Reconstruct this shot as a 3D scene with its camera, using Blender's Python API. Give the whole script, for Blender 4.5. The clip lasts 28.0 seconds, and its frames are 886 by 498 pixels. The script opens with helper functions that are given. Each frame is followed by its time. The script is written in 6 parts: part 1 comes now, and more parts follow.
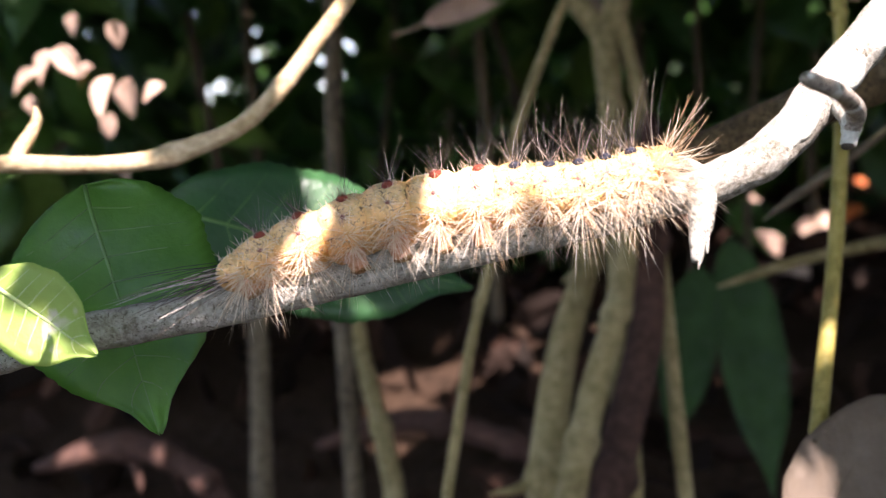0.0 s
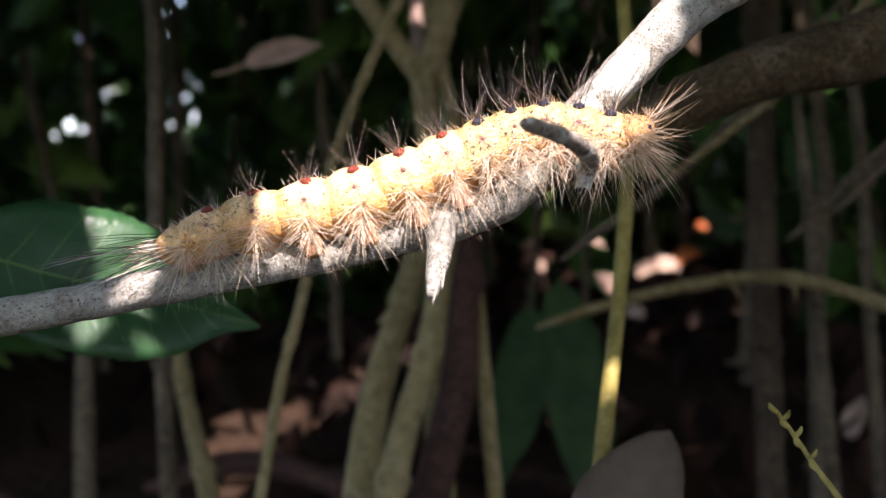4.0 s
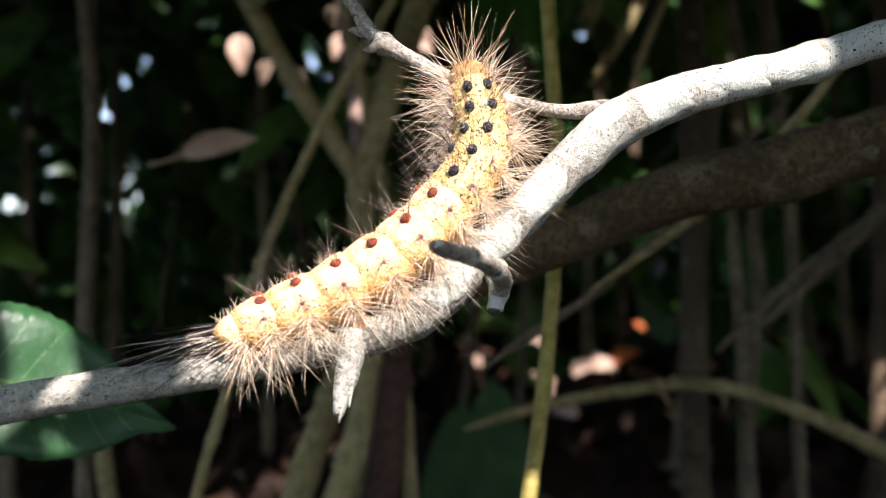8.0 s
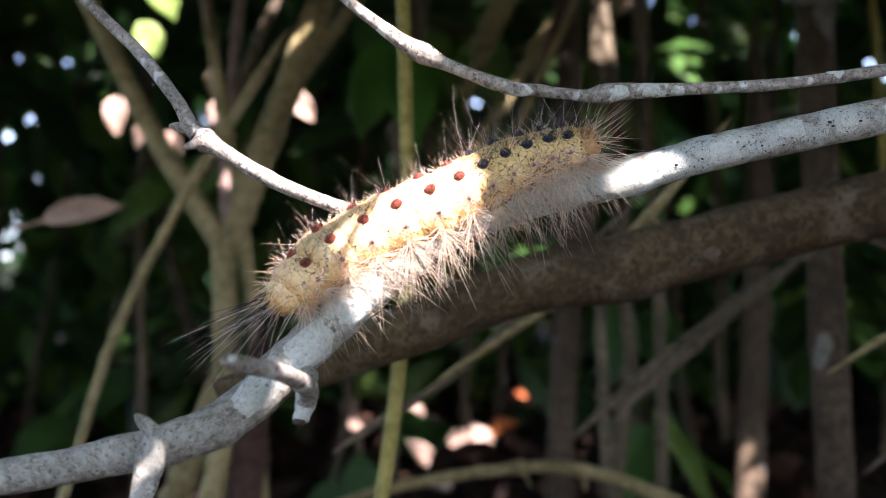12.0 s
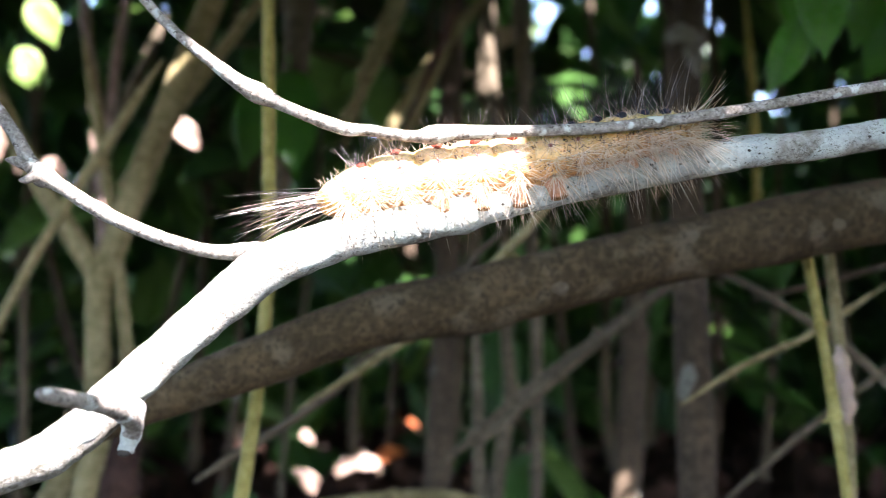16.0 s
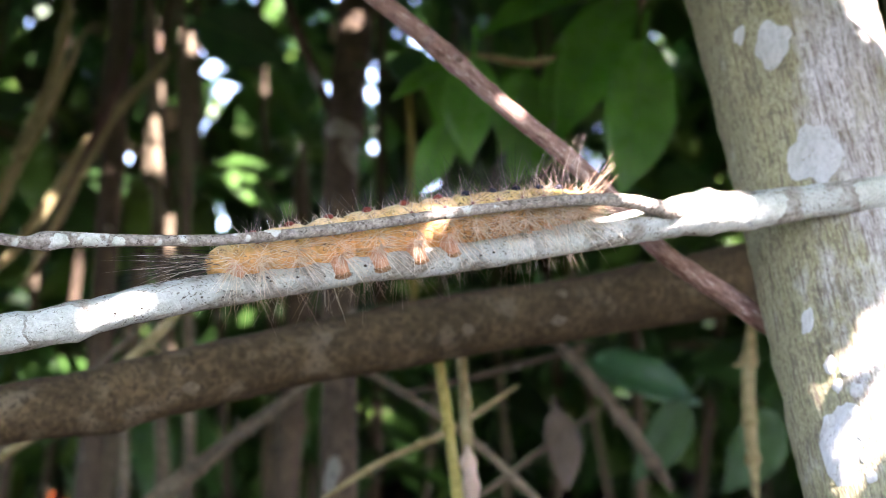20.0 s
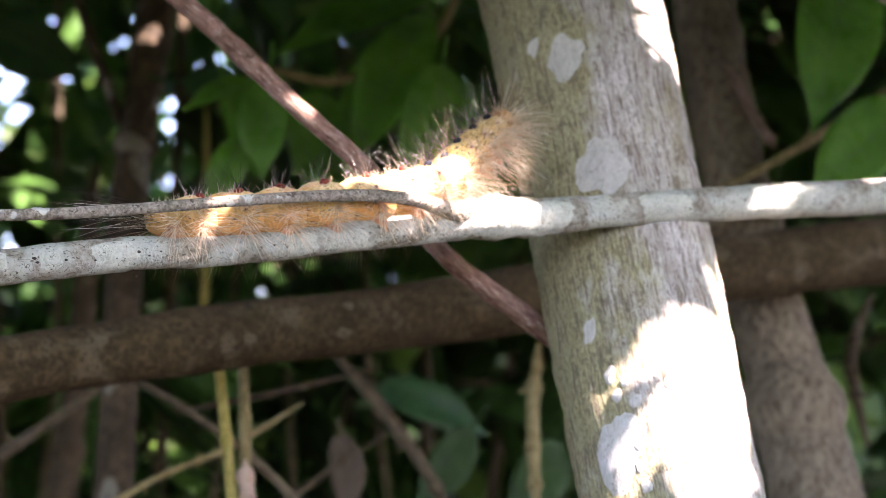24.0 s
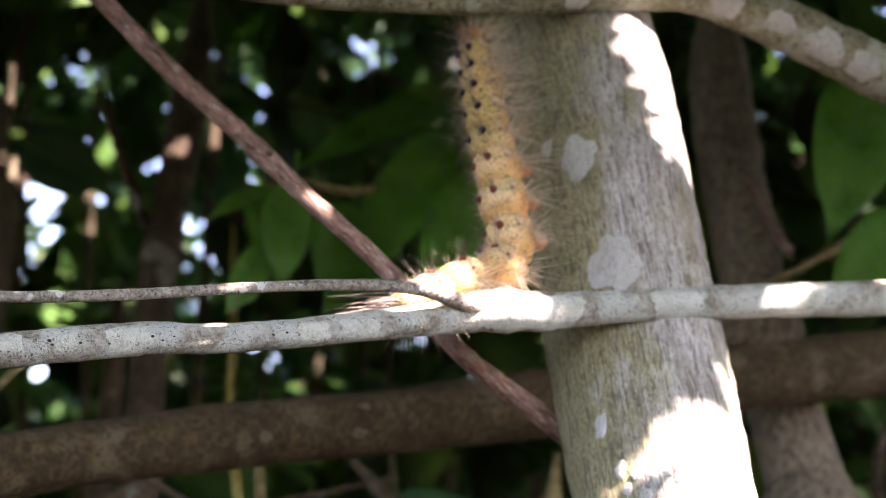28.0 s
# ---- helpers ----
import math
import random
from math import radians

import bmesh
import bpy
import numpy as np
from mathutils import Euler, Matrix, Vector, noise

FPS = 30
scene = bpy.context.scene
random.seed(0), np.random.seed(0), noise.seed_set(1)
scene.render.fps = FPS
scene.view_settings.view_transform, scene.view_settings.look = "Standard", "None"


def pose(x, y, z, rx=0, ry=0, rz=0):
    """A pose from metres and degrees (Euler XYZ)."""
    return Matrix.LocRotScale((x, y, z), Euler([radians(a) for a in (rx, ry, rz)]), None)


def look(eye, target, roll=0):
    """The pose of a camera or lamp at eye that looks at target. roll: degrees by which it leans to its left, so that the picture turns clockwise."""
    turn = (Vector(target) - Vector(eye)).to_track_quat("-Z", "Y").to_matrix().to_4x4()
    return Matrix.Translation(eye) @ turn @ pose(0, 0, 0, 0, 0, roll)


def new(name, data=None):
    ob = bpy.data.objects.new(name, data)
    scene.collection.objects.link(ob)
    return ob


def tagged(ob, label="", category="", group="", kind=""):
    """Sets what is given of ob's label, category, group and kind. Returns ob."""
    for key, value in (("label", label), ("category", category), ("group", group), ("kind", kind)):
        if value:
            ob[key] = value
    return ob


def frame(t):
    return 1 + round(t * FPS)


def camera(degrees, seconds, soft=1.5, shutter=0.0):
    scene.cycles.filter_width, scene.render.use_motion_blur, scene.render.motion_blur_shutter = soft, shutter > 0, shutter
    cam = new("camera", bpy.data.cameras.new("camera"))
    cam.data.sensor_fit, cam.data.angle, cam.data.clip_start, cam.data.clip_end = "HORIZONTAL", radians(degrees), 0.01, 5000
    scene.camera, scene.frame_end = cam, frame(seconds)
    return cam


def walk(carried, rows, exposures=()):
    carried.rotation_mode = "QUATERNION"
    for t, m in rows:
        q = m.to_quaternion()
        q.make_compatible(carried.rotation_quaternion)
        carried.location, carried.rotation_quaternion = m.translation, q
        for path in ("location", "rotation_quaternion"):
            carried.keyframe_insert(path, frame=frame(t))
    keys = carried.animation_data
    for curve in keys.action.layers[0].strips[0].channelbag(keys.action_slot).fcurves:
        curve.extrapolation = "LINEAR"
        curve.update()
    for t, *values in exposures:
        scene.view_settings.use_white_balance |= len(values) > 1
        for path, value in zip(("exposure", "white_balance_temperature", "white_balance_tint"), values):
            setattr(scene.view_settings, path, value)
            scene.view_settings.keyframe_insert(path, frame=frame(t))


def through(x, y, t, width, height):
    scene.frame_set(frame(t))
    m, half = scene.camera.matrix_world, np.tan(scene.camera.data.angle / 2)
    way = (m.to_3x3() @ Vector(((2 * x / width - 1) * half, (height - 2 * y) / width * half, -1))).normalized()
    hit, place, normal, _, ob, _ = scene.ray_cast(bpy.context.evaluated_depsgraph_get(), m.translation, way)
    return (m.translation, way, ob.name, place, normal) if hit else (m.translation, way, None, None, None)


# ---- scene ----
from mathutils.bvhtree import BVHTree

cam = camera(32.0, 28.0, soft=0.55, shutter=0.3)
cam.data.dof.use_dof = True
cam.data.dof.focus_distance = 0.181
cam.data.dof.aperture_fstop = 37.0

PATH = [
    (0, (0.02299, -0.16267, 0.00967), (-0.03510, 0.02847, 0.00005), -4.94),
    (0.5, (0.02477, -0.16318, 0.00859), (-0.03077, 0.02874, -0.00030), -5.32),
    (1, (0.02613, -0.16021, 0.00853), (-0.02729, 0.03238, 0.00117), -5.68),
    (1.5, (0.02752, -0.15854, 0.00757), (-0.02255, 0.03496, 0.00021), -4.63),
    (2, (0.02808, -0.15919, 0.00964), (-0.01892, 0.03507, 0.00245), -4.53),
    (2.5, (0.02969, -0.15760, 0.00673), (-0.01510, 0.03720, -0.00023), -4.24),
    (4.5, (0.03635, -0.16220, 0.00870), (-0.00338, 0.03376, 0.00441), -4.71),
    (5, (0.03586, -0.15880, 0.00940), (-0.00368, 0.03724, 0.00687), -4.75),
    (5.5, (0.03749, -0.15840, 0.01018), (-0.00087, 0.03788, 0.00865), -4.28),
    (6, (0.03740, -0.15744, 0.01065), (-0.00030, 0.03897, 0.01034), -4.11),
    (6.5, (0.03769, -0.15798, 0.01220), (0.00149, 0.03870, 0.01440), -3.64),
    (7, (0.03749, -0.15933, 0.01298), (0.00313, 0.03762, 0.01849), -2.82),
    (7.5, (0.03843, -0.16006, 0.01255), (0.00520, 0.03705, 0.01929), -2.81),
    (8, (0.03886, -0.15918, 0.01082), (0.00626, 0.03807, 0.01627), -2.67),
    (8.5, (0.03797, -0.15727, 0.01104), (0.00538, 0.03997, 0.01668), -2.22),
    (9, (0.03792, -0.15625, 0.01173), (0.00638, 0.04115, 0.01783), -2.11),
    (9.5, (0.04076, -0.15807, 0.01183), (0.01098, 0.03959, 0.01857), -1.52),
    (10, (0.04163, -0.15884, 0.01278), (0.01303, 0.03888, 0.02211), -1.33),
    (10.5, (0.04232, -0.15597, 0.01493), (0.01580, 0.04187, 0.02743), -1.44),
    (11, (0.04640, -0.15808, 0.01383), (0.02332, 0.04010, 0.02758), -1.09),
    (11.5, (0.04731, -0.15670, 0.01517), (0.02675, 0.04183, 0.02796), -1.03),
    (12, (0.04745, -0.15545, 0.01584), (0.02855, 0.04325, 0.02851), -1.11),
    (12.5, (0.04912, -0.15716, 0.01608), (0.03137, 0.04147, 0.03126), -0.64),
    (13, (0.05358, -0.15878, 0.01633), (0.03966, 0.04005, 0.03291), -1.10),
    (13.5, (0.05511, -0.15842, 0.01642), (0.04344, 0.04066, 0.03157), -1.00),
    (15.5, (0.05301, -0.16075, 0.01663), (0.04389, 0.03840, 0.03260), -0.46),
    (16, (0.05596, -0.15975, 0.01634), (0.04982, 0.03951, 0.03233), -0.84),
    (16.5, (0.05746, -0.15908, 0.01702), (0.05923, 0.04023, 0.03357), -1.07),
    (17, (0.05764, -0.15545, 0.01521), (0.06635, 0.04374, 0.03092), -0.62),
    (17.5, (0.05688, -0.15624, 0.01711), (0.07266, 0.04232, 0.03511), -0.29),
    (18, (0.05725, -0.15791, 0.01804), (0.07747, 0.04005, 0.03810), -0.71),
    (18.5, (0.05896, -0.15717, 0.02065), (0.08333, 0.04015, 0.04235), -1.48),
    (19, (0.06090, -0.15923, 0.02025), (0.08951, 0.03722, 0.04453), -0.81),
    (19.5, (0.06173, -0.16015, 0.01991), (0.09378, 0.03567, 0.04492), -0.31),
    (20, (0.06318, -0.16220, 0.02028), (0.09848, 0.03301, 0.04574), -0.39),
    (20.5, (0.06423, -0.16257, 0.02010), (0.10303, 0.03191, 0.04604), -0.06),
    (21, (0.06261, -0.16329, 0.01973), (0.10380, 0.03050, 0.04706), -0.13),
    (21.5, (0.06333, -0.16537, 0.02000), (0.11205, 0.02603, 0.05149), 0.11),
    (22, (0.06327, -0.16625, 0.01941), (0.11676, 0.02376, 0.05157), -0.25),
    (22.5, (0.06343, -0.16164, 0.01684), (0.11996, 0.02756, 0.04857), -0.03),
    (24.5, (0.06699, -0.15687, 0.01462), (0.12747, 0.03119, 0.04584), 0.74),
    (25, (0.06615, -0.15661, 0.01528), (0.12515, 0.03190, 0.04663), 0.83),
    (25.5, (0.06539, -0.15819, 0.01556), (0.12137, 0.02973, 0.05495), 1.72),
    (26, (0.06681, -0.15851, 0.01300), (0.12185, 0.02848, 0.05778), 1.71),
    (26.5, (0.06614, -0.15906, 0.01204), (0.11901, 0.02793, 0.05935), 1.72),
    (27, (0.06799, -0.16080, 0.01165), (0.12213, 0.02597, 0.05842), 1.64),
    (27.5, (0.06791, -0.16128, 0.01101), (0.12316, 0.02508, 0.05809), 1.76),
    (28, (0.06851, -0.15945, 0.00956), (0.12390, 0.02683, 0.05681), 1.39),
]
walk(cam, [(t, look(eye, target, roll)) for t, eye, target, roll in PATH],
     exposures=[(0.0, 2.4, 6600, 33), (1.0, 2.15, 6600, 32), (2.5, 1.75, 6700, 32), (5.0, 1.92, 6500, 34), (6.0, 2.25, 6500, 36), (7.0, 2.20, 6000, 25), (8.0, 1.65, 6400, 24), (9.0, 2.55, 5950, 26), (10.0, 2.05, 6200, 27), (11.0, 2.50, 6450, 36), (12.0, 2.60, 6230, 32), (13.0, 2.60, 6230, 29),
                (13.5, 2.65, 6350, 24), (15.5, 2.90, 6550, 23), (16.0, 3.30, 6000, 27), (17.0, 2.80, 6500, 30), (18.0, 3.38, 6400, 34), (20.0, 3.82, 6450, 34), (22.5, 3.68, 6700, 35), (25.0, 3.30, 6900, 37), (27.0, 3.35, 6950, 37), (28.0, 3.20, 6950, 37)])

# ---- light: sun through the canopy, sky above ----
SUN_FROM = Vector((0.42, -0.62, 0.95)).normalized()
world = bpy.data.worlds.new("sky")
scene.world = world
world.use_nodes = True
sky = world.node_tree.nodes.new("ShaderNodeTexSky")
sky.sky_type = "NISHITA"
sky.sun_disc = False
sky.sun_elevation = math.asin(SUN_FROM.z)
sky.sun_rotation = math.atan2(SUN_FROM.x, SUN_FROM.y)
world.node_tree.links.new(sky.outputs["Color"], world.node_tree.nodes["Background"].inputs["Color"])
world.node_tree.nodes["Background"].inputs["Strength"].default_value = 0.15
lamp = new("sun", bpy.data.lights.new("sun", "SUN"))
lamp.data.energy, lamp.data.angle, lamp.data.color = 5.0, radians(0.5), (1.0, 0.96, 0.89)
lamp.matrix_world = look(SUN_FROM, (0, 0, 0))

CM = 0.01


# ---- materials ----
def nodes_of(name):
    m = bpy.data.materials.new(name)
    m.use_nodes = True
    t = m.node_tree
    return m, t, t.nodes["Principled BSDF"]


def ramp(t, fac, stops):
    r = t.nodes.new("ShaderNodeValToRGB")
    e = r.color_ramp.elements
    while len(e) < len(stops):
        e.new(0.5)
    for el, (p, c) in zip(e, stops):
        el.position, el.color = p, (*c, 1)
    t.links.new(fac, r.inputs["Fac"])
    return r.outputs["Color"]


def coords(t, stretch=(1, 1, 1), lean=0.0):
    """Object space, squeezed along an upright axis that leans back by that many degrees."""
    c = t.nodes.new("ShaderNodeTexCoord")
    m = t.nodes.new("ShaderNodeMapping")
    m.vector_type = "TEXTURE"
    m.inputs["Rotation"].default_value = (radians(-lean), 0, 0)
    m.inputs["Scale"].default_value = tuple(1 / q for q in stretch)
    t.links.new(c.outputs["Object"], m.inputs["Vector"])
    return m.outputs["Vector"]


def noise_tex(t, vec, scale, detail=5.0, rough=0.6):
    n = t.nodes.new("ShaderNodeTexNoise")
    n.inputs["Scale"].default_value, n.inputs["Detail"].default_value, n.inputs["Roughness"].default_value = scale, detail, rough
    t.links.new(vec, n.inputs["Vector"])
    return n.outputs["Fac"]


def mixed(t, fac, a, b, how="MIX"):
    m = t.nodes.new("ShaderNodeMix")
    m.data_type, m.blend_type = "RGBA", how
    for value, plug in ((fac, m.inputs[0]), (a, m.inputs[6]), (b, m.inputs[7])):
        if isinstance(value, (int, float)):
            plug.default_value = value
        elif isinstance(value, tuple):
            plug.default_value = (*value, 1)
        else:
            t.links.new(value, plug)
    return m.outputs[2]


def bumped(t, p, height, distance, strength=0.8):
    b = t.nodes.new("ShaderNodeBump")
    b.inputs["Distance"].default_value, b.inputs["Strength"].default_value = distance, strength
    t.links.new(height, b.inputs["Height"])
    t.links.new(b.outputs["Normal"], p.inputs["Normal"])


def bark(name, dark, mid, light, scale=300.0, stretch=(1, 1, 1), rough=0.9, lichen=None, patch=90.0, cover=0.56, relief=0.0004, spots=(), streak=None, soft=0.015, thick=1.0, begins=None, fissure=None, lean=0.0, crack=4.2, cracks=0.46):
    """Bark with grain along one axis, blotches, and pale crusts of lichen."""
    m, t, p = nodes_of(name)
    v = coords(t, stretch, lean)
    big, fine = noise_tex(t, v, scale * 0.25, 4), noise_tex(t, v, scale * 2.2, 6, 0.7)
    col = mixed(t, 0.55, ramp(t, big, [(0.36, dark), (0.52, mid), (0.66, light)]), ramp(t, fine, [(0.38, dark), (0.5, mid), (0.6, light)]))
    if lichen:
        spot = noise_tex(t, coords(t), patch, 3, 0.45)
        edge = ramp(t, spot, [(cover, (0, 0, 0)), (cover + soft, (thick, thick, thick))])
        crust = mixed(t, 0.5, ramp(t, noise_tex(t, coords(t), patch * 12, 4), [(0.35, tuple(c * 0.72 for c in lichen)), (0.65, lichen)]), lichen)
        if begins:
            across = t.nodes.new("ShaderNodeSeparateXYZ")
            t.links.new(coords(t), across.inputs[0])
            reach = t.nodes.new("ShaderNodeMapRange")
            reach.inputs["From Min"].default_value, reach.inputs["From Max"].default_value, reach.inputs["To Min"].default_value = *begins, 0.15
            t.links.new(across.outputs["X"], reach.inputs["Value"])
            edge = mixed(t, 1.0, edge, reach.outputs[0], "MULTIPLY")
        col = mixed(t, edge, col, crust)
    if fissure:
        lines = ramp(t, noise_tex(t, v, scale * crack, 3, 0.6), [(cracks - 0.055, (0.85, 0.85, 0.85)), (cracks, (0, 0, 0))])
        col = mixed(t, lines, col, fissure)
    if streak:
        line = ramp(t, noise_tex(t, v, scale * 1.6, 1), [(0.485, (0, 0, 0)), (0.495, (1, 1, 1)), (0.505, (1, 1, 1)), (0.515, (0, 0, 0))])
        some = ramp(t, noise_tex(t, v, scale * 0.9, 1), [(0.5, (0, 0, 0)), (0.56, (1, 1, 1))])
        col = mixed(t, mixed(t, 1.0, line, some, "MULTIPLY"), col, streak)
    if spots:
        here = t.nodes.new("ShaderNodeTexCoord").outputs["Object"]
        blur = t.nodes.new("ShaderNodeTexNoise")
        blur.inputs["Scale"].default_value, blur.inputs["Detail"].default_value = 700.0, 4.0
        t.links.new(here, blur.inputs["Vector"])
        sway = t.nodes.new("ShaderNodeVectorMath")
        sway.operation = "MULTIPLY_ADD"
        t.links.new(blur.outputs["Color"], sway.inputs[0])
        sway.inputs[1].default_value = (0.0022, 0.0022, 0.0022)
        t.links.new(here, sway.inputs[2])
        for x, y, z, r, tall, tone in spots:
            away = t.nodes.new("ShaderNodeVectorMath")
            away.operation = "SUBTRACT"
            t.links.new(sway.outputs[0], away.inputs[0])
            away.inputs[1].default_value = (x * CM + 0.0011, y * CM + 0.0011, z * CM + 0.0011)
            flat = t.nodes.new("ShaderNodeVectorMath")
            flat.operation = "MULTIPLY"
            t.links.new(away.outputs[0], flat.inputs[0])
            flat.inputs[1].default_value = (1 / (r * CM), 1 / (r * CM), 1 / (r * tall * CM))
            size = t.nodes.new("ShaderNodeVectorMath")
            size.operation = "LENGTH"
            t.links.new(flat.outputs[0], size.inputs[0])
            paint = mixed(t, 0.35, tone, ramp(t, fine, [(0.35, tuple(c * 0.6 for c in tone)), (0.6, tone)]))
            col = mixed(t, ramp(t, size.outputs["Value"], [(0.9, (1, 1, 1)), (1.0, (0, 0, 0))]), col, paint)
    t.links.new(col, p.inputs["Base Color"])
    p.inputs["Roughness"].default_value = rough
    p.inputs["Specular IOR Level"].default_value = 0.25
    bumped(t, p, fine, relief)
    return m


def trunk_bark():
    """Smooth pale bark laid out round (u) and along (v) the trunk in cm: fine upright dashes, olive algae, grey bloom."""
    m, t, p = nodes_of("trunk_bark")
    uv = t.nodes.new("ShaderNodeUVMap").outputs["UV"]

    def laid(a, b):
        q = t.nodes.new("ShaderNodeMapping")
        q.inputs["Scale"].default_value = (a, b, 1.0)
        t.links.new(uv, q.inputs["Vector"])
        return q.outputs["Vector"]

    def cut(fac, low, high, top=1.0):
        stops = [(low, (0, 0, 0)), (high, (top, top, top))]
        return ramp(t, fac, stops if low < high else stops[::-1])

    col = ramp(t, noise_tex(t, laid(2.6, 0.9), 1.0, 5, 0.62), [(0.34, (0.36, 0.33, 0.285)), (0.5, (0.50, 0.475, 0.44)), (0.66, (0.62, 0.605, 0.59))])
    col = mixed(t, 0.5, col, ramp(t, noise_tex(t, laid(30, 9), 1.0, 4, 0.7), [(0.36, (0.55, 0.52, 0.47)), (0.5, (1, 1, 1)), (0.64, (1.28, 1.26, 1.24))]), "MULTIPLY")
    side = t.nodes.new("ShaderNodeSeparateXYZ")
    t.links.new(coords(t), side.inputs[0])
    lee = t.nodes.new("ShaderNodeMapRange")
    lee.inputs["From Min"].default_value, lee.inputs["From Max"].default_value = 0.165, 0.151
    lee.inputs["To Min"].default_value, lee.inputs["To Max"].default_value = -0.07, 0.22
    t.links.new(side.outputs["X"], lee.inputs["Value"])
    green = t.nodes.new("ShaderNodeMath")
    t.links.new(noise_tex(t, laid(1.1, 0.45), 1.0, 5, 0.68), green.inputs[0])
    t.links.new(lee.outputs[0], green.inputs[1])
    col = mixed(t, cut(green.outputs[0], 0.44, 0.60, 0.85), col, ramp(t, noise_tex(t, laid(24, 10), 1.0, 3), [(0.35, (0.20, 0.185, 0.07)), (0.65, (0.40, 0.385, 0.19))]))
    dash = cut(noise_tex(t, laid(19, 1.5), 1.0, 2, 0.5), 0.435, 0.395, 0.75)
    dash = mixed(t, 1.0, dash, cut(noise_tex(t, laid(16, 13), 1.0, 2), 0.36, 0.5), "MULTIPLY")
    col = mixed(t, dash, col, (0.13, 0.11, 0.075))
    for wide, tall, seen in ((9.0, 0.8, 0.7), (21.0, 2.6, 0.8), (38.0, 6.5, 0.7)):
        line = ramp(t, noise_tex(t, laid(wide, tall), 1.0, 2, 0.55), [(0.465, (0, 0, 0)), (0.493, (seen, seen, seen)), (0.507, (seen, seen, seen)), (0.535, (0, 0, 0))])
        line = mixed(t, 1.0, line, cut(noise_tex(t, laid(wide * 0.45, tall * 1.9), 1.0, 2), 0.44, 0.56), "MULTIPLY")
        col = mixed(t, line, col, (0.125, 0.095, 0.07))
    tick = mixed(t, 1.0, cut(noise_tex(t, laid(14, 46), 1.0, 2), 0.42, 0.36, 0.6), cut(noise_tex(t, laid(2.2, 1.5), 1.0, 2), 0.46, 0.58), "MULTIPLY")
    col = mixed(t, tick, col, (0.19, 0.165, 0.12))
    t.links.new(col, p.inputs["Base Color"])
    p.inputs["Roughness"].default_value = 0.85
    p.inputs["Specular IOR Level"].default_value = 0.2
    bumped(t, p, noise_tex(t, laid(16, 3), 1.0, 5, 0.65), 0.0009, 0.9)
    return m


def streaked_bark(name, dark, mid, light, pale):
    """Dry twig bark, wrinkled lengthwise, laid out round (u) and along (v) the twig in cm."""
    m, t, p = nodes_of(name)
    uv = t.nodes.new("ShaderNodeUVMap").outputs["UV"]
    rows = []
    for a, b in ((8.0, 2.2), (20.0, 4.5), (44.0, 20.0)):
        q = t.nodes.new("ShaderNodeMapping")
        q.inputs["Scale"].default_value = (a, b, 1.0)
        t.links.new(uv, q.inputs["Vector"])
        rows.append(noise_tex(t, q.outputs["Vector"], 1.0, 4, 0.6))
    broad, fine, grain = rows
    col = mixed(t, 0.5, ramp(t, broad, [(0.36, dark), (0.5, mid), (0.64, light)]), ramp(t, fine, [(0.36, dark), (0.5, mid), (0.62, light)]))
    col = mixed(t, ramp(t, fine, [(0.60, (0, 0, 0)), (0.68, (0.7, 0.7, 0.7))]), col, pale)
    col = mixed(t, 0.4, col, ramp(t, grain, [(0.36, (0.5, 0.5, 0.5)), (0.62, (1.2, 1.2, 1.2))]), "MULTIPLY")
    t.links.new(col, p.inputs["Base Color"])
    p.inputs["Roughness"].default_value = 0.8
    p.inputs["Specular IOR Level"].default_value = 0.25
    bumped(t, p, fine, 0.0006)
    return m


def leafy(name, dark, light, rough=0.35, through=0.35, scale=250.0, spots=None):
    """A leaf: mottled green, waxy, letting some light through."""
    m, t, p = nodes_of(name)
    v = coords(t)
    col = ramp(t, noise_tex(t, v, scale * 0.3, 4), [(0.3, dark), (0.7, light)])
    if spots:
        col = mixed(t, ramp(t, noise_tex(t, v, scale * 0.6, 3), [(0.62, (0, 0, 0)), (0.68, (1, 1, 1))]), col, spots)
    t.links.new(col, p.inputs["Base Color"])
    p.inputs["Roughness"].default_value = rough
    sheen = t.nodes.new("ShaderNodeMapRange")
    sheen.inputs["From Min"].default_value, sheen.inputs["From Max"].default_value = 0.3, 0.7
    sheen.inputs["To Min"].default_value, sheen.inputs["To Max"].default_value = rough * 0.75, min(rough * 1.5, 1.0)
    t.links.new(noise_tex(t, v, scale * 0.8, 4), sheen.inputs["Value"])
    t.links.new(sheen.outputs[0], p.inputs["Roughness"])
    bumped(t, p, noise_tex(t, v, scale * 1.6, 4), 0.0005, 0.6)
    tr = t.nodes.new("ShaderNodeBsdfTranslucent")
    t.links.new(mixed(t, 1.0, col, (1.0, 1.6, 0.35), "MULTIPLY"), tr.inputs["Color"])
    mx = t.nodes.new("ShaderNodeMixShader")
    mx.inputs[0].default_value = through
    t.links.new(p.outputs[0], mx.inputs[1])
    t.links.new(tr.outputs[0], mx.inputs[2])
    t.links.new(mx.outputs[0], t.nodes["Material Output"].inputs["Surface"])
    return m


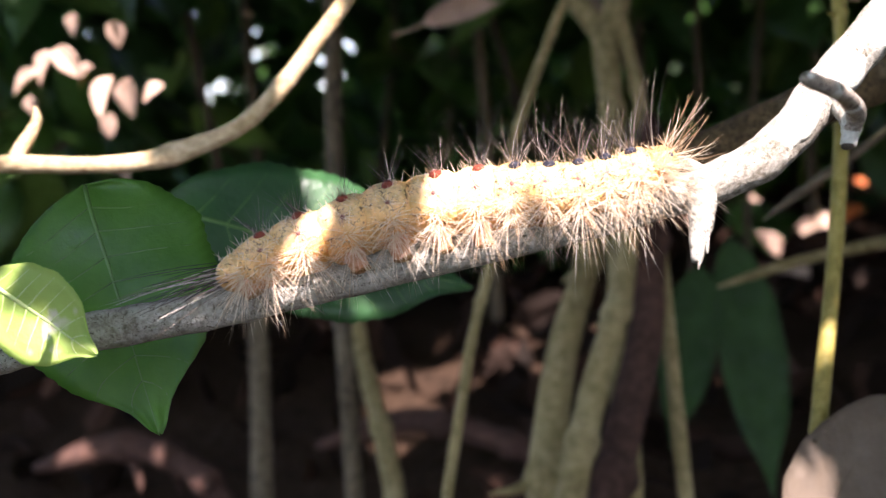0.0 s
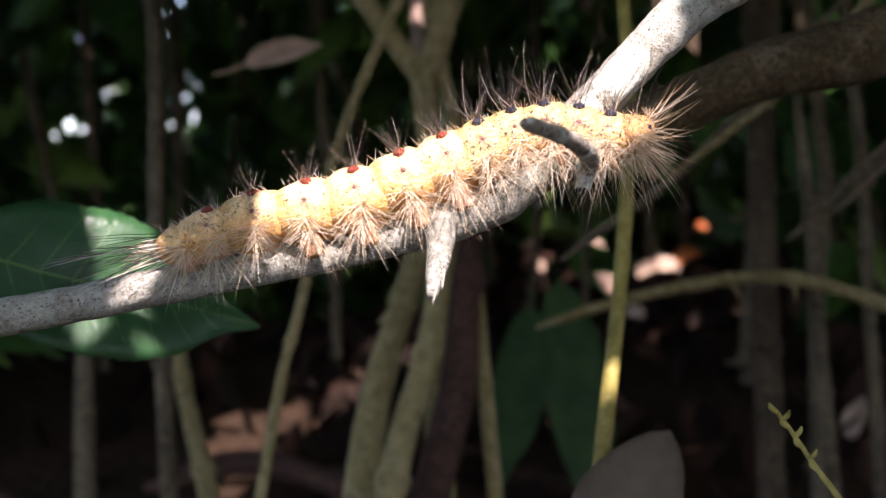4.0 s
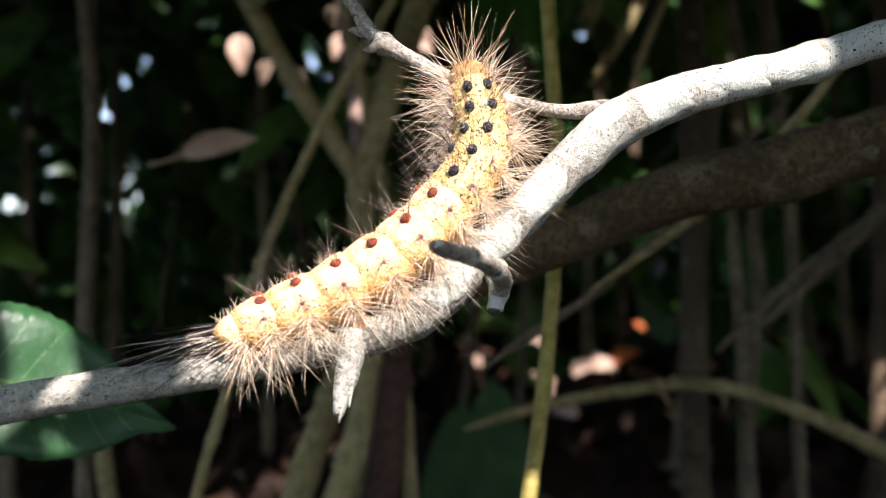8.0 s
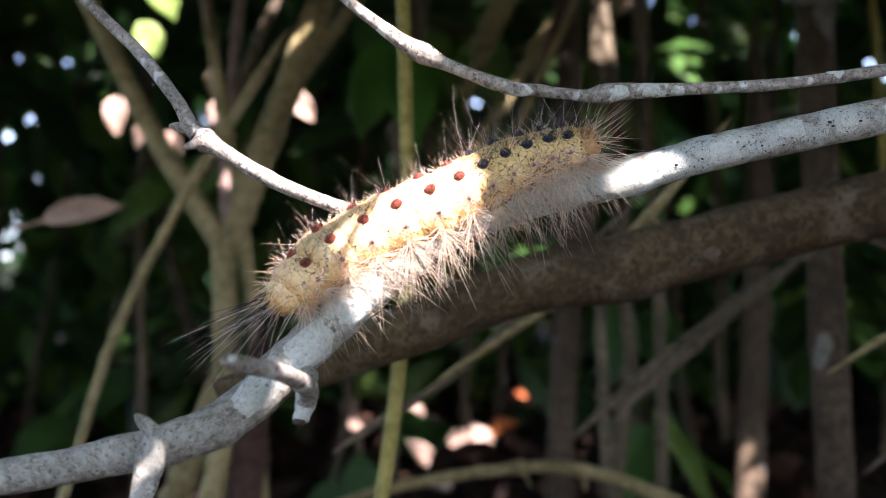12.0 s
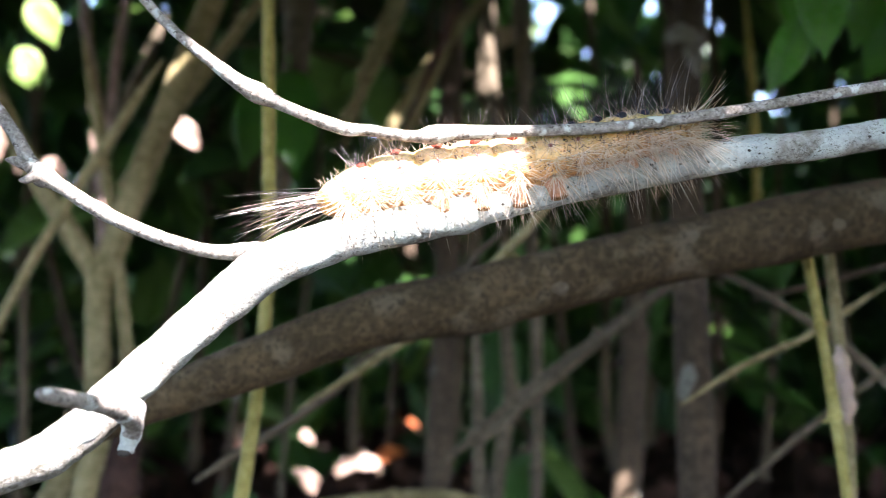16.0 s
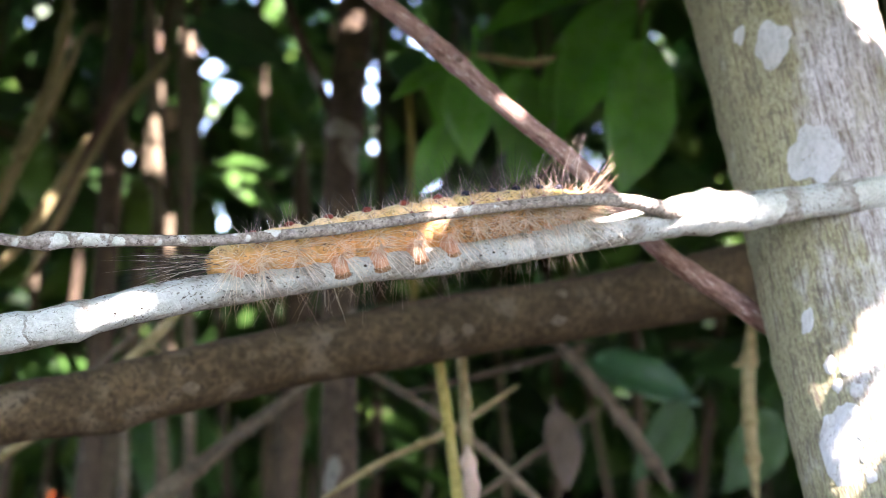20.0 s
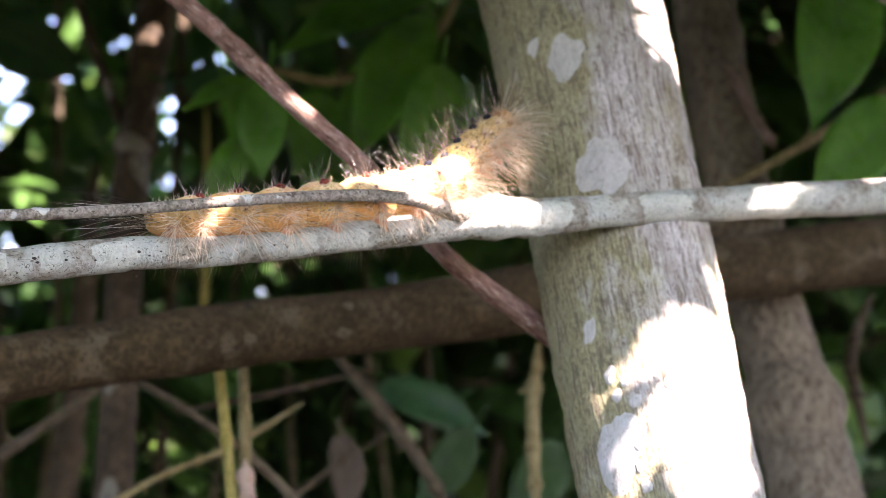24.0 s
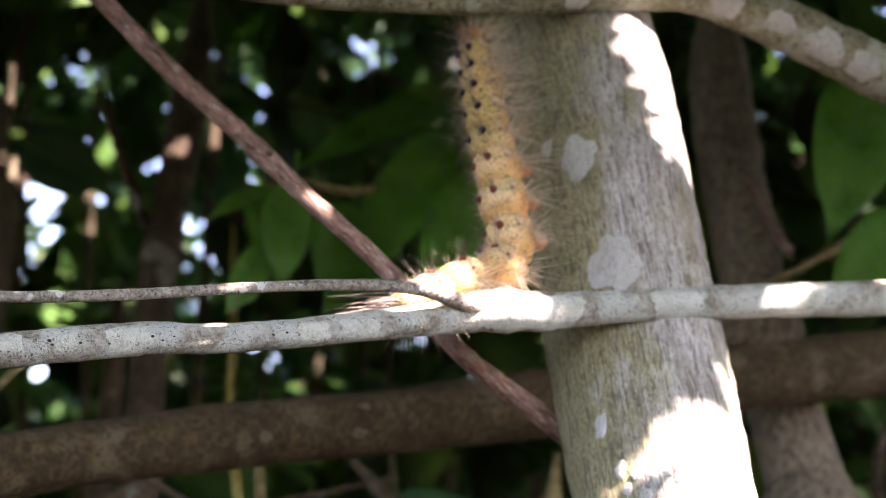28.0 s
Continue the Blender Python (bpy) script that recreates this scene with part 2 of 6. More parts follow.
def varied(name, stops, rough=0.7, through=0.0, per="Random Per Island"):
    """Many loose pieces, each with a colour of its own."""
    m, t, p = nodes_of(name)
    if per == "Random":
        g = t.nodes.new("ShaderNodeObjectInfo")
    else:
        g = t.nodes.new("ShaderNodeNewGeometry")
    col = ramp(t, g.outputs[per], stops)
    col = mixed(t, 0.5, col, ramp(t, noise_tex(t, coords(t), 160.0, 4), [(0.3, (0.45, 0.45, 0.45)), (0.7, (1.25, 1.25, 1.25))]), "MULTIPLY")
    t.links.new(col, p.inputs["Base Color"])
    p.inputs["Roughness"].default_value = rough
    p.inputs["Specular IOR Level"].default_value = 0.1 if rough > 0.6 else 0.5
    if through:
        tr = t.nodes.new("ShaderNodeBsdfTranslucent")
        t.links.new(col, tr.inputs["Color"])
        mx = t.nodes.new("ShaderNodeMixShader")
        mx.inputs[0].default_value = through
        t.links.new(p.outputs[0], mx.inputs[1])
        t.links.new(tr.outputs[0], mx.inputs[2])
        t.links.new(mx.outputs[0], t.nodes["Material Output"].inputs["Surface"])
    return m


CRUST, SCAR = (0.66, 0.69, 0.64), (0.05, 0.035, 0.025)


def crusts(places, tall, tone):
    return [(x, y, z, r, tall, tone) for x, y, z, r in places]


ON_BRANCH = [(6.31, 2.21, 3.75, 0.24), (8.53, 2.72, 4.20, 0.29), (5.10, 1.90, 3.46, 0.33), (3.49, 1.58, 3.24, 0.22), (2.93, 1.41, 3.05, 0.28), (5.11, 1.91, 3.47, 0.29), (2.23, 0.93, 2.12, 0.38), (5.13, 1.91, 3.47, 0.32), (7.10, 2.45, 4.05, 0.18), (7.76, 2.55, 4.07, 0.15), (10.93, 3.23, 4.55, 0.25), (11.57, 3.36, 4.65, 0.30), (13.83, 3.92, 5.20, 0.60), (14.65, 4.12, 5.36, 0.37), (16.62, 4.54, 5.67, 0.50), (18.88, 5.02, 6.02, 0.63), (1.27, 0.40, 1.17, 0.33), (3.62, 1.52, 3.05, 0.29), (4.57, 1.75, 3.27, 0.29), (2.23, 0.93, 2.12, 0.28), (1.82, 0.65, 1.58, 0.37)]
ON_TRUNK = [(15.92, 5.34, 6.30, 0.38), (14.94, 3.53, 2.23, 0.40), (15.62, 6.12, 8.30, 0.29), (14.62, 6.16, 8.79, 0.12), (17.10, 6.83, 9.51, 0.40), (14.49, 4.18, 3.99, 0.13), (16.74, 4.37, 3.63, 0.25)]
SCARS = [(15.19, 4.49, 4.48, 0.07), (16.16, 4.05, 3.03, 0.10), (14.96, 6.80, 10.21, 0.28), (14.66, 6.81, 10.35, 0.17)]
BRANCH = bark("grey_bark", (0.14, 0.125, 0.09), (0.31, 0.295, 0.24), (0.45, 0.44, 0.38), 560, lichen=(0.50, 0.535, 0.475), patch=170, cover=0.435, soft=0.09, thick=0.85, begins=(0.02, 0.05), fissure=(0.09, 0.08, 0.055), crack=4.5, cracks=0.405, streak=(0.12, 0.11, 0.08), spots=crusts(SCARS[:1], 1.0, SCAR), relief=0.0008)
MOSSY = bark("mossy_bark", (0.10, 0.09, 0.045), (0.24, 0.23, 0.14), (0.40, 0.40, 0.30), 480, lichen=(0.46, 0.48, 0.38), patch=130, cover=0.54, soft=0.08, thick=0.8, fissure=(0.08, 0.07, 0.035), crack=2.0, cracks=0.40, relief=0.0008)
SPECK = bark("dark_bark_speck", (0.03, 0.024, 0.018), (0.06, 0.05, 0.038), (0.10, 0.085, 0.06), 900)
LICHEN = bark("lichen", (0.36, 0.38, 0.31), (0.50, 0.525, 0.455), (0.60, 0.62, 0.55), 900, streak=(0.16, 0.16, 0.12), relief=0.0005)
TRUNK_LICHEN = bark("trunk_lichen", (0.38, 0.375, 0.335), (0.49, 0.49, 0.455), (0.57, 0.57, 0.54), 700, stretch=(1, 1, 0.4), streak=(0.26, 0.24, 0.19), relief=0.0005)
DEAD_TWIG = bark("dead_twig_bark", (0.10, 0.085, 0.065), (0.27, 0.24, 0.195), (0.46, 0.42, 0.35), 800, lichen=(0.56, 0.58, 0.52), patch=420, cover=0.6, soft=0.04, fissure=(0.07, 0.055, 0.04), crack=1.8, cracks=0.41, relief=0.0005)
TAN_TWIG = bark("tan_twig_bark", (0.22, 0.15, 0.07), (0.40, 0.30, 0.16), (0.52, 0.42, 0.26), 500)
TRUNK = trunk_bark()
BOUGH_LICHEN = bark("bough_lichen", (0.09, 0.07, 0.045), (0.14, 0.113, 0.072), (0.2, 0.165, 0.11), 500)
RED_TWIG = bark("red_brown_bark", (0.10, 0.06, 0.045), (0.26, 0.17, 0.13), (0.44, 0.35, 0.30), 700, streak=(0.5, 0.42, 0.36), relief=0.0005)
SLANT_BARK = streaked_bark("wrinkled_twig_bark", (0.10, 0.05, 0.036), (0.27, 0.155, 0.115), (0.40, 0.28, 0.225), (0.55, 0.47, 0.41))
BOUGH_BARK = bark("bough_bark", (0.036, 0.024, 0.010), (0.075, 0.051, 0.023), (0.13, 0.09, 0.042), 300, lichen=(0.18, 0.145, 0.09), patch=160, cover=0.56, soft=0.1, thick=0.6, fissure=(0.036, 0.024, 0.013), relief=0.0008)
TAN_BARK = bark("tan_bark", (0.09, 0.07, 0.048), (0.19, 0.155, 0.11), (0.30, 0.255, 0.185), 260, stretch=(1, 1, 0.3), fissure=(0.07, 0.055, 0.035), relief=0.0008)
BROWN = bark("brown_bark", (0.026, 0.018, 0.011), (0.064, 0.045, 0.027), (0.12, 0.086, 0.052), 200, fissure=(0.025, 0.017, 0.011), crack=2.0, cracks=0.40, lichen=(0.2, 0.19, 0.15), patch=70, cover=0.66)
OLIVE = bark("olive_bark", (0.12, 0.095, 0.04), (0.24, 0.195, 0.085), (0.35, 0.29, 0.15), 160)
GREY_STEM = bark("grey_stem_bark", (0.05, 0.038, 0.022), (0.105, 0.082, 0.05), (0.18, 0.145, 0.09), 160, fissure=(0.035, 0.027, 0.018), crack=2.0, cracks=0.40)
RUSTY = bark("rusty_bark", (0.028, 0.015, 0.011), (0.065, 0.034, 0.025), (0.11, 0.058, 0.04), 160)
YELLOW = bark("yellow_stem", (0.16, 0.13, 0.03), (0.28, 0.23, 0.055), (0.38, 0.32, 0.10), 180, rough=0.6)
LEAF_VEIN = leafy("leaf_vein", (0.08, 0.20, 0.045), (0.14, 0.28, 0.08), through=0.3)
PALE_VEIN = leafy("pale_leaf_vein", (0.34, 0.46, 0.15), (0.48, 0.56, 0.24), through=0.3)
GREEN_LEAF = leafy("green_leaf", (0.05, 0.16, 0.022), (0.10, 0.26, 0.04), through=0.5)
# Darker copy of the green leaf for deep places: shade put into the colour.
SHADED_LEAF = leafy("shaded_green_leaf", (0.018, 0.055, 0.014), (0.04, 0.10, 0.024), rough=0.8, through=0.3)
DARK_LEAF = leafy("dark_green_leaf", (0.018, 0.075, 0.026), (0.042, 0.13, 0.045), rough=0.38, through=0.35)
HANG_LEAF = leafy("hanging_leaf", (0.075, 0.215, 0.035), (0.18, 0.39, 0.075), rough=0.27, through=0.5)
LIGHT_LEAF = leafy("yellow_green_leaf", (0.20, 0.33, 0.06), (0.36, 0.46, 0.12), rough=0.5, through=0.45, spots=(0.55, 0.50, 0.42))
GREY_DEAD = leafy("grey_dead_leaf", (0.07, 0.052, 0.034), (0.13, 0.098, 0.065), rough=0.8, through=0.1)
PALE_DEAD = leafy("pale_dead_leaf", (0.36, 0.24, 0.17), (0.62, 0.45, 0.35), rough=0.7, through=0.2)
ORANGE_LEAF = leafy("orange_dead_leaf", (0.40, 0.10, 0.02), (0.62, 0.20, 0.05), rough=0.6, through=0.2)


# ---- shapes ----
def part(name, bm, material, parent=None, label="", smooth=True):
    me = bpy.data.meshes.new(name)
    bm.to_mesh(me)
    bm.free()
    me.materials.append(material)
    if smooth:
        me.polygons.foreach_set("use_smooth", [True] * len(me.polygons))
    ob = new(name, me)
    if parent:
        ob.parent = parent
    return tagged(ob, label) if label else ob


def group_of(name, label, category, group="", kind=""):
    return tagged(new(name), label, category, group, kind)


def spline(points, steps):
    """Points along a smooth curve through the given ones (any number of values each)."""
    p = [np.array(q, float) for q in points]
    p = [2 * p[0] - p[1]] + p + [2 * p[-1] - p[-2]]
    out = []
    for i in range(1, len(p) - 2):
        for k in range(steps):
            s = k / steps
            a, b, c, d = p[i - 1], p[i], p[i + 1], p[i + 2]
            out.append(0.5 * (2 * b + (c - a) * s + (2 * a - 5 * b + 4 * c - d) * s * s + (3 * b - a - 3 * c + d) * s ** 3))
    out.append(p[-2])
    return out


def tube(points, steps=6, sides=12, rough=0.06, grain=1.0, seed=0, bm=None, tip=False, knots=(), ends=False, groove=0.0, laid=0.0):
    """A rod through (x, y, z, radius) in cm, uneven in thickness, with swellings at knots (fraction, size); laid: girth for a layout of the surface."""
    bm = bm or bmesh.new()
    row = spline(points, steps)
    n = len(row)
    side, rings = None, []
    for i, q in enumerate(row):
        here = Vector(q[:3]) * CM
        ahead = (Vector(row[min(i + 1, n - 1)][:3]) - Vector(row[max(i - 1, 0)][:3])).normalized()
        side = (Vector((0.1, 0.2, 1)).cross(ahead) if side is None else side - ahead * side.dot(ahead)).normalized()
        up = ahead.cross(side)
        r = max(q[3], 0.004) * CM
        for at, size in knots:
            r *= 1 + size * math.exp(-((i / (n - 1) - at) * (n - 1) / 1.6) ** 2)
        if tip and i > n - 4:
            r *= (0.92, 0.75, 0.35)[i - n + 3]
        if ends:
            r *= (0.3, 0.62, 0.82, 0.94, 1.0)[min(i, n - 1 - i, 4)]
        ring = []
        for k in range(sides):
            a = 2 * math.pi * k / sides
            out = side * math.cos(a) + up * math.sin(a)
            v = (here + out * r) * 100.0
            w = 1 + rough * (noise.noise(v * grain * 2.3 + Vector((seed, 0, 0))) + 0.6 * noise.noise(v * grain * 6.0 + Vector((0, seed, 0))))
            if groove:
                deep = noise.noise(Vector((math.cos(a) * 11, math.sin(a) * 11, i * 0.16 + seed))) + 0.7 * noise.noise(Vector((math.cos(a) * 26, math.sin(a) * 26, i * 0.3 + seed)))
                w += groove * min(deep, 0.25)
            ring.append(bm.verts.new(here + out * r * w))
        rings.append(ring)
    lay = bm.loops.layers.uv.new("laid") if laid else None
    run = np.concatenate([[0.0], np.cumsum(np.linalg.norm(np.diff(np.array(row)[:, :3], axis=0), axis=1))])
    for i, (a, b) in enumerate(zip(rings, rings[1:])):
        for k in range(sides):
            face = bm.faces.new((a[k], a[(k + 1) % sides], b[(k + 1) % sides], b[k]))
            if laid:
                for loop, du, dv in zip(face.loops, (0, 1, 1, 0), (0, 0, 1, 1)):
                    loop[lay].uv = ((k + du) / sides * laid, run[i + dv])
    bm.faces.new(rings[0][::-1])
    bm.faces.new(rings[-1])
    return bm


def narrowed(s, drip):
    """How far a leaf draws in towards its drawn-out tip."""
    k = min(max((s - 0.72) / 0.22, 0.0), 1.0)
    return 1 - drip * k * k * (3 - 2 * k)


def blade(base, tip, half, face, droop=0.15, fold=0.25, wave=0.04, seed=0, bm=None, rows=14, cols=6, thick=0.012, widest=0.42, cup=0.0, teeth=0.0, drip=0.55):
    """A leaf blade with thickness from base to tip in cm; face: the way its upper side looks."""
    bm = bm or bmesh.new()
    base, tip = Vector(base), Vector(tip)
    along = tip - base
    length = along.length
    along.normalize()
    face = Vector(face)
    face = (face - along * face.dot(along)).normalized()
    across = along.cross(face)
    sheets = []
    for lift in (0.5, -0.5):
        grid = []
        for i in range(rows + 1):
            s = i / rows
            w = half * (math.sin(math.pi * s ** (math.log(0.5) / math.log(widest))) ** 0.7 * narrowed(s, drip) if 0 < s < 1 else 0.0) + 0.02
            line = []
            for j in range(cols + 1):
                u = 2 * j / cols - 1
                h = -droop * length * s * s + fold * abs(u) * w + cup * w * u * u
                h += wave * half * math.sin(9 * s + 4 * u + seed) + wave * half * noise.noise(Vector((s * 5, u * 2, seed)))
                edge = 1 + 0.05 * noise.noise(Vector((s * 9, seed, u))) - teeth * (i % 2)
                line.append(bm.verts.new((base + along * length * s + across * u * w * edge + face * (h + lift * thick)) * CM))
            grid.append(line)
        sheets.append(grid)
    top, low = sheets
    for i in range(rows):
        for j in range(cols):
            bm.faces.new((top[i][j], top[i][j + 1], top[i + 1][j + 1], top[i + 1][j]))
            bm.faces.new((low[i][j + 1], low[i][j], low[i + 1][j], low[i + 1][j + 1]))
        bm.faces.new((low[i][0], top[i][0], top[i + 1][0], low[i + 1][0]))
        bm.faces.new((top[i][cols], low[i][cols], low[i + 1][cols], top[i + 1][cols]))
    return bm


def leaf(label, material, base, tip, half, face=(0, -1, 0.5), stalk=1.0, name="leaf", veins=None, **shape):
    """One leaf: blade, midrib and stalk."""
    ob = group_of(name, label, "leaf")
    part("blade", blade(base, tip, half, face, **shape), material, ob)
    b, e = Vector(base), Vector(tip)
    f = Vector(face)
    f = (f - (e - b).normalized() * f.dot((e - b).normalized())).normalized()
    dr, length = shape.get("droop", 0.15), (e - b).length
    wv, sd = shape.get("wave", 0.04) * half, shape.get("seed", 0)
    lie = lambda s: -dr * length * s * s + wv * math.sin(9 * s + sd) + wv * noise.noise(Vector((s * 5, 0, sd)))
    mid = [(*(b + (e - b) * s + f * lie(s)), 0.03 * (1.2 - s)) for s in (k / 14 for k in range(15))]
    part("midrib", tube(mid, 1, 6, 0.0), veins or material, ob)
    if veins:
        fold, widest, across = shape.get("fold", 0.25), shape.get("widest", 0.42), (e - b).normalized().cross(f)
        for k in range(1, 9):
            for side in (-1, 1):
                row = []
                for q in range(6):
                    s, u = k / 10 + 0.1 * q / 5, 0.9 * side * q / 5
                    w = half * math.sin(math.pi * s ** (math.log(0.5) / math.log(widest))) ** 0.7 * narrowed(s, 0.55) + 0.02
                    h = -dr * length * s * s + fold * abs(u) * w + wv * math.sin(9 * s + 4 * u + sd) + wv * noise.noise(Vector((s * 5, u * 2, sd)))
                    row.append((*(b + (e - b) * s + across * u * w + f * h), 0.014 - 0.0015 * q))
                part("side_vein", tube(row, 1, 5, 0.0), veins, ob)
    if stalk:
        back = b - (e - b).normalized() * stalk
        part("stalk", tube([(*b, 0.05), (*((b + back) / 2 - f * 0.1), 0.05), (*back, 0.06)], 3, 6, 0.05), material, ob)
    return ob


def rooted(points):
    """The same rod, its downward end led on into the forest floor."""
    row = [tuple(q) for q in points]
    for turn in (1, -1):
        row = row[::turn]
        end, back = Vector(row[-1][:3]), Vector(row[-2][:3])
        way = (end - back).normalized()
        floor = ground_height(end.x, end.y) - 1.0
        if way.z < -0.75 and floor < end.z < 0:
            drop = end.z - floor
            row += [(end.x + way.x * drop * f, end.y + way.y * drop * f, end.z - drop * g, row[-1][3] * (1 + 0.15 * g)) for f, g in ((0.4, 0.5), (0.6, 1.0))]
        row = row[::turn]
    return row


def stem(label, material, points, name="stem", category="stem", sides=10, steps=5, rough=0.1, group="undergrowth stems", grain=0.4, **kw):
    """A woody stem: its shaft, and the swollen nodes and leaf scars along it."""
    ob = group_of(name, label, category, group)
    row = rooted(points)
    part("shaft", tube(row, steps, sides, rough, grain, ends=True, **kw), material, ob)
    line = spline(row, 12)
    r = random.Random(label + str(points[0]))
    for f in (r.uniform(0.2, 0.4), r.uniform(0.5, 0.65), r.uniform(0.72, 0.88)):
        k = int(f * (len(line) - 4)) + 2
        a, b, c = (Vector(line[k + d][:3]) for d in (-1, 0, 1))
        w, way = line[k][3], (c - a).normalized()
        part("node", tube([(*(b - way * w * 0.9), w * 0.98), (*(b - way * w * 0.2), w * 1.2), (*(b + way * w * 0.3), w * 1.22), (*(b + way * w), w * 0.98)], 3, sides, rough, 1.0), material, ob)
        if r.random() < 0.6:
            out = way.cross(Vector((r.uniform(-1, 1), r.uniform(-1, 0.2), r.uniform(-0.3, 0.3)))).normalized()
            tip = b + out * w * r.uniform(2.0, 3.6) + way * w * r.uniform(0.5, 1.8)
            part("spur", tube([(*b, w * 0.5), (*((b + tip) / 2 + way * w * 0.3), w * 0.36), (*tip, w * 0.2)], 3, 6, 0.15, 1.0, tip=True), material, ob)
    return ob


def crust(ob, spot, parent, seed, tall=1.0, material=LICHEN, thick=1.0):
    """A thin crust of lichen grown on the bark round a spot (x, y, z, radius) in cm."""
    bm = bmesh.new()
    bm.from_mesh(ob.data)
    tree = BVHTree.FromBMesh(bm)
    bm.free()
    c, r = Vector(spot[:3]) * CM, spot[3] * CM
    c, out, _, _ = tree.find_nearest(c)
    up = (Vector((0, 0, 1)) - out * out.z).normalized()
    side = up.cross(out)
    bm = bmesh.new()
    rings = []
    for f, lift in ((0.0, 0.00012), (0.35, 0.00011), (0.65, 0.0001), (0.9, 0.00007), (1.0, -0.00004)):
        ring = []
        for k in range(20):
            a = 2 * math.pi * k / 20
            w = 1 + 0.45 * noise.noise(Vector((math.cos(a) * 1.4, math.sin(a) * 1.4, seed))) + 0.22 * noise.noise(Vector((math.cos(a) * 5, math.sin(a) * 5, seed)))
            q, n, _, _ = tree.find_nearest(c + (side * math.cos(a) + up * math.sin(a) * tall) * r * f * w + out * r * 0.3 * (1 - f))
            ring.append(bm.verts.new(q + n * lift * (thick if lift > 0 else 1.0) * (1 + 0.5 * noise.noise(q * 1500) * (thick > 1))))
            if f == 0.0:
                break
        rings.append(ring)
    for k in range(20):
        bm.faces.new((rings[0][0], rings[1][k], rings[1][(k + 1) % 20]))
    for a, b in zip(rings[1:], rings[2:]):
        for k in range(20):
            bm.faces.new((a[k], b[k], b[(k + 1) % 20], a[(k + 1) % 20]))
    part("lichen" if thick == 1 else "bark_scar", bm, material, parent, "pale grey-green crust of lichen" if thick == 1 else "crumbled scar in the bark")


def ball(bm, centre, size, lat=8, lon=12, blunt=2.0):
    """A closed blob in cm; a blunt of 2 is round, more is barrel-like."""
    cx, cy, cz = centre
    rows = []
    for i in range(lat + 1):
        a = math.pi * i / lat
        rows.append([bm.verts.new(((cx + size[0] * math.cos(a)) * CM, (cy + size[1] * (1 - abs(math.cos(a)) ** blunt) ** 0.5 * math.cos(2 * math.pi * k / lon)) * CM,
                                   (cz + size[2] * (1 - abs(math.cos(a)) ** blunt) ** 0.5 * math.sin(2 * math.pi * k / lon)) * CM)) for k in range(lon)] if 0 < i < lat else
                    [bm.verts.new(((cx + size[0] * math.cos(a)) * CM, cy * CM, cz * CM))])
    for a, b in zip(rows, rows[1:]):
        for k in range(lon):
            j = (k + 1) % lon
            q = [a[k % len(a)], a[j % len(a)], b[j % len(b)], b[k % len(b)]]
            q = [v for n, v in enumerate(q) if v not in q[:n]]
            if len(q) > 2:
                bm.faces.new(q[::-1])
    return bm


# ---- ground and distance ----
def ground_height(x, y):
    """Forest floor in cm: a hollow under the branch, rising to a bank behind."""
    s = min(max(y / 80.0, 0.0), 1.0)
    s2 = min(max((y - 80.0) / 300.0, 0.0), 1.0)
    return -27 + 20 * s * s * (3 - 2 * s) + 14 * s2 + 2.2 * noise.noise(Vector((x * 0.03, y * 0.03, 0))) * (1 if abs(x) + abs(y) < 900 else 0)


def build_ground():
    bm = bmesh.new()
    steps = [-500000, -60000, -4000, -900, -400, -250] + list(range(-200, 201, 10)) + [250, 400, 900, 4000, 60000, 500000]
    grid = [[bm.verts.new((x * CM, y * CM, ground_height(x, y) * CM)) for x in steps] for y in steps]
    for a, b in zip(grid, grid[1:]):
        for k in range(len(a) - 1):
            bm.faces.new((a[k], a[k + 1], b[k + 1], b[k]))
    m, t, p = nodes_of("forest_soil")
    v = coords(t)
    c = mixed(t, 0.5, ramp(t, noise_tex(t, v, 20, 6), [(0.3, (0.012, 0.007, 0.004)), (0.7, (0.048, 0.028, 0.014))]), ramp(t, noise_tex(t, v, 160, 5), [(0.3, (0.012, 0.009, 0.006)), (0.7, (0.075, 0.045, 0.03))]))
    t.links.new(c, p.inputs["Base Color"])
    p.inputs["Roughness"].default_value = 0.95
    p.inputs["Specular IOR Level"].default_value = 0.08
    bumped(t, p, noise_tex(t, v, 120, 5), 0.01)
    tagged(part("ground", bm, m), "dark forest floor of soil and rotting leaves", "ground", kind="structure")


build_ground()

EYE = Vector((4.5, -16.0, 1.0))


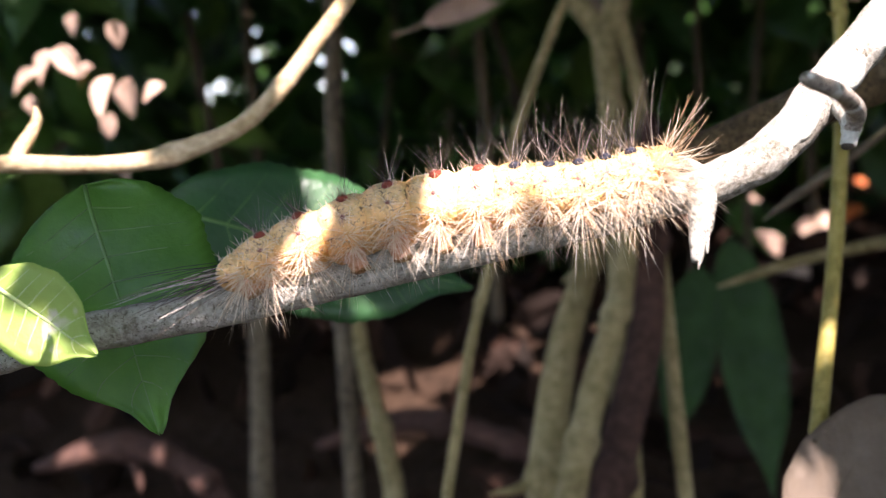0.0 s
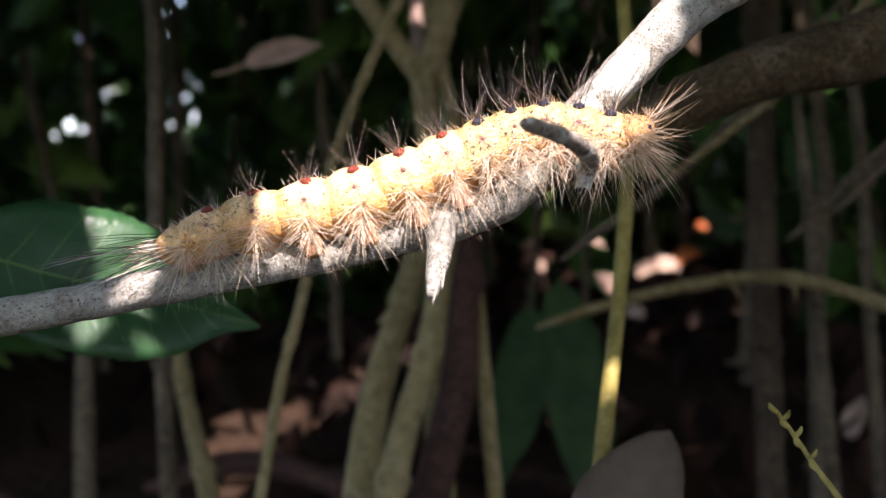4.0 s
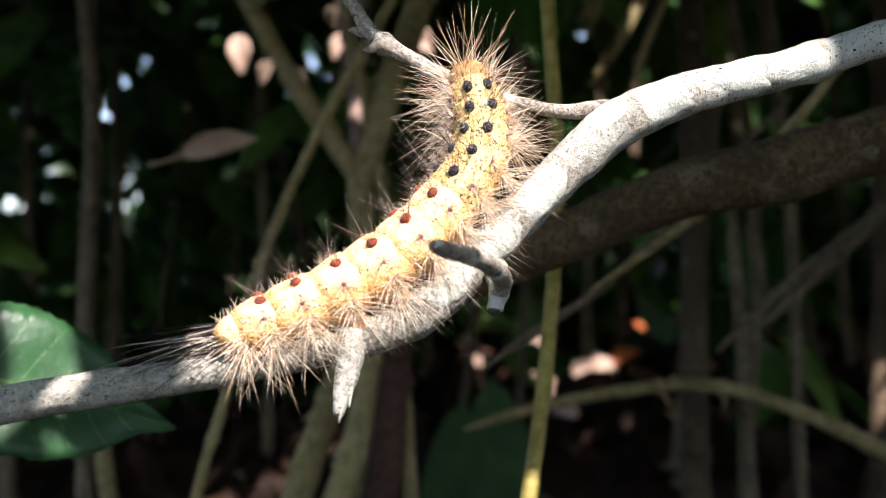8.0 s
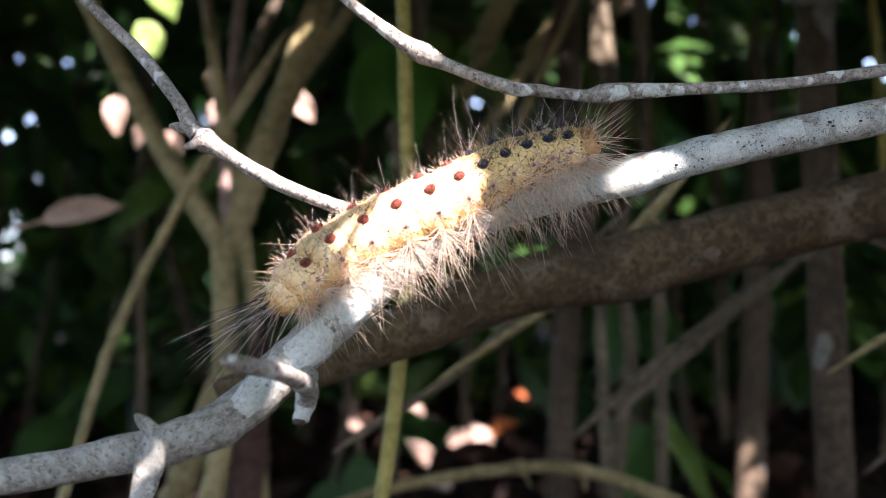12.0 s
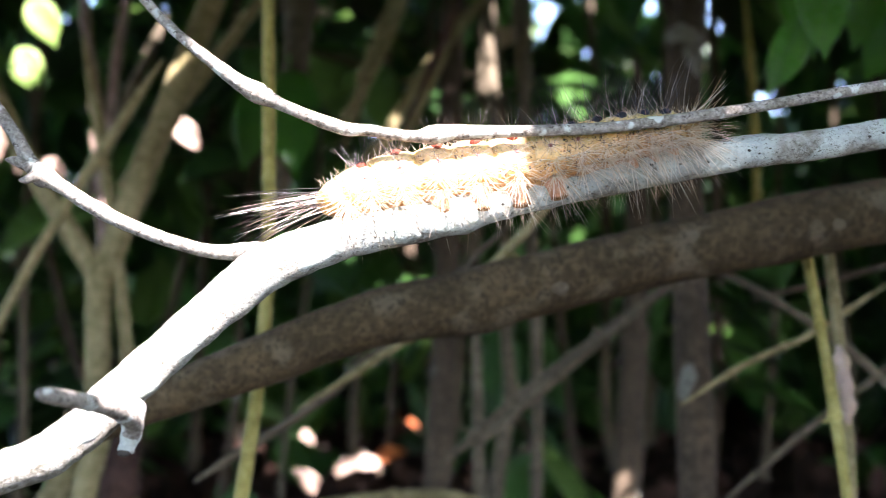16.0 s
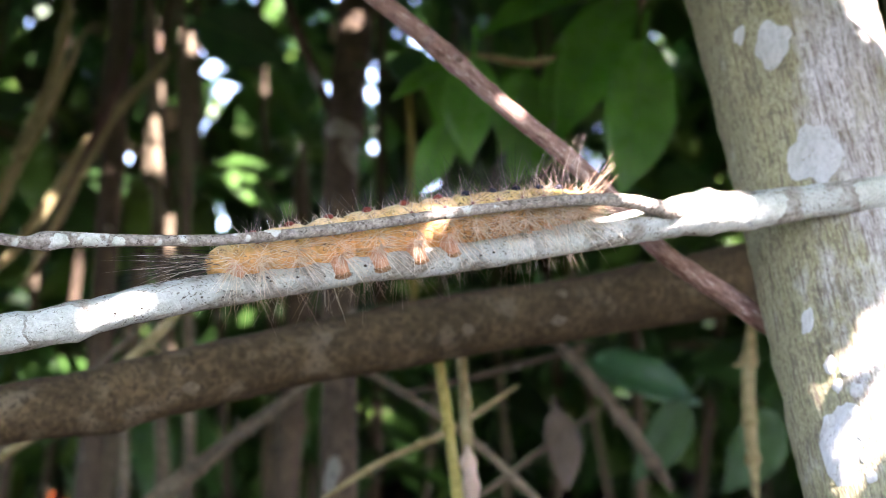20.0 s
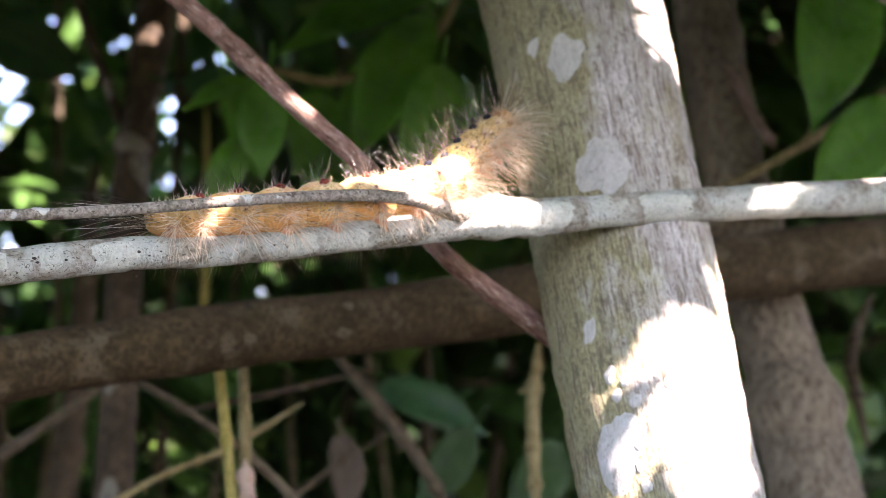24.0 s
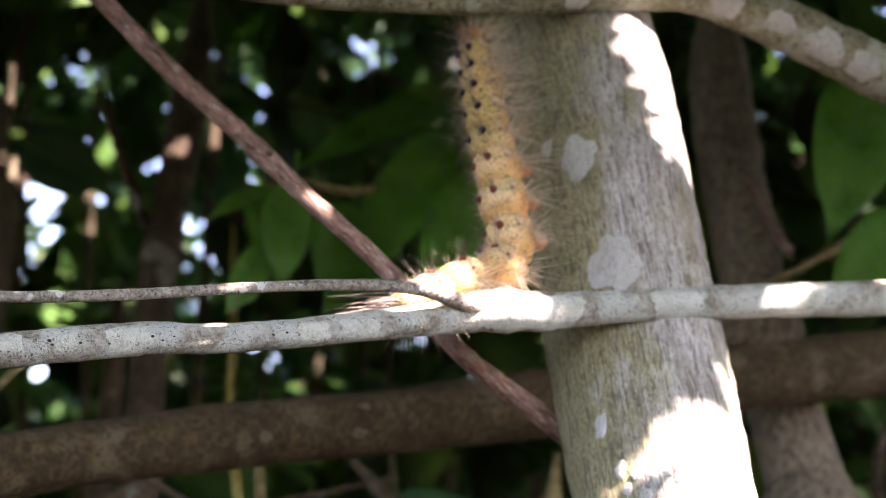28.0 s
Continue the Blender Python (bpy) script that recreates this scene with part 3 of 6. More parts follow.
def foliage(name, label, material, places, size, seed, kind="stuff", category="foliage"):
    """Many loose leaves as one mesh: each a folded pointed blade of six corners."""
    r = np.random.default_rng(seed)
    p = np.array(places, float)
    n = len(p)
    a = r.normal(size=(n, 3)); a[:, 2] -= 0.5; a /= np.linalg.norm(a, axis=1)[:, None]
    b = np.cross(a, r.normal(size=(n, 3))); b /= np.linalg.norm(b, axis=1)[:, None]
    c = np.cross(a, b)
    l = (size * r.uniform(0.6, 1.3, n))[:, None]
    w = l * r.uniform(0.2, 0.27, n)[:, None]
    p = p - a * l * 0.5
    mid = p + a * l * 0.45 - c * w * 0.35
    rows = [p, p + a * l * 0.3 + b * w * 0.9, p + a * l * 0.65 + b * w * 0.8, p + a * l - c * l * 0.12, p + a * l * 0.65 - b * w * 0.8, p + a * l * 0.3 - b * w * 0.9, mid]
    verts = np.stack(rows, 1).reshape(-1, 3) * CM
    base = np.arange(n)[:, None] * 7
    faces = np.concatenate([base + [[i, (i + 1) % 6, 6]] for i in range(6)], 0)
    me = bpy.data.meshes.new(name)
    me.from_pydata(verts.tolist(), [], faces.tolist())
    me.materials.append(material)
    ob = new(name, me)
    return tagged(ob, label, category, kind=kind)


# Openings in the leaves through which the sky shows: where along the walk, heading, height and half width in degrees.
GAPS = [(3.9, -21.1, 10.0, 0.15), (3.9, -20.6, 8.3, 0.36), (3.9, -19.9, 4.9, 0.19), (3.9, -17.3, 4.5, 0.1), (3.9, -20.9, 2.9, 0.29), (3.9, -24.5, 1.2, 0.36), (4.6, -20.9, 10.6, 0.1), (4.6, -18.4, 11.9, 0.1), (4.6, 0.4, 12.6, 0.29), (4.6, -4.5, 10.4, 0.1), (5.6, -1.5, 10.8, 0.1), (5.6, 8.1, 13.2, 0.29), (5.6, 2.1, 13.5, 0.19), (5.6, -15.4, 3.9, 0.15), (6.1, -6.7, 13.8, 0.1), (6.1, -0.3, 14.8, 0.15), (6.1, 3.5, 14.1, 0.1), (6.1, 5.7, 13.9, 0.23), (6.1, 8.2, 14.8, 0.1), (6.1, 9.4, 15.3, 0.19), (6.1, 12.7, 15.4, 0.1), (6.1, 14.5, 15.6, 0.15), (6.3, 1.7, 14.0, 0.31), (6.3, 1.3, 12.4, 0.1)]
GAPS += [(6.6, 1.1, 15.0, 0.19), (6.6, 3.0, 16.7, 0.1), (6.6, 7.9, 14.3, 0.4), (6.6, 9.5, 13.8, 0.23), (6.6, 11.4, 15.9, 0.1), (6.6, 11.3, 17.5, 0.1), (6.8, 5.4, 16.2, 0.1), (6.8, 9.0, 21.0, 0.1), (6.8, 9.4, 18.4, 0.27), (6.8, 16.8, 16.2, 0.1), (6.8, 14.4, 20.9, 0.1), (2.8, -21.5, 6.8, 0.19)]
# Places that the sun reaches between the leaves: x, y, z and width in cm.
ON_THE_BRANCH = [(-2.7, -0.2, 0.5, 0.5), (-2, -0.1, 0.5, 0.8), (-1.1, 0.1, 0.6, 0.8), (-0.3, 0.2, 0.7, 0.8), (0.2, 0.3, 0.6, 0.8), (0.9, 0.6, 1.2, 0.8), (0.6, 0.4, 0.8, 0.8), (1.3, 0.8, 1.5, 0.8), (2, 1.2, 2.1, 0.8), (1.5, 1.4, 2.9, 0.8), (2.7, 1.5, 2.7, 0.8), (4.1, 2.2, 3.9, 0.8), (5, 2.2, 3.6, 0.7), (4.7, 2.1, 3.5, 0.6), (13.3, 4.1, 5.3, -0.1), (12.4, 3.9, 5.1, -0.3), (14.1, 4.3, 5.3, -0.1), (18.9, 5.3, 6.1, -0.1), (20.5, 5.7, 6.4, -0.2), (12.6, 4.2, 5.8, -0.15), (8.6, 3.1, 4.5, 0), (13.2, 4.2, 5.5, -0.1), (14.1, 4.3, 5.3, 0), (5, 2.2, 3.5, 0)]
ON_THE_BRANCH += [(-0.5, 0.2, 0.6, 0.2), (0.3, 0.4, 0.8, 0.3)]
ON_THE_TRUNK = [(17.2, 7.6, 10.9, 0.15), (17.4, 7.5, 10.5, -0.1), (18.2, 7.2, 8, -0.3), (18, 5.7, 4.7, -0.2), (17.5, 5, 3.9, 0.4), (16.3, 4.2, 3.2, 0.3), (17.3, 4.7, 3.2, 0.6), (16.5, 3.7, 1.7, 0.5), (17.2, 4.7, 3.5, 0.3), (17, 7.7, 11.3, 0.2)]
ON_LEAVES_AND_STEMS = [(-3.2, -3.2, 1.9, 0.8), (-4.6, -3.6, 1.3, 0.6), (-6.5, -2, -0, 0.5), (-7.25, 7.7, 1.1, -0.45), (-23.4, 28.1, 5.3, 1.8), (-21.2, 27.9, 3.9, 2), (-24.3, 27.6, 4.4, 1.2), (-10.6, 47, 12, 1.2), (-13.9, 46, 11, 1.6), (-8.1, 53, 12.6, 1), (6.6, 63.2, 18.9, -0.8), (-10.9, 38.5, 12.8, 0.5), (-10.7, 39.3, 14.7, 0.5), (-6.6, 8, 0.7, -0.6), (-4.6, 31.9, 10.5, 0.1)]
SUNLIT = ON_THE_BRANCH + ON_THE_TRUNK + ON_LEAVES_AND_STEMS


def on_floor(point):
    """Where the line from the eye past a point comes down on the forest floor."""
    way = (Vector(point) - EYE).normalized()
    for k in range(30, 400):
        q = EYE + way * k
        if q.z < ground_height(q.x, q.y) + 0.3:
            return q
    return Vector(point)


FALLEN = [(-0.77, 78.61, -4.84, 0.90), (-1.27, 79.68, -2.02, 0.70), (6.42, 81.04, -1.52, 0.57), (0.23, 79.69, -2.55, 0.49)]
PALE = [(-2.25, 78.13, -5.45, 0.90), (-9.98, 77.87, -3.26, 0.90), (-6.51, 77.86, -4.55, 0.62), (-5.66, 77.32, -6.18, 0.76), (-4.54, 76.68, -8.18, 0.75), (2.30, 78.36, -6.57, 0.48), (7.73, 75.64, -15.23, 0.68), (-5.99, 78.32, -3.63, 0.69), (-2.40, 78.22, -5.20, 0.76), (-9.71, 77.47, -4.33, 0.55), (-6.60, 77.86, -4.53, 0.62), (-3.26, 77.96, -5.52, 0.83)]
SPOTS = [(on_floor(q[:3]), q[3]) for q in FALLEN + PALE]
SUNLIT += [(q.x, q.y, q.z, 0.0) for q, w in SPOTS]


def sees_sky(p):
    """Whether a leaf at p would close one of the openings."""
    for along, heading, height, wide in GAPS:
        x, y, z = p.x - along, p.y + 16.0, p.z - 1.0
        h, e = math.degrees(math.atan2(x, y)) - heading, math.degrees(math.atan2(z, math.hypot(x, y))) - height
        if math.hypot(h, e) < wide * 0.8 + 0.34:
            return True
    return False


def lets_sun(p, spare=1.2):
    """Whether a leaf at p leaves the sunbeams to the sunlit places free."""
    for x, y, z, r in SUNLIT:
        d = p - Vector((x, y, z))
        k = d.dot(SUN_FROM)
        if (d - SUN_FROM * k).length < r + spare:
            return False
    return True


def thicket(count, seed, near, far, low, high):
    r = random.Random(seed)
    out = []
    while len(out) < count:
        h, e, d = r.uniform(-46, 50), r.uniform(low, high), r.uniform(near, far)
        p = EYE + Vector((math.sin(radians(h)) * d, math.cos(radians(h)) * d, math.tan(radians(e)) * d))
        if p.z > ground_height(p.x, p.y) and not sees_sky(p) and lets_sun(p, 2.5):
            out.append(p)
    return out


def overhead(count, seed):
    r = random.Random(seed)
    out = []
    while len(out) < count:
        p = Vector((r.uniform(-150, 260), r.uniform(-220, 420), r.uniform(75, 190)))
        if p.y - EYE.y > 40 and math.degrees(math.atan2(p.z, p.y - EYE.y)) < 27:
            continue
        if lets_sun(p, 5.5):
            out.append(p)
    return out


def round_about(count, seed):
    """Unseen leaves added on the other three sides, from the floor to the canopy, to dim the sky light."""
    r = random.Random(seed)
    out = []
    while len(out) < count:
        h, d = r.uniform(50, 314), r.uniform(110, 340)
        p = Vector((EYE.x + math.sin(radians(h)) * d, EYE.y + math.cos(radians(h)) * d, 0))
        p.z = ground_height(p.x, p.y) + 1 + 189 * r.random() ** 1.6
        if lets_sun(p, 5.5):
            out.append(p)
    return out


def low_boughs(count, seed):
    """Leaves added right over the stems behind the branch, above the view, to keep light off them."""
    r = random.Random(seed)
    out = []
    while len(out) < count:
        y = r.uniform(14, 170)
        p = Vector((r.uniform(-90, 130), y, 1 + (y + 16) * 0.56 + r.uniform(1, 24)))
        if 5 < p.x < 32 and y < 50 and r.random() < 0.85:
            continue
        if lets_sun(p, 3.5):
            out.append(p)
    return out


def spray(count, seed):
    """Small leaves added out of view between the branch and the sun, to dapple it with shade."""
    r = random.Random(seed)
    out = []
    while len(out) < count:
        x = r.uniform(-9, 26)
        p = Vector((x, 0.26 * x, r.uniform(-4, 10))) + SUN_FROM * r.uniform(16, 36)
        if lets_sun(p, 0.9):
            out.append(p)
    return out


def high_spray(count, seed):
    """Leaves added above the view to block the sun from the bough and the stems."""
    r = random.Random(seed)
    out = []
    while len(out) < count:
        y = r.uniform(7, 84)
        p = Vector((r.uniform(-30, 50), y, r.uniform(-12, 16 if y < 38 else 30))) + SUN_FROM * r.uniform(25, 50)
        if p.y > EYE.y and math.degrees(math.atan2(p.z, p.y - EYE.y)) < 29:
            continue
        if 18 < p.x < 36 and p.y < 20 and r.random() < 0.45:
            continue
        if lets_sun(p, 1.6):
            out.append(p)
    return out


GREENS = varied("thicket_leaves", [(0.0, (0.026, 0.062, 0.016)), (0.4, (0.052, 0.14, 0.032)), (0.75, (0.10, 0.235, 0.045)), (1.0, (0.20, 0.33, 0.07))], 0.42, 0.48)
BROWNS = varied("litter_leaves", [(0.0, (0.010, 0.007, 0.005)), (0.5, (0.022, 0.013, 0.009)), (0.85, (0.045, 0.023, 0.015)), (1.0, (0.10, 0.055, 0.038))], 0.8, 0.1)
foliage("thicket", "dense dark green leaves of the thicket with gaps of sky", GREENS, thicket(33000, 1, 130, 430, -4, 27), 7.5, 1)
foliage("canopy", "leafy canopy overhead letting sun flecks through", GREENS, overhead(19000, 3), 11.0, 3)
foliage("thicket_behind", "unseen leaves added on the other three sides to dim the sky light", GREENS, round_about(5700, 14), 10.0, 14)
foliage("low_boughs", "unseen leaves added over the stems behind the branch to darken them", GREENS, low_boughs(8500, 6), 8.0, 6)
foliage("hanging_spray", "unseen small leaves added between the branch and the sun to dapple it", GREENS, spray(1250, 7), 2.6, 7)
# Leaves out of view, added to shade the left and middle of the trunk.
shade = []
r = random.Random(12)
while len(shade) < 190:
    k, u = r.uniform(0, 1), r.uniform(-1.5, 0.1)
    if k > 0.75 and u > -0.6:
        continue
    p = Vector((16.6 + u, 3.9 + 4.9 * k - math.sqrt(2.3 - u * u), -0.1 + 12.5 * k)) + SUN_FROM * r.uniform(12, 30)
    if lets_sun(p, 0.75):
        shade.append(p)
foliage("trunk_spray", "unseen small leaves added between the trunk and the sun to shade its left", GREENS, shade, 2.2, 12)
# Unseen leaves above the view, added to stop sun flecks on the floor.
ground_shade = []
while len(ground_shade) < 2000:
    p = Vector((r.uniform(-48, 30), r.uniform(26, 85), -20)) + SUN_FROM * r.uniform(38, 75)
    if p.x > 9 and p.y < 32 and r.random() < 0.65:
        continue
    if math.degrees(math.atan2(p.z, max(p.y - EYE.y, 1))) > 36 and lets_sun(p, 1.8):
        ground_shade.append(p)
foliage("bush_spray", "unseen leaves added over the forest floor to shade it", GREENS, ground_shade, 6.5, 13)
# Leaves placed up the sun's way, unseen, to shade the bough.
over_bough = []
for k in range(150):
    f = k / 150
    p = Vector((-1 + 26 * f, 9 + 6.2 * f, 1 + 5.9 * f)) + Vector((r.uniform(-0.6, 0.6), r.uniform(-0.6, 0.6), r.uniform(-0.6, 0.6))) + SUN_FROM * r.uniform(19, 34)
    if lets_sun(p, 0.6):
        over_bough.append(p)
# More of these added to shade the withered leaf standing low.
for _ in range(60):
    p = Vector((r.uniform(-0.2, 2.4), r.uniform(8.4, 10.2), r.uniform(-6.4, -2.8))) + SUN_FROM * r.uniform(24, 38)
    if lets_sun(p, 1.3):
        over_bough.append(p)
foliage("bough_spray", "unseen small leaves added to shade the bough and the low withered leaf", GREENS, over_bough, 3.4, 15)
foliage("high_spray", "unseen small leaves added high up to shade the bough and stems", GREENS, high_spray(4900, 8), 5.0, 8)
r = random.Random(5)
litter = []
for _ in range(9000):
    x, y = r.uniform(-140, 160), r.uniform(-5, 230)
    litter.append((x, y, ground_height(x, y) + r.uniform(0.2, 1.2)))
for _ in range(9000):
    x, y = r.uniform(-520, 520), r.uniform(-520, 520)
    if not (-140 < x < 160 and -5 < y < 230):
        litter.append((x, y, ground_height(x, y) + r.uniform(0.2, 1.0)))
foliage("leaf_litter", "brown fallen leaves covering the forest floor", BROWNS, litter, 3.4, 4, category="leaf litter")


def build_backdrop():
    """A low wall all round, under the gaps of sky: the far wood's shade put into near-black colour."""
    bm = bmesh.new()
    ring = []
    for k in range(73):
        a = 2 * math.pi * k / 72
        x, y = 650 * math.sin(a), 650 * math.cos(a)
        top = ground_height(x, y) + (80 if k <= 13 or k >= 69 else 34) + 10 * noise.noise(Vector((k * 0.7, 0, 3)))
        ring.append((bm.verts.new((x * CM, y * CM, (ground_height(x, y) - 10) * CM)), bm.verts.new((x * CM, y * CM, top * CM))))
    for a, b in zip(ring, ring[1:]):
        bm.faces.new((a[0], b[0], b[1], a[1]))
    m, t, p = nodes_of("far_wood_shade")
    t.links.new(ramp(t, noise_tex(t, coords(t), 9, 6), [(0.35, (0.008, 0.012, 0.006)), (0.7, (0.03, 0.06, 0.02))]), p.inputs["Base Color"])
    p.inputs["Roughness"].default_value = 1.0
    tagged(part("backdrop", bm, m), "near-black wall standing in for the shaded far wood", "backdrop", kind="structure")


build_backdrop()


def leafy_twigs(count, seed):
    """Drooping twigs with leaves set along both sides, deep among the stems."""
    r = random.Random(seed)
    each = varied("twig_leaves", [(0.0, (0.026, 0.062, 0.016)), (0.4, (0.052, 0.14, 0.032)), (0.75, (0.10, 0.235, 0.045)), (1.0, (0.20, 0.33, 0.07))], 0.4, 0.48, per="Random")
    shapes = []
    for k in range(5):
        bm = blade((0, 0, 0), (6.0, 0, 0), 1.35 + 0.1 * k, (0, 0, 1), droop=0.08 + 0.04 * k, fold=0.2, seed=k, rows=7, cols=2, widest=0.4)
        ob = part("leaf", bm, each)
        shapes.append(ob.data)
        bpy.data.objects.remove(ob)
    for home in thicket(count, seed, 78, 132, -3, 26):
        twig = group_of("leafy_twig", "drooping twig with dark green pointed leaves in the thicket", "twig", "leafy twigs of the thicket")
        turn = r.uniform(0, 2 * math.pi)
        way = Vector((math.cos(turn), math.sin(turn) * 0.6, r.uniform(-0.7, 0.1))).normalized()
        side = way.cross(Vector((0, 0, 1))).normalized()
        line = [home + way * d - Vector((0, 0, 0.02 * d * d)) for d in (-5.5, -2, 2, 5.5, 8)]
        part("twig", tube([(*q, 0.16 - 0.02 * k) for k, q in enumerate(line)], 2, 5, 0.1), BROWN, twig)
        for k in range(10):
            d = -4.5 + 12.0 * k / 9
            at = home + way * d - Vector((0, 0, 0.02 * d * d))
            out = (side * (1 if k % 2 else -1) * r.uniform(0.5, 1.2) + way * r.uniform(0.2, 0.9) + Vector((0, 0, r.uniform(-0.9, 0.15)))).normalized()
            mid = at + out * 3.0
            if sees_sky(mid) or not lets_sun(mid, 2.0):
                continue
            face = (Vector((r.uniform(-0.5, 0.5), r.uniform(-0.7, 0.2), 1.0)) - out * out.z).normalized()
            face = (face - out * face.dot(out)).normalized()
            m = Matrix((out, face.cross(out), face)).transposed().to_4x4()
            leaf_ob = new("leaf", r.choice(shapes))
            leaf_ob.parent = twig
            leaf_ob.matrix_basis = Matrix.Translation(at * CM) @ m @ Matrix.Scale(r.uniform(0.75, 1.25), 4)


leafy_twigs(150, 2)

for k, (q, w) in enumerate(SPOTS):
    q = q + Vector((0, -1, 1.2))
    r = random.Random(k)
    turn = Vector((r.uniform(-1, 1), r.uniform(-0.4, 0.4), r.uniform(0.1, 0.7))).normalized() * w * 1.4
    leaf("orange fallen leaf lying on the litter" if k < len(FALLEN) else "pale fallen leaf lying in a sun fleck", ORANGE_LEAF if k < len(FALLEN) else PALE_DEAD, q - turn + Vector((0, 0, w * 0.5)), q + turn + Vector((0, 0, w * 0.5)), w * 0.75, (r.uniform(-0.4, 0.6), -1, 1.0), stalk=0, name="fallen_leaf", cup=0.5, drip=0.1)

# ---- the branch that the caterpillar crawls along ----
branch = group_of("branch", "grey lichen-crusted branch with snapped side twigs and a fork", "branch")
MAIN = [(-10.23, -1.89, -0.53, 0.25), (-8.43, -1.55, -0.40, 0.24), (-6.50, -1.16, -0.19, 0.22), (-4.91, -0.85, -0.07, 0.21), (-2.85, -0.40, 0.17, 0.20), (-0.79, 0.05, 0.41, 0.19), (0.58, 0.37, 0.71, 0.23), (1.11, 0.59, 1.03, 0.24), (1.65, 0.90, 1.59, 0.25), (2.21, 1.20, 2.13, 0.24), (2.75, 1.49, 2.64, 0.27), (3.23, 1.70, 2.97, 0.27), (3.94, 1.90, 3.22, 0.24), (5.08, 2.17, 3.46, 0.22), (6.27, 2.49, 3.79, 0.21), (8.60, 3.04, 4.27, 0.21), (9.51, 3.21, 4.37, 0.19), (10.76, 3.49, 4.60, 0.19), (12.69, 3.96, 5.02, 0.23), (13.59, 4.18, 5.25, 0.30), (14.50, 4.36, 5.34, 0.28), (15.67, 4.62, 5.55, 0.24), (17.74, 5.06, 5.88, 0.26), (20.73, 5.69, 6.31, 0.30), (31.82, 7.96, 7.81, 0.42)]
branch_stem = part("stem", tube(MAIN, 12, 28, 0.085, 1.6, seed=3, knots=((0.55, 0.12), (0.8, 0.15))), BRANCH, branch)
for k, q in enumerate(ON_BRANCH):
    crust(branch_stem, q, branch, 40 + k)
STUB = [(0.26, 0.05, 0.68, 0.16), (0.22, -0.08, 0.39, 0.15), (0.17, -0.20, 0.11, 0.11), (0.13, -0.31, -0.15, 0.05)]
part("broken_stub", tube(STUB, 6, 12, 0.16, 2.0, seed=5), BRANCH, branch, "splintered stub of a snapped twig, bleached grey")
SPLINTERS = [(0.21, -0.25, 0.11, 0.04), (0.15, -0.39, -0.22, 0.01), (0.10, -0.21, 0.11, 0.04), (0.08, -0.30, -0.11, 0.01), (0.26, -0.23, 0.13, 0.03), (0.25, -0.32, -0.07, 0.01)]
for a, b in zip(SPLINTERS[::2], SPLINTERS[1::2]):
    part("splinter", tube([a, tuple((p + q) / 2 for p, q in zip(a, b)), b], 3, 6, 0.2, 4.0), BRANCH, branch)
NUB = [(0.23, 0.22, 0.73, 0.10), (0.09, 0.25, 0.85, 0.08), (-0.02, 0.28, 0.95, 0.05)]
part("nub", tube(NUB, 4, 10, 0.15, 2.0, seed=6, tip=True), BRANCH, branch)
HOOK = [(1.84, 0.10, 1.24, 0.09), (1.80, 0.22, 1.08, 0.105), (1.76, 0.22, 0.95, 0.09), (1.74, 0.20, 0.86, 0.085)]
knob = part("hook_knob", tube(HOOK, 5, 14, 0.22, 3.0, seed=9), LICHEN, branch, "lumpy pale end of the curled twig")
# Solid dark blob: the hollow's shade is put into its colour.
part("cup", ball(bmesh.new(), (1.735, 0.16, 0.85), (0.07, 0.06, 0.045), 6, 12), SPECK, knob, "dark blob standing in for the shaded hollow of the broken end")
HOOKED = [(1.80, 0.22, 1.04, 0.10), (1.86, 0.05, 1.18, 0.105), (1.82, -0.45, 1.30, 0.095), (1.72, -1.15, 1.40, 0.085), (1.60, -1.75, 1.46, 0.08), (1.50, -2.15, 1.50, 0.075)]
hooked = part("hooked_twig", tube(HOOKED, 7, 14, 0.1, 2.0, seed=11, tip=True), DEAD_TWIG, branch, "short curled dead twig")
FOOT_OF_HOOK = [(1.70, 0.72, 1.30, 0.14), (1.76, 0.45, 1.18, 0.12), (1.80, 0.22, 1.06, 0.11)]
part("hook_foot", tube(FOOT_OF_HOOK, 4, 12, 0.15, 2.0, seed=12), BRANCH, branch)
for k, q in enumerate([(1.70, -1.15, 1.30, 0.05), (1.83, -0.35, 1.20, 0.06)]):
    crust(hooked, q, branch, 230 + k)
TWIG_ONE = [(3.35, 1.69, 2.91, 0.14), (2.92, 1.69, 3.07, 0.11), (2.57, 1.63, 3.05, 0.09), (2.18, 1.60, 3.11, 0.08), (1.58, 1.59, 3.32, 0.08), (1.04, 1.73, 3.59, 0.09), (0.59, 1.78, 3.88, 0.09), (0.22, 1.94, 4.13, 0.10), (-0.05, 2.07, 4.56, 0.08), (-0.58, 2.36, 5.19, 0.08), (-1.27, 2.53, 5.86, 0.07), (-2.24, 2.78, 6.83, 0.07)]
part("side_twig", tube(TWIG_ONE, 6, 10, 0.12, 2.5, seed=13, knots=((0.6, 0.5),)), DEAD_TWIG, branch, "thin grey dead side twig")
KNOB_A = [(0.26, 1.71, 4.09, 0.07), (0.11, 1.71, 4.16, 0.06), (-0.03, 1.71, 4.19, 0.04)]
part("twig_spur", tube(KNOB_A, 4, 8, 0.15, 3, seed=14, tip=True), DEAD_TWIG, branch)
KNOB_B = [(0.35, 1.68, 4.00, 0.07), (0.25, 1.65, 3.94, 0.05), (0.15, 1.63, 3.93, 0.03)]
part("twig_spur", tube(KNOB_B, 4, 8, 0.15, 3, seed=15, tip=True), DEAD_TWIG, branch)
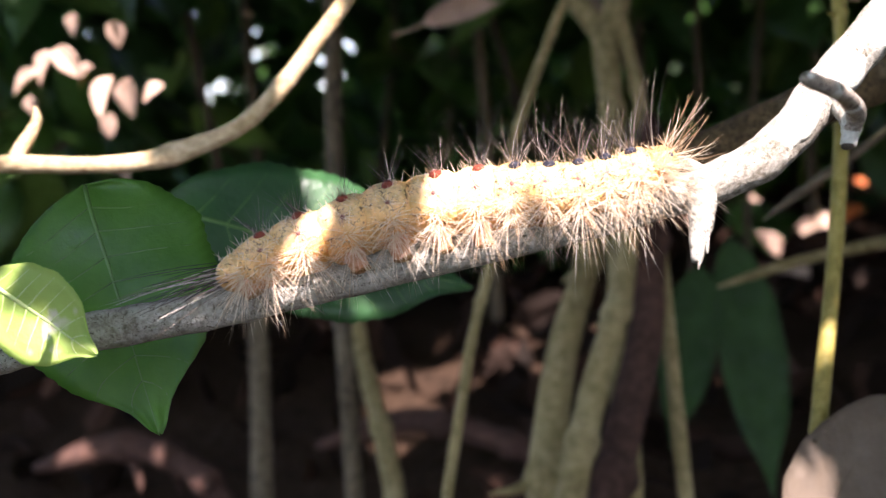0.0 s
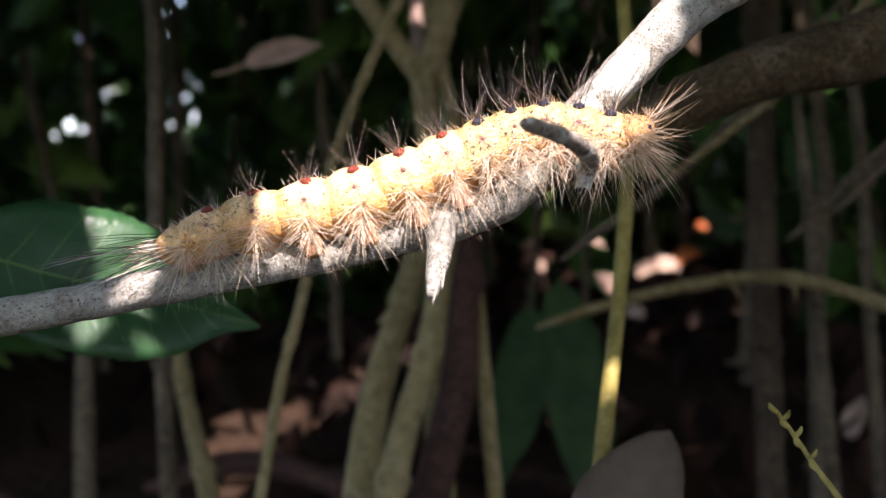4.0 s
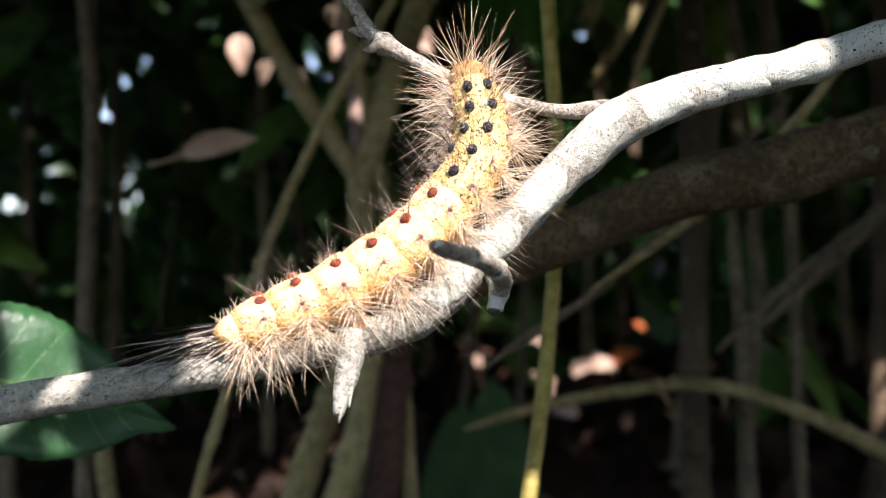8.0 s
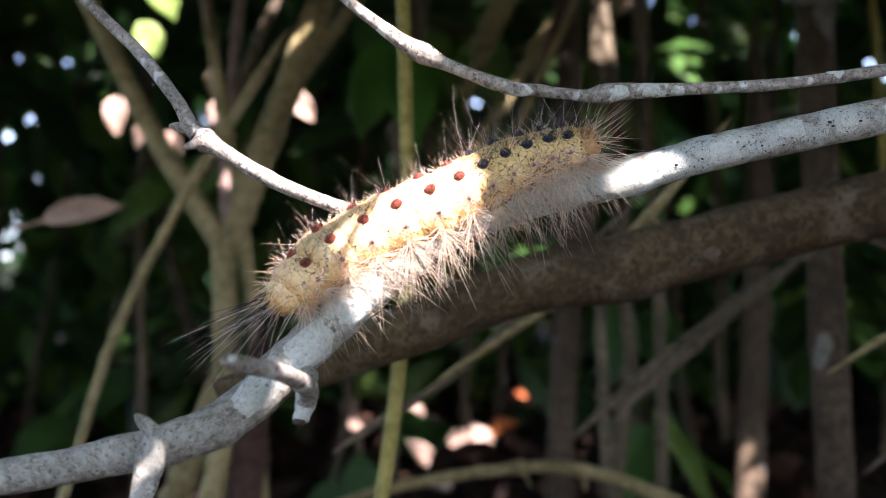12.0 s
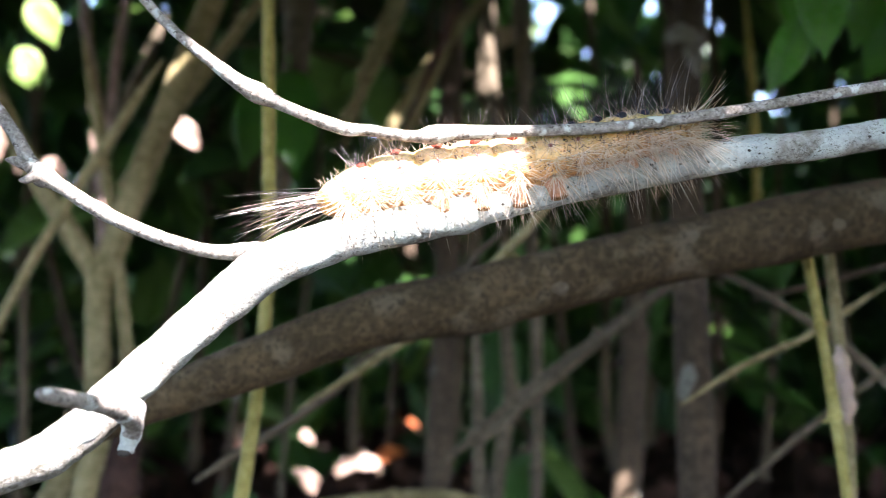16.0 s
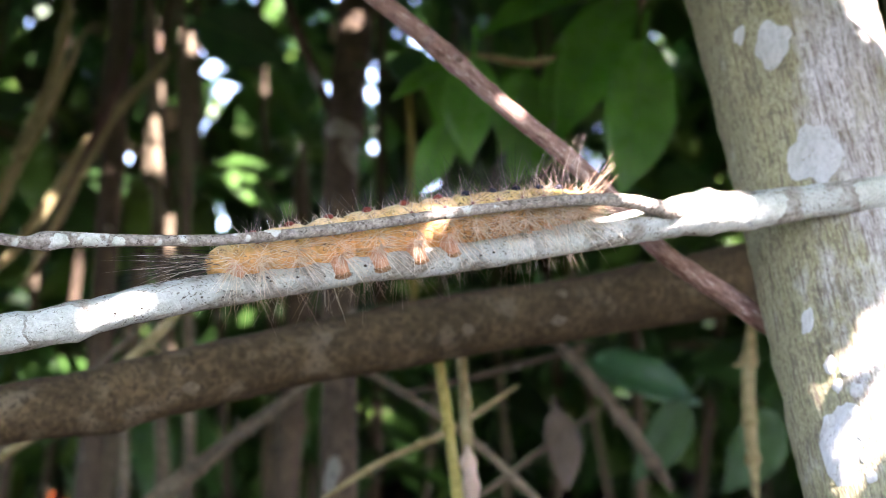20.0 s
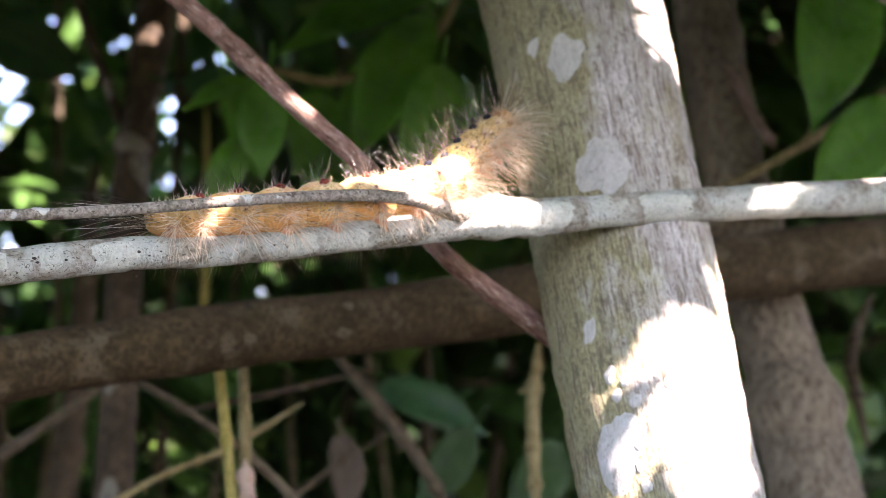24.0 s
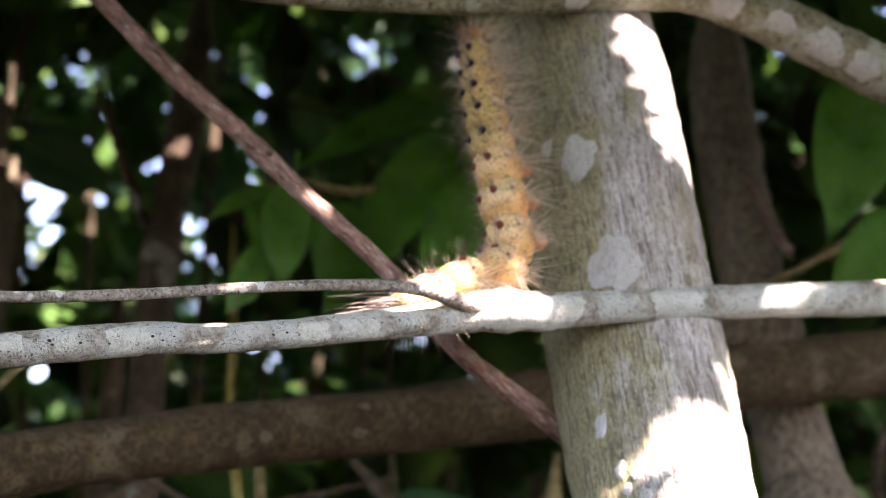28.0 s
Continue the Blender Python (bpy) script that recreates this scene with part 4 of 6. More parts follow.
TWIG_TWO = [(13.62, 4.16, 5.22, 0.16), (13.22, 3.92, 5.22, 0.14), (12.80, 3.62, 5.24, 0.105), (12.28, 3.38, 5.28, 0.09), (11.46, 3.20, 5.23, 0.08), (10.25, 2.83, 5.03, 0.07), (8.40, 2.41, 4.69, 0.07), (7.02, 2.12, 4.49, 0.07), (5.92, 1.94, 4.44, 0.07), (5.13, 1.81, 4.41, 0.10), (4.73, 1.73, 4.37, 0.07), (4.21, 1.68, 4.44, 0.07), (3.88, 1.65, 4.48, 0.08), (3.29, 1.66, 4.72, 0.07), (2.77, 1.70, 5.00, 0.09), (2.27, 1.78, 5.39, 0.07), (1.78, 1.89, 5.84, 0.06), (1.22, 1.96, 6.48, 0.06), (0.30, 2.26, 7.57, 0.07)]
long_twig = part("long_twig", tube(TWIG_TWO, 6, 10, 0.1, 2.5, seed=17, knots=((0.525, 0.35), (0.76, 0.5))), DEAD_TWIG, branch, "long thin grey twig with swollen nodes")

ON_TWIG = [(5.13, 1.74, 4.39, 0.11), (5.46, 1.80, 4.40, 0.10), (5.78, 1.85, 4.40, 0.09), (7.54, 2.20, 4.62, 0.07), (5.12, 1.74, 4.38, 0.10)]
for k, q in enumerate(ON_TWIG):
    crust(long_twig, q, branch, 180 + k)

def speck(ob, spot, parent, k):
    """A small dark bump on the bark at the place next to (x, y, z, radius) in cm."""
    bm = bmesh.new()
    bm.from_mesh(ob.data)
    c, out, _, _ = BVHTree.FromBMesh(bm).find_nearest(Vector(spot[:3]) * CM)
    bm.free()
    c, w = c * 100, spot[3] * 0.55
    part("bark_speck", ball(bmesh.new(), c, (w, w * 0.7, w * 0.7), 6, 8), SPECK, parent)


SPECKS = [(7.62, 2.47, 4.05, 0.04), (7.84, 2.42, 3.86, 0.03), (7.09, 2.25, 3.71, 0.03), (8.80, 2.74, 4.28, 0.05), (6.80, 2.24, 3.78, 0.03), (8.30, 2.60, 4.12, 0.03), (5.79, 1.99, 3.56, 0.04), (6.08, 2.07, 3.65, 0.03), (6.57, 2.20, 3.78, 0.03), (8.56, 2.65, 4.14, 0.03), (9.08, 2.79, 4.29, 0.03), (10.36, 3.05, 4.47, 0.04), (7.57, 2.49, 4.13, 0.05), (7.95, 2.54, 4.09, 0.04), (8.95, 2.72, 4.18, 0.03), (10.53, 3.11, 4.54, 0.04), (17.08, 4.53, 5.61, 0.05), (18.08, 4.80, 5.93, 0.04), (-0.26, -0.25, 0.27, 0.03), (-1.40, -0.43, 0.26, 0.03), (1.55, 0.44, 1.31, 0.03), (4.24, 1.75, 3.53, 0.04), (4.99, 1.92, 3.67, 0.03)]
for k, q in enumerate(SPECKS):
    speck(branch_stem, q, branch, k)

# ---- young trunk, slanting dead twig, boughs ----
trunk = group_of("tree_trunk", "slim pale young tree trunk with lichen patches", "tree")
TRUNK_LINE = [(16.62, 3.91, -0.14, 1.30), (16.62, 4.58, 1.52, 1.31), (16.60, 5.58, 3.98, 1.37), (16.56, 6.69, 6.72, 1.42), (16.46, 8.00, 9.95, 1.53), (15.97, 9.65, 14.15, 1.68), (15.58, 11.26, 18.25, 1.85)]
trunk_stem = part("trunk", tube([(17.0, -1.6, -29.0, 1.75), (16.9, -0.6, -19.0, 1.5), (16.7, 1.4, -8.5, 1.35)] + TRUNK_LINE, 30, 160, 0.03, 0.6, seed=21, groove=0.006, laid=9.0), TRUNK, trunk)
for k, q in enumerate(ON_TRUNK):
    crust(trunk_stem, q, trunk, 80 + k, 1.45, TRUNK_LICHEN)
SCAR_LINE = [(15.55, 4.30, 3.15, 0.10), (15.72, 4.12, 3.05, 0.07), (15.60, 4.16, 2.85, 0.08), (15.80, 3.98, 2.78, 0.09), (16.10, 3.87, 3.09, 0.06), (16.22, 3.80, 3.02, 0.07), (15.92, 3.92, 3.0, 0.06), (15.72, 3.95, 2.45, 0.07), (15.80, 3.80, 2.15, 0.08), (15.78, 3.72, 1.85, 0.07), (15.86, 3.62, 1.55, 0.08)]
for k, q in enumerate(SCAR_LINE):
    crust(trunk_stem, q, trunk, 300 + k, 1.3, TRUNK_LICHEN, 2.0)
SLANT = [(7.15, 8.76, 11.88, 0.17), (8.08, 8.50, 10.91, 0.16), (9.23, 7.92, 9.59, 0.16), (10.58, 7.63, 8.40, 0.16), (11.53, 6.88, 7.27, 0.15), (12.58, 6.67, 6.37, 0.15), (13.55, 6.10, 5.12, 0.15), (14.24, 6.25, 4.66, 0.16), (15.12, 6.45, 4.17, 0.17), (15.95, 6.7, 3.7, 0.17)]
slant = group_of("slanting_twig", "reddish-brown bare twig slanting against the trunk", "twig")
part("stem", tube(SLANT, 12, 24, 0.1, 1.8, seed=23, groove=0.07, knots=((0.35, 0.12), (0.62, 0.15)), laid=1.0), SLANT_BARK, slant)
BUDS = [(9.39, 7.54, 9.41, 0.06), (10.29, 7.26, 8.38, 0.07), (10.87, 7.23, 8.11, 0.05), (11.47, 6.99, 7.29, 0.07), (12.44, 6.86, 6.62, 0.06), (12.82, 6.71, 6.12, 0.07)]
for k, (x, y, z, w) in enumerate(BUDS):
    part("bud", tube([(x, y, z, w), (x + (0.06 if k % 2 else -0.06), y - 0.04, z + 0.03, w * 0.9), (x + (0.12 if k % 2 else -0.12), y - 0.05, z + 0.09, w * 0.5)], 3, 8, 0.2, 4.0, seed=k), RED_TWIG, slant)
TOP = [(8.89, 5.08, 9.97, 0.20), (10.42, 5.35, 10.07, 0.21), (12.44, 5.77, 10.37, 0.21), (14.47, 6.27, 10.84, 0.24), (16.25, 6.75, 11.37, 0.27), (17.95, 7.23, 11.92, 0.37), (19.02, 7.39, 11.91, 0.42), (20.53, 7.47, 11.55, 0.47), (22.16, 7.49, 11.01, 0.50), (25.10, 7.60, 10.18, 0.55)]
upper = group_of("upper_branch", "mossy grey branch bending over the trunk", "branch")
upper_stem = part("stem", tube(TOP, 8, 18, 0.09, 1.2, seed=25), MOSSY, upper)
ON_UPPER = [(15.78, 6.09, 11.00, 0.28), (18.82, 6.79, 11.59, 0.35), (19.87, 6.90, 11.46, 0.27), (20.72, 6.85, 11.03, 0.40), (21.54, 6.89, 10.83, 0.32)]
for k, q in enumerate(ON_UPPER):
    crust(upper_stem, q, upper, 150 + k, 1.0, TRUNK_LICHEN)
FRONT = [(-7.34, -4.04, 1.35, 0.10), (-6.34, -3.87, 1.39, 0.09), (-5.68, -3.77, 1.41, 0.09), (-4.86, -3.68, 1.33, 0.08), (-4.28, -3.59, 1.32, 0.09), (-3.81, -3.48, 1.42, 0.09), (-3.41, -3.36, 1.57, 0.08), (-3.06, -3.17, 1.90, 0.08), (-2.77, -2.97, 2.29, 0.08), (-2.52, -2.79, 2.64, 0.08), (-2.19, -2.51, 3.20, 0.09)]
front = group_of("bare_twig", "tan bare twig with swollen nodes before the branch", "twig")
part("stem", tube(FRONT, 6, 12, 0.08, 1.5, seed=27, knots=((0.45, 0.25), (0.7, 0.2))), TAN_TWIG, front)
SPUR = [(-5.55, -3.74, 1.43, 0.07), (-5.46, -3.65, 1.60, 0.07), (-5.38, -3.57, 1.78, 0.05), (-5.41, -3.52, 1.92, 0.03)]
part("spur", tube(SPUR, 4, 8, 0.1, 2, seed=28, tip=True), TAN_TWIG, front)
BOUGH = [(-1.24, 8.87, 0.80, 0.33), (1.07, 9.55, 1.63, 0.41), (3.66, 10.32, 2.58, 0.50), (5.14, 10.66, 2.84, 0.53), (8.09, 11.39, 3.55, 0.56), (12.34, 12.37, 4.40, 0.61), (14.61, 12.86, 4.77, 0.61), (23.74, 14.97, 6.59, 0.75), (27.36, 15.78, 7.24, 0.81), (36.27, 17.67, 8.57, 0.99)]
bough = group_of("bough", "thick dark brown bough lying behind the branch", "branch")
bough_stem = part("stem", tube(BOUGH, 8, 20, 0.07, 0.5, seed=29, knots=((0.35, 0.12), (0.7, 0.1))), BOUGH_BARK, bough)
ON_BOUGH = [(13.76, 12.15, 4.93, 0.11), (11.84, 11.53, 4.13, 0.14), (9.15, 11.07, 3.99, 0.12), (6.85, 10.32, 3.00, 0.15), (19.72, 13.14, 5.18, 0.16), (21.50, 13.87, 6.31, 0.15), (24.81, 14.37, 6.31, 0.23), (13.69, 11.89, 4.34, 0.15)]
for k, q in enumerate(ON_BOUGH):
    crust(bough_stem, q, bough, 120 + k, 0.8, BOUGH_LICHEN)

# ---- stems of the undergrowth ----
T1 = [(-5.36, 23.63, -9.61, 0.42), (-5.57, 25.68, -4.49, 0.40), (-5.60, 27.44, -0.18, 0.39), (-5.87, 28.75, 3.12, 0.39), (-6.06, 29.43, 4.86, 0.41)]
fork_tree = group_of("forked_sapling", "olive-brown forked sapling behind the branch", "sapling")
part("trunk", tube(rooted(T1), 5, 12, 0.06, 0.4, seed=31), OLIVE, fork_tree)
LIMB_A = [(-5.96, 29.30, 4.50, 0.37), (-6.68, 29.62, 5.56, 0.34), (-8.56, 30.49, 8.39, 0.32), (-9.77, 31.21, 10.59, 0.31), (-11.46, 32.22, 13.68, 0.29)]
part("limb", tube(LIMB_A, 5, 10, 0.08, 0.4, seed=32), OLIVE, fork_tree)
LIMB_B = [(-5.96, 29.30, 4.50, 0.40), (-5.44, 30.12, 6.34, 0.44), (-4.91, 31.05, 8.42, 0.48), (-4.35, 31.90, 10.30, 0.47), (-3.27, 33.68, 14.24, 0.45)]
part("limb", tube(LIMB_B, 5, 10, 0.08, 0.4, seed=33), OLIVE, fork_tree)
YST = [(0.81, 17.51, 13.22, 0.16), (0.99, 16.08, 9.65, 0.15), (1.20, 14.55, 5.82, 0.14), (1.30, 13.35, 2.83, 0.14), (1.06, 12.00, -0.37, 0.14), (0.62, 10.69, -3.41, 0.15), (0.19, 9.29, -6.69, 0.15), (-0.02, 8.08, -9.59, 0.15)]
stem("smooth yellow-green upright stem", YELLOW, YST)
S1 = [(-17.10, 36.79, 16.26, 0.32), (-16.68, 35.03, 11.81, 0.31), (-15.88, 33.04, 6.64, 0.29), (-15.46, 30.73, 0.82, 0.28), (-14.58, 27.85, -6.55, 0.28)]
stem("thin grey upright woody stem", GREY_STEM, S1)
S2 = [(-8.22, 18.75, -4.48, 0.14), (-7.57, 20.19, -1.19, 0.14), (-6.98, 21.56, 1.94, 0.14), (-5.75, 23.10, 5.28, 0.15), (-4.55, 24.28, 7.73, 0.17), (-3.27, 25.53, 10.31, 0.17)]
stem("thin slanting olive twig", OLIVE, S2)
S6 = [(6.10, 19.35, 5.08, 0.09), (3.93, 18.14, 2.92, 0.10), (2.61, 17.44, 1.68, 0.10), (1.64, 16.96, 0.88, 0.10), (0.21, 16.39, 0.00, 0.10), (-0.61, 16.05, -0.54, 0.07)]
stem("thin slanting grey-brown twig", GREY_STEM, S6)
S7 = [(-3.48, 30.90, -3.17, 0.16), (-1.26, 31.45, -2.63, 0.17), (1.33, 32.00, -2.24, 0.19), (3.91, 32.41, -2.19, 0.21), (6.43, 32.47, -2.97, 0.23), (9.14, 32.30, -4.37, 0.25), (12.73, 31.93, -6.60, 0.25)]
stem("arching pale dead twig", OLIVE, S7)
S8 = [(-16.29, 33.63, -2.46, 0.29), (-15.79, 32.78, -4.73, 0.31), (-14.89, 31.72, -7.66, 0.34), (-14.42, 30.93, -9.76, 0.37), (-13.86, 28.98, -14.73, 0.37)]
stem("pale olive leaning stem", OLIVE, S8)
S9 = [(-22.32, 39.65, -1.52, 0.36), (-21.90, 37.98, -5.78, 0.39), (-21.43, 35.99, -10.81, 0.43), (-20.92, 33.76, -16.45, 0.42)]
stem("thin grey upright woody stem", GREY_STEM, S9)
S10 = [(-4.49, 23.89, 1.41, 0.30), (-4.43, 23.42, 0.23, 0.31), (-4.66, 22.87, -1.04, 0.32), (-4.89, 22.16, -2.69, 0.34), (-5.53, 21.20, -4.81, 0.37), (-6.08, 20.16, -7.15, 0.39), (-6.73, 18.47, -11.04, 0.42)]
stem("pale olive leaning stem", OLIVE, S10)
S11 = [(-5.24, 25.98, 1.46, 0.31), (-5.63, 25.25, -0.19, 0.34), (-6.09, 24.52, -1.80, 0.37), (-6.68, 23.68, -3.66, 0.42), (-7.04, 22.77, -5.75, 0.45), (-7.24, 21.91, -7.79, 0.44), (-7.35, 20.30, -11.67, 0.44)]
stem("pale olive upright stem", OLIVE, S11)
S12 = [(-4.55, 27.48, 2.20, 0.42), (-4.50, 26.83, 0.60, 0.45), (-4.60, 26.06, -1.24, 0.47), (-4.79, 24.94, -3.92, 0.52), (-5.49, 23.69, -6.73, 0.55), (-6.02, 22.51, -9.43, 0.57)]
stem("rusty brown leaning stem", RUSTY, S12)
S13 = [(-33.49, 40.03, -9.83, 0.59), (-29.64, 40.88, -9.16, 0.58), (-26.65, 40.91, -10.21, 0.57), (-24.33, 40.33, -12.46, 0.56)]
stem("rusty arching dead branch", RUSTY, S13)
S14 = [(-21.49, 41.92, -9.63, 0.51), (-17.81, 42.78, -8.87, 0.55), (-14.58, 42.97, -9.59, 0.55), (-11.87, 42.88, -10.80, 0.50), (-10.55, 42.55, -12.11, 0.45)]
stem("rusty arching dead branch", RUSTY, S14)
S15 = [(13.35, 37.75, 23.46, 0.68), (12.72, 35.16, 17.34, 0.63), (12.05, 33.26, 12.94, 0.58), (11.65, 31.57, 8.94, 0.57), (11.41, 29.34, 3.57, 0.54), (11.07, 26.16, -4.09, 0.54)]
stem("brown upright woody stem", BROWN, S15)
S20 = [(11.41, 13.48, 4.79, 0.11), (11.53, 12.95, 3.44, 0.11), (11.63, 12.35, 1.94, 0.11), (11.67, 11.94, 0.92, 0.12), (11.71, 10.78, -1.94, 0.11)]
stem("smooth yellow-green upright stem", YELLOW, S20)
S21 = [(12.19, 14.64, 4.68, 0.12), (12.19, 13.98, 3.05, 0.11), (12.11, 13.08, 0.87, 0.13), (11.92, 11.84, -2.10, 0.13)]
stem("dry pale olive woody stem", OLIVE, S21)
S22 = [(1.71, 14.82, 0.95, 0.09), (3.18, 15.42, 1.89, 0.10), (4.42, 15.97, 2.78, 0.12), (5.96, 16.79, 4.21, 0.12), (7.87, 17.98, 6.43, 0.11)]
stem("thin slanting olive twig", OLIVE, S22)
S23 = [(10.69, 22.95, 4.21, 0.14), (8.65, 22.03, 2.70, 0.14), (6.88, 21.19, 1.30, 0.15), (5.23, 20.39, -0.07, 0.15)]
stem("thin slanting brown twig", GREY_STEM, S23)
S24 = [(9.43, 18.45, 4.34, 0.08), (11.21, 18.38, 3.51, 0.09), (13.10, 18.15, 2.24, 0.10), (14.50, 17.81, 0.91, 0.10), (15.87, 17.46, -0.46, 0.10)]
stem("thin slanting brown twig", GREY_STEM, S24)
S25 = [(15.76, 21.86, 5.03, 0.17), (16.82, 21.52, 3.80, 0.17), (17.84, 21.09, 2.37, 0.17), (18.67, 20.62, 0.91, 0.18)]
stem("thin slanting brown twig", GREY_STEM, S25)
S26 = [(9.56, 17.06, 0.88, 0.08), (11.10, 17.65, 1.75, 0.08), (12.58, 18.12, 2.37, 0.08), (14.45, 18.85, 3.47, 0.07)]
stem("thin slanting olive twig", OLIVE, S26)
S27 = [(26.51, 22.64, 19.00, 0.89), (25.82, 20.90, 14.98, 0.86), (25.47, 19.39, 11.43, 0.84), (25.33, 18.06, 8.22, 0.86), (25.46, 16.78, 5.03, 0.91), (25.51, 15.28, 1.34, 1.06), (25.18, 13.79, -2.18, 1.08)]
stem("thick tan-brown trunk behind the young trunk", TAN_BARK, S27, sides=16)
S28 = [(-0.39, 37.82, 18.00, 0.19), (-2.18, 36.15, 14.54, 0.20), (-4.21, 34.44, 11.11, 0.23), (-6.26, 32.74, 7.71, 0.22)]
stem("thin slanting olive twig", OLIVE, S28)
S29 = [(4.38, 54.16, 29.55, 0.61), (4.25, 50.41, 20.42, 0.56), (4.12, 48.15, 14.93, 0.53), (3.88, 44.13, 5.17, 0.51), (3.47, 40.77, -2.90, 0.52), (3.30, 38.32, -8.86, 0.53)]
stem("brown upright woody stem", BROWN, S29)
S32 = [(12.84, 57.85, 16.78, 0.55), (12.23, 53.94, 7.44, 0.57), (11.84, 52.10, 3.07, 0.60), (11.09, 49.26, -3.62, 0.63), (10.48, 46.39, -10.41, 0.61)]
stem("brown upright woody stem", BROWN, S32)
S33 = [(-7.31, 32.41, 12.62, 0.19), (-6.39, 31.03, 8.92, 0.20), (-5.65, 29.88, 5.81, 0.21), (-4.78, 28.08, 1.08, 0.22), (-4.34, 26.27, -3.51, 0.22)]
stem("thin olive woody stem", OLIVE, S33)
S34 = [(-1.62, 45.09, 20.21, 0.61), (-1.71, 42.88, 14.84, 0.58), (-1.87, 41.49, 11.50, 0.52), (-2.08, 39.81, 7.46, 0.50)]
stem("grey upright woody stem", GREY_STEM, S34)
S35 = [(2.45, 46.12, 21.25, 0.22), (2.01, 44.23, 16.78, 0.23), (0.98, 42.57, 13.09, 0.22), (0.18, 41.23, 10.10, 0.21)]
stem("thin slanting olive twig", OLIVE, S35)
S37 = [(-8.94, 38.19, 16.70, 0.19), (-8.47, 37.14, 13.96, 0.21), (-7.79, 36.00, 10.91, 0.22), (-7.34, 34.97, 8.22, 0.23), (-6.80, 32.93, 3.03, 0.22)]
stem("pale pinkish thin stem", RED_TWIG, S37)
S38 = [(-6.92, 38.69, 17.18, 0.19), (-7.22, 37.70, 14.86, 0.21), (-7.33, 36.24, 11.33, 0.20), (-7.33, 35.22, 8.83, 0.19)]
stem("pale pinkish thin stem", RED_TWIG, S38)
S40 = [(-7.25, 44.73, 16.07, 0.23), (-8.14, 43.48, 13.32, 0.25), (-8.96, 42.18, 10.46, 0.27), (-9.57, 41.07, 7.96, 0.26)]
stem("thin slanting grey twig", GREY_STEM, S40)
S41 = [(6.44, 47.72, 18.36, 0.24), (3.45, 45.63, 14.35, 0.25), (1.54, 43.94, 10.89, 0.24), (0.13, 42.77, 8.56, 0.26)]
stem("thin slanting olive twig", OLIVE, S41)
S42 = [(1.90, 49.18, 18.25, 0.29), (1.03, 47.94, 15.55, 0.31), (0.19, 46.86, 13.21, 0.30)]
stem("olive leaning woody stem", OLIVE, S42)
S43 = [(9.40, 26.75, 3.30, 0.12), (8.43, 26.29, 2.53, 0.14), (6.11, 25.24, 0.82, 0.15), (4.21, 24.30, -0.80, 0.15)]
stem("thin slanting brown twig", GREY_STEM, S43)
S44 = [(18.56, 25.89, 3.18, 0.08), (15.59, 24.71, 1.38, 0.09), (13.44, 23.81, -0.03, 0.09), (11.23, 22.82, -1.66, 0.10)]
stem("thin slanting brown twig", GREY_STEM, S44)
S45 = [(5.21, 61.76, 29.16, 0.30), (5.51, 58.57, 21.24, 0.28), (5.89, 55.46, 13.48, 0.29), (6.33, 52.44, 5.93, 0.30), (6.23, 51.20, 2.92, 0.29), (6.32, 50.23, 0.51, 0.31), (5.58, 48.42, -3.65, 0.35), (5.10, 45.62, -10.33, 0.36)]
stem("pale grey upright stem", GREY_STEM, S45)
S46 = [(6.79, 51.83, 25.62, 0.24), (6.87, 48.35, 17.08, 0.22), (7.09, 45.78, 10.70, 0.23), (7.27, 43.44, 4.90, 0.24), (7.25, 41.69, 0.63, 0.23), (7.07, 40.04, -3.35, 0.24), (6.90, 37.78, -8.84, 0.24)]
stem("grey-brown upright woody stem", GREY_STEM, S46)
S47 = [(5.04, 37.36, 4.18, 0.19), (5.08, 35.96, 0.74, 0.21), (5.11, 34.50, -2.84, 0.22)]
stem("thin grey upright woody stem", GREY_STEM, S47)
S48 = [(7.28, 53.23, 20.87, 0.31), (7.23, 50.91, 15.20, 0.30), (6.98, 48.73, 9.95, 0.31)]
stem("grey upright woody stem", GREY_STEM, S48)
S49 = [(9.67, 35.30, 18.79, 0.18), (10.83, 33.94, 15.04, 0.19), (11.93, 32.82, 11.90, 0.18)]
stem("dark slanting twig behind leaves", BROWN, S49)
S50 = [(35.80, 28.39, 8.30, 0.18), (34.12, 27.15, 5.89, 0.19), (33.84, 25.94, 3.01, 0.18)]
stem("thin brown twig beside the trunk", BROWN, S50)
S51 = [(25.27, 18.68, 12.43, 0.12), (25.77, 18.18, 11.02, 0.13), (26.14, 17.88, 10.14, 0.13)]
stem("short brown twig with a bent end", RED_TWIG, S51)
S52 = [(23.80, 16.90, 8.62, 0.10), (25.73, 17.59, 9.59, 0.11), (28.29, 18.56, 11.03, 0.14), (30.71, 19.55, 12.56, 0.16)]
stem("green-brown slanting twig with leaves", OLIVE, S52)
S53 = [(11.95, 21.68, 3.31, 0.08), (14.21, 22.23, 3.82, 0.08), (17.42, 23.06, 4.68, 0.09)]
stem("thin dark slanting twig", BROWN, S53)
S54 = [(20.83, 20.53, 5.24, 0.20), (20.34, 19.64, 3.23, 0.17), (20.02, 18.50, 0.56, 0.16)]
stem("dry tan stalk with withered sheath", OLIVE, S54)
S36 = [(5.29, 40.57, 17.29, 0.19), (3.83, 38.60, 13.02, 0.20), (2.66, 37.01, 9.55, 0.20), (1.87, 36.06, 7.52, 0.19)]
stem("thin slanting rusty twig", RUSTY, S36)

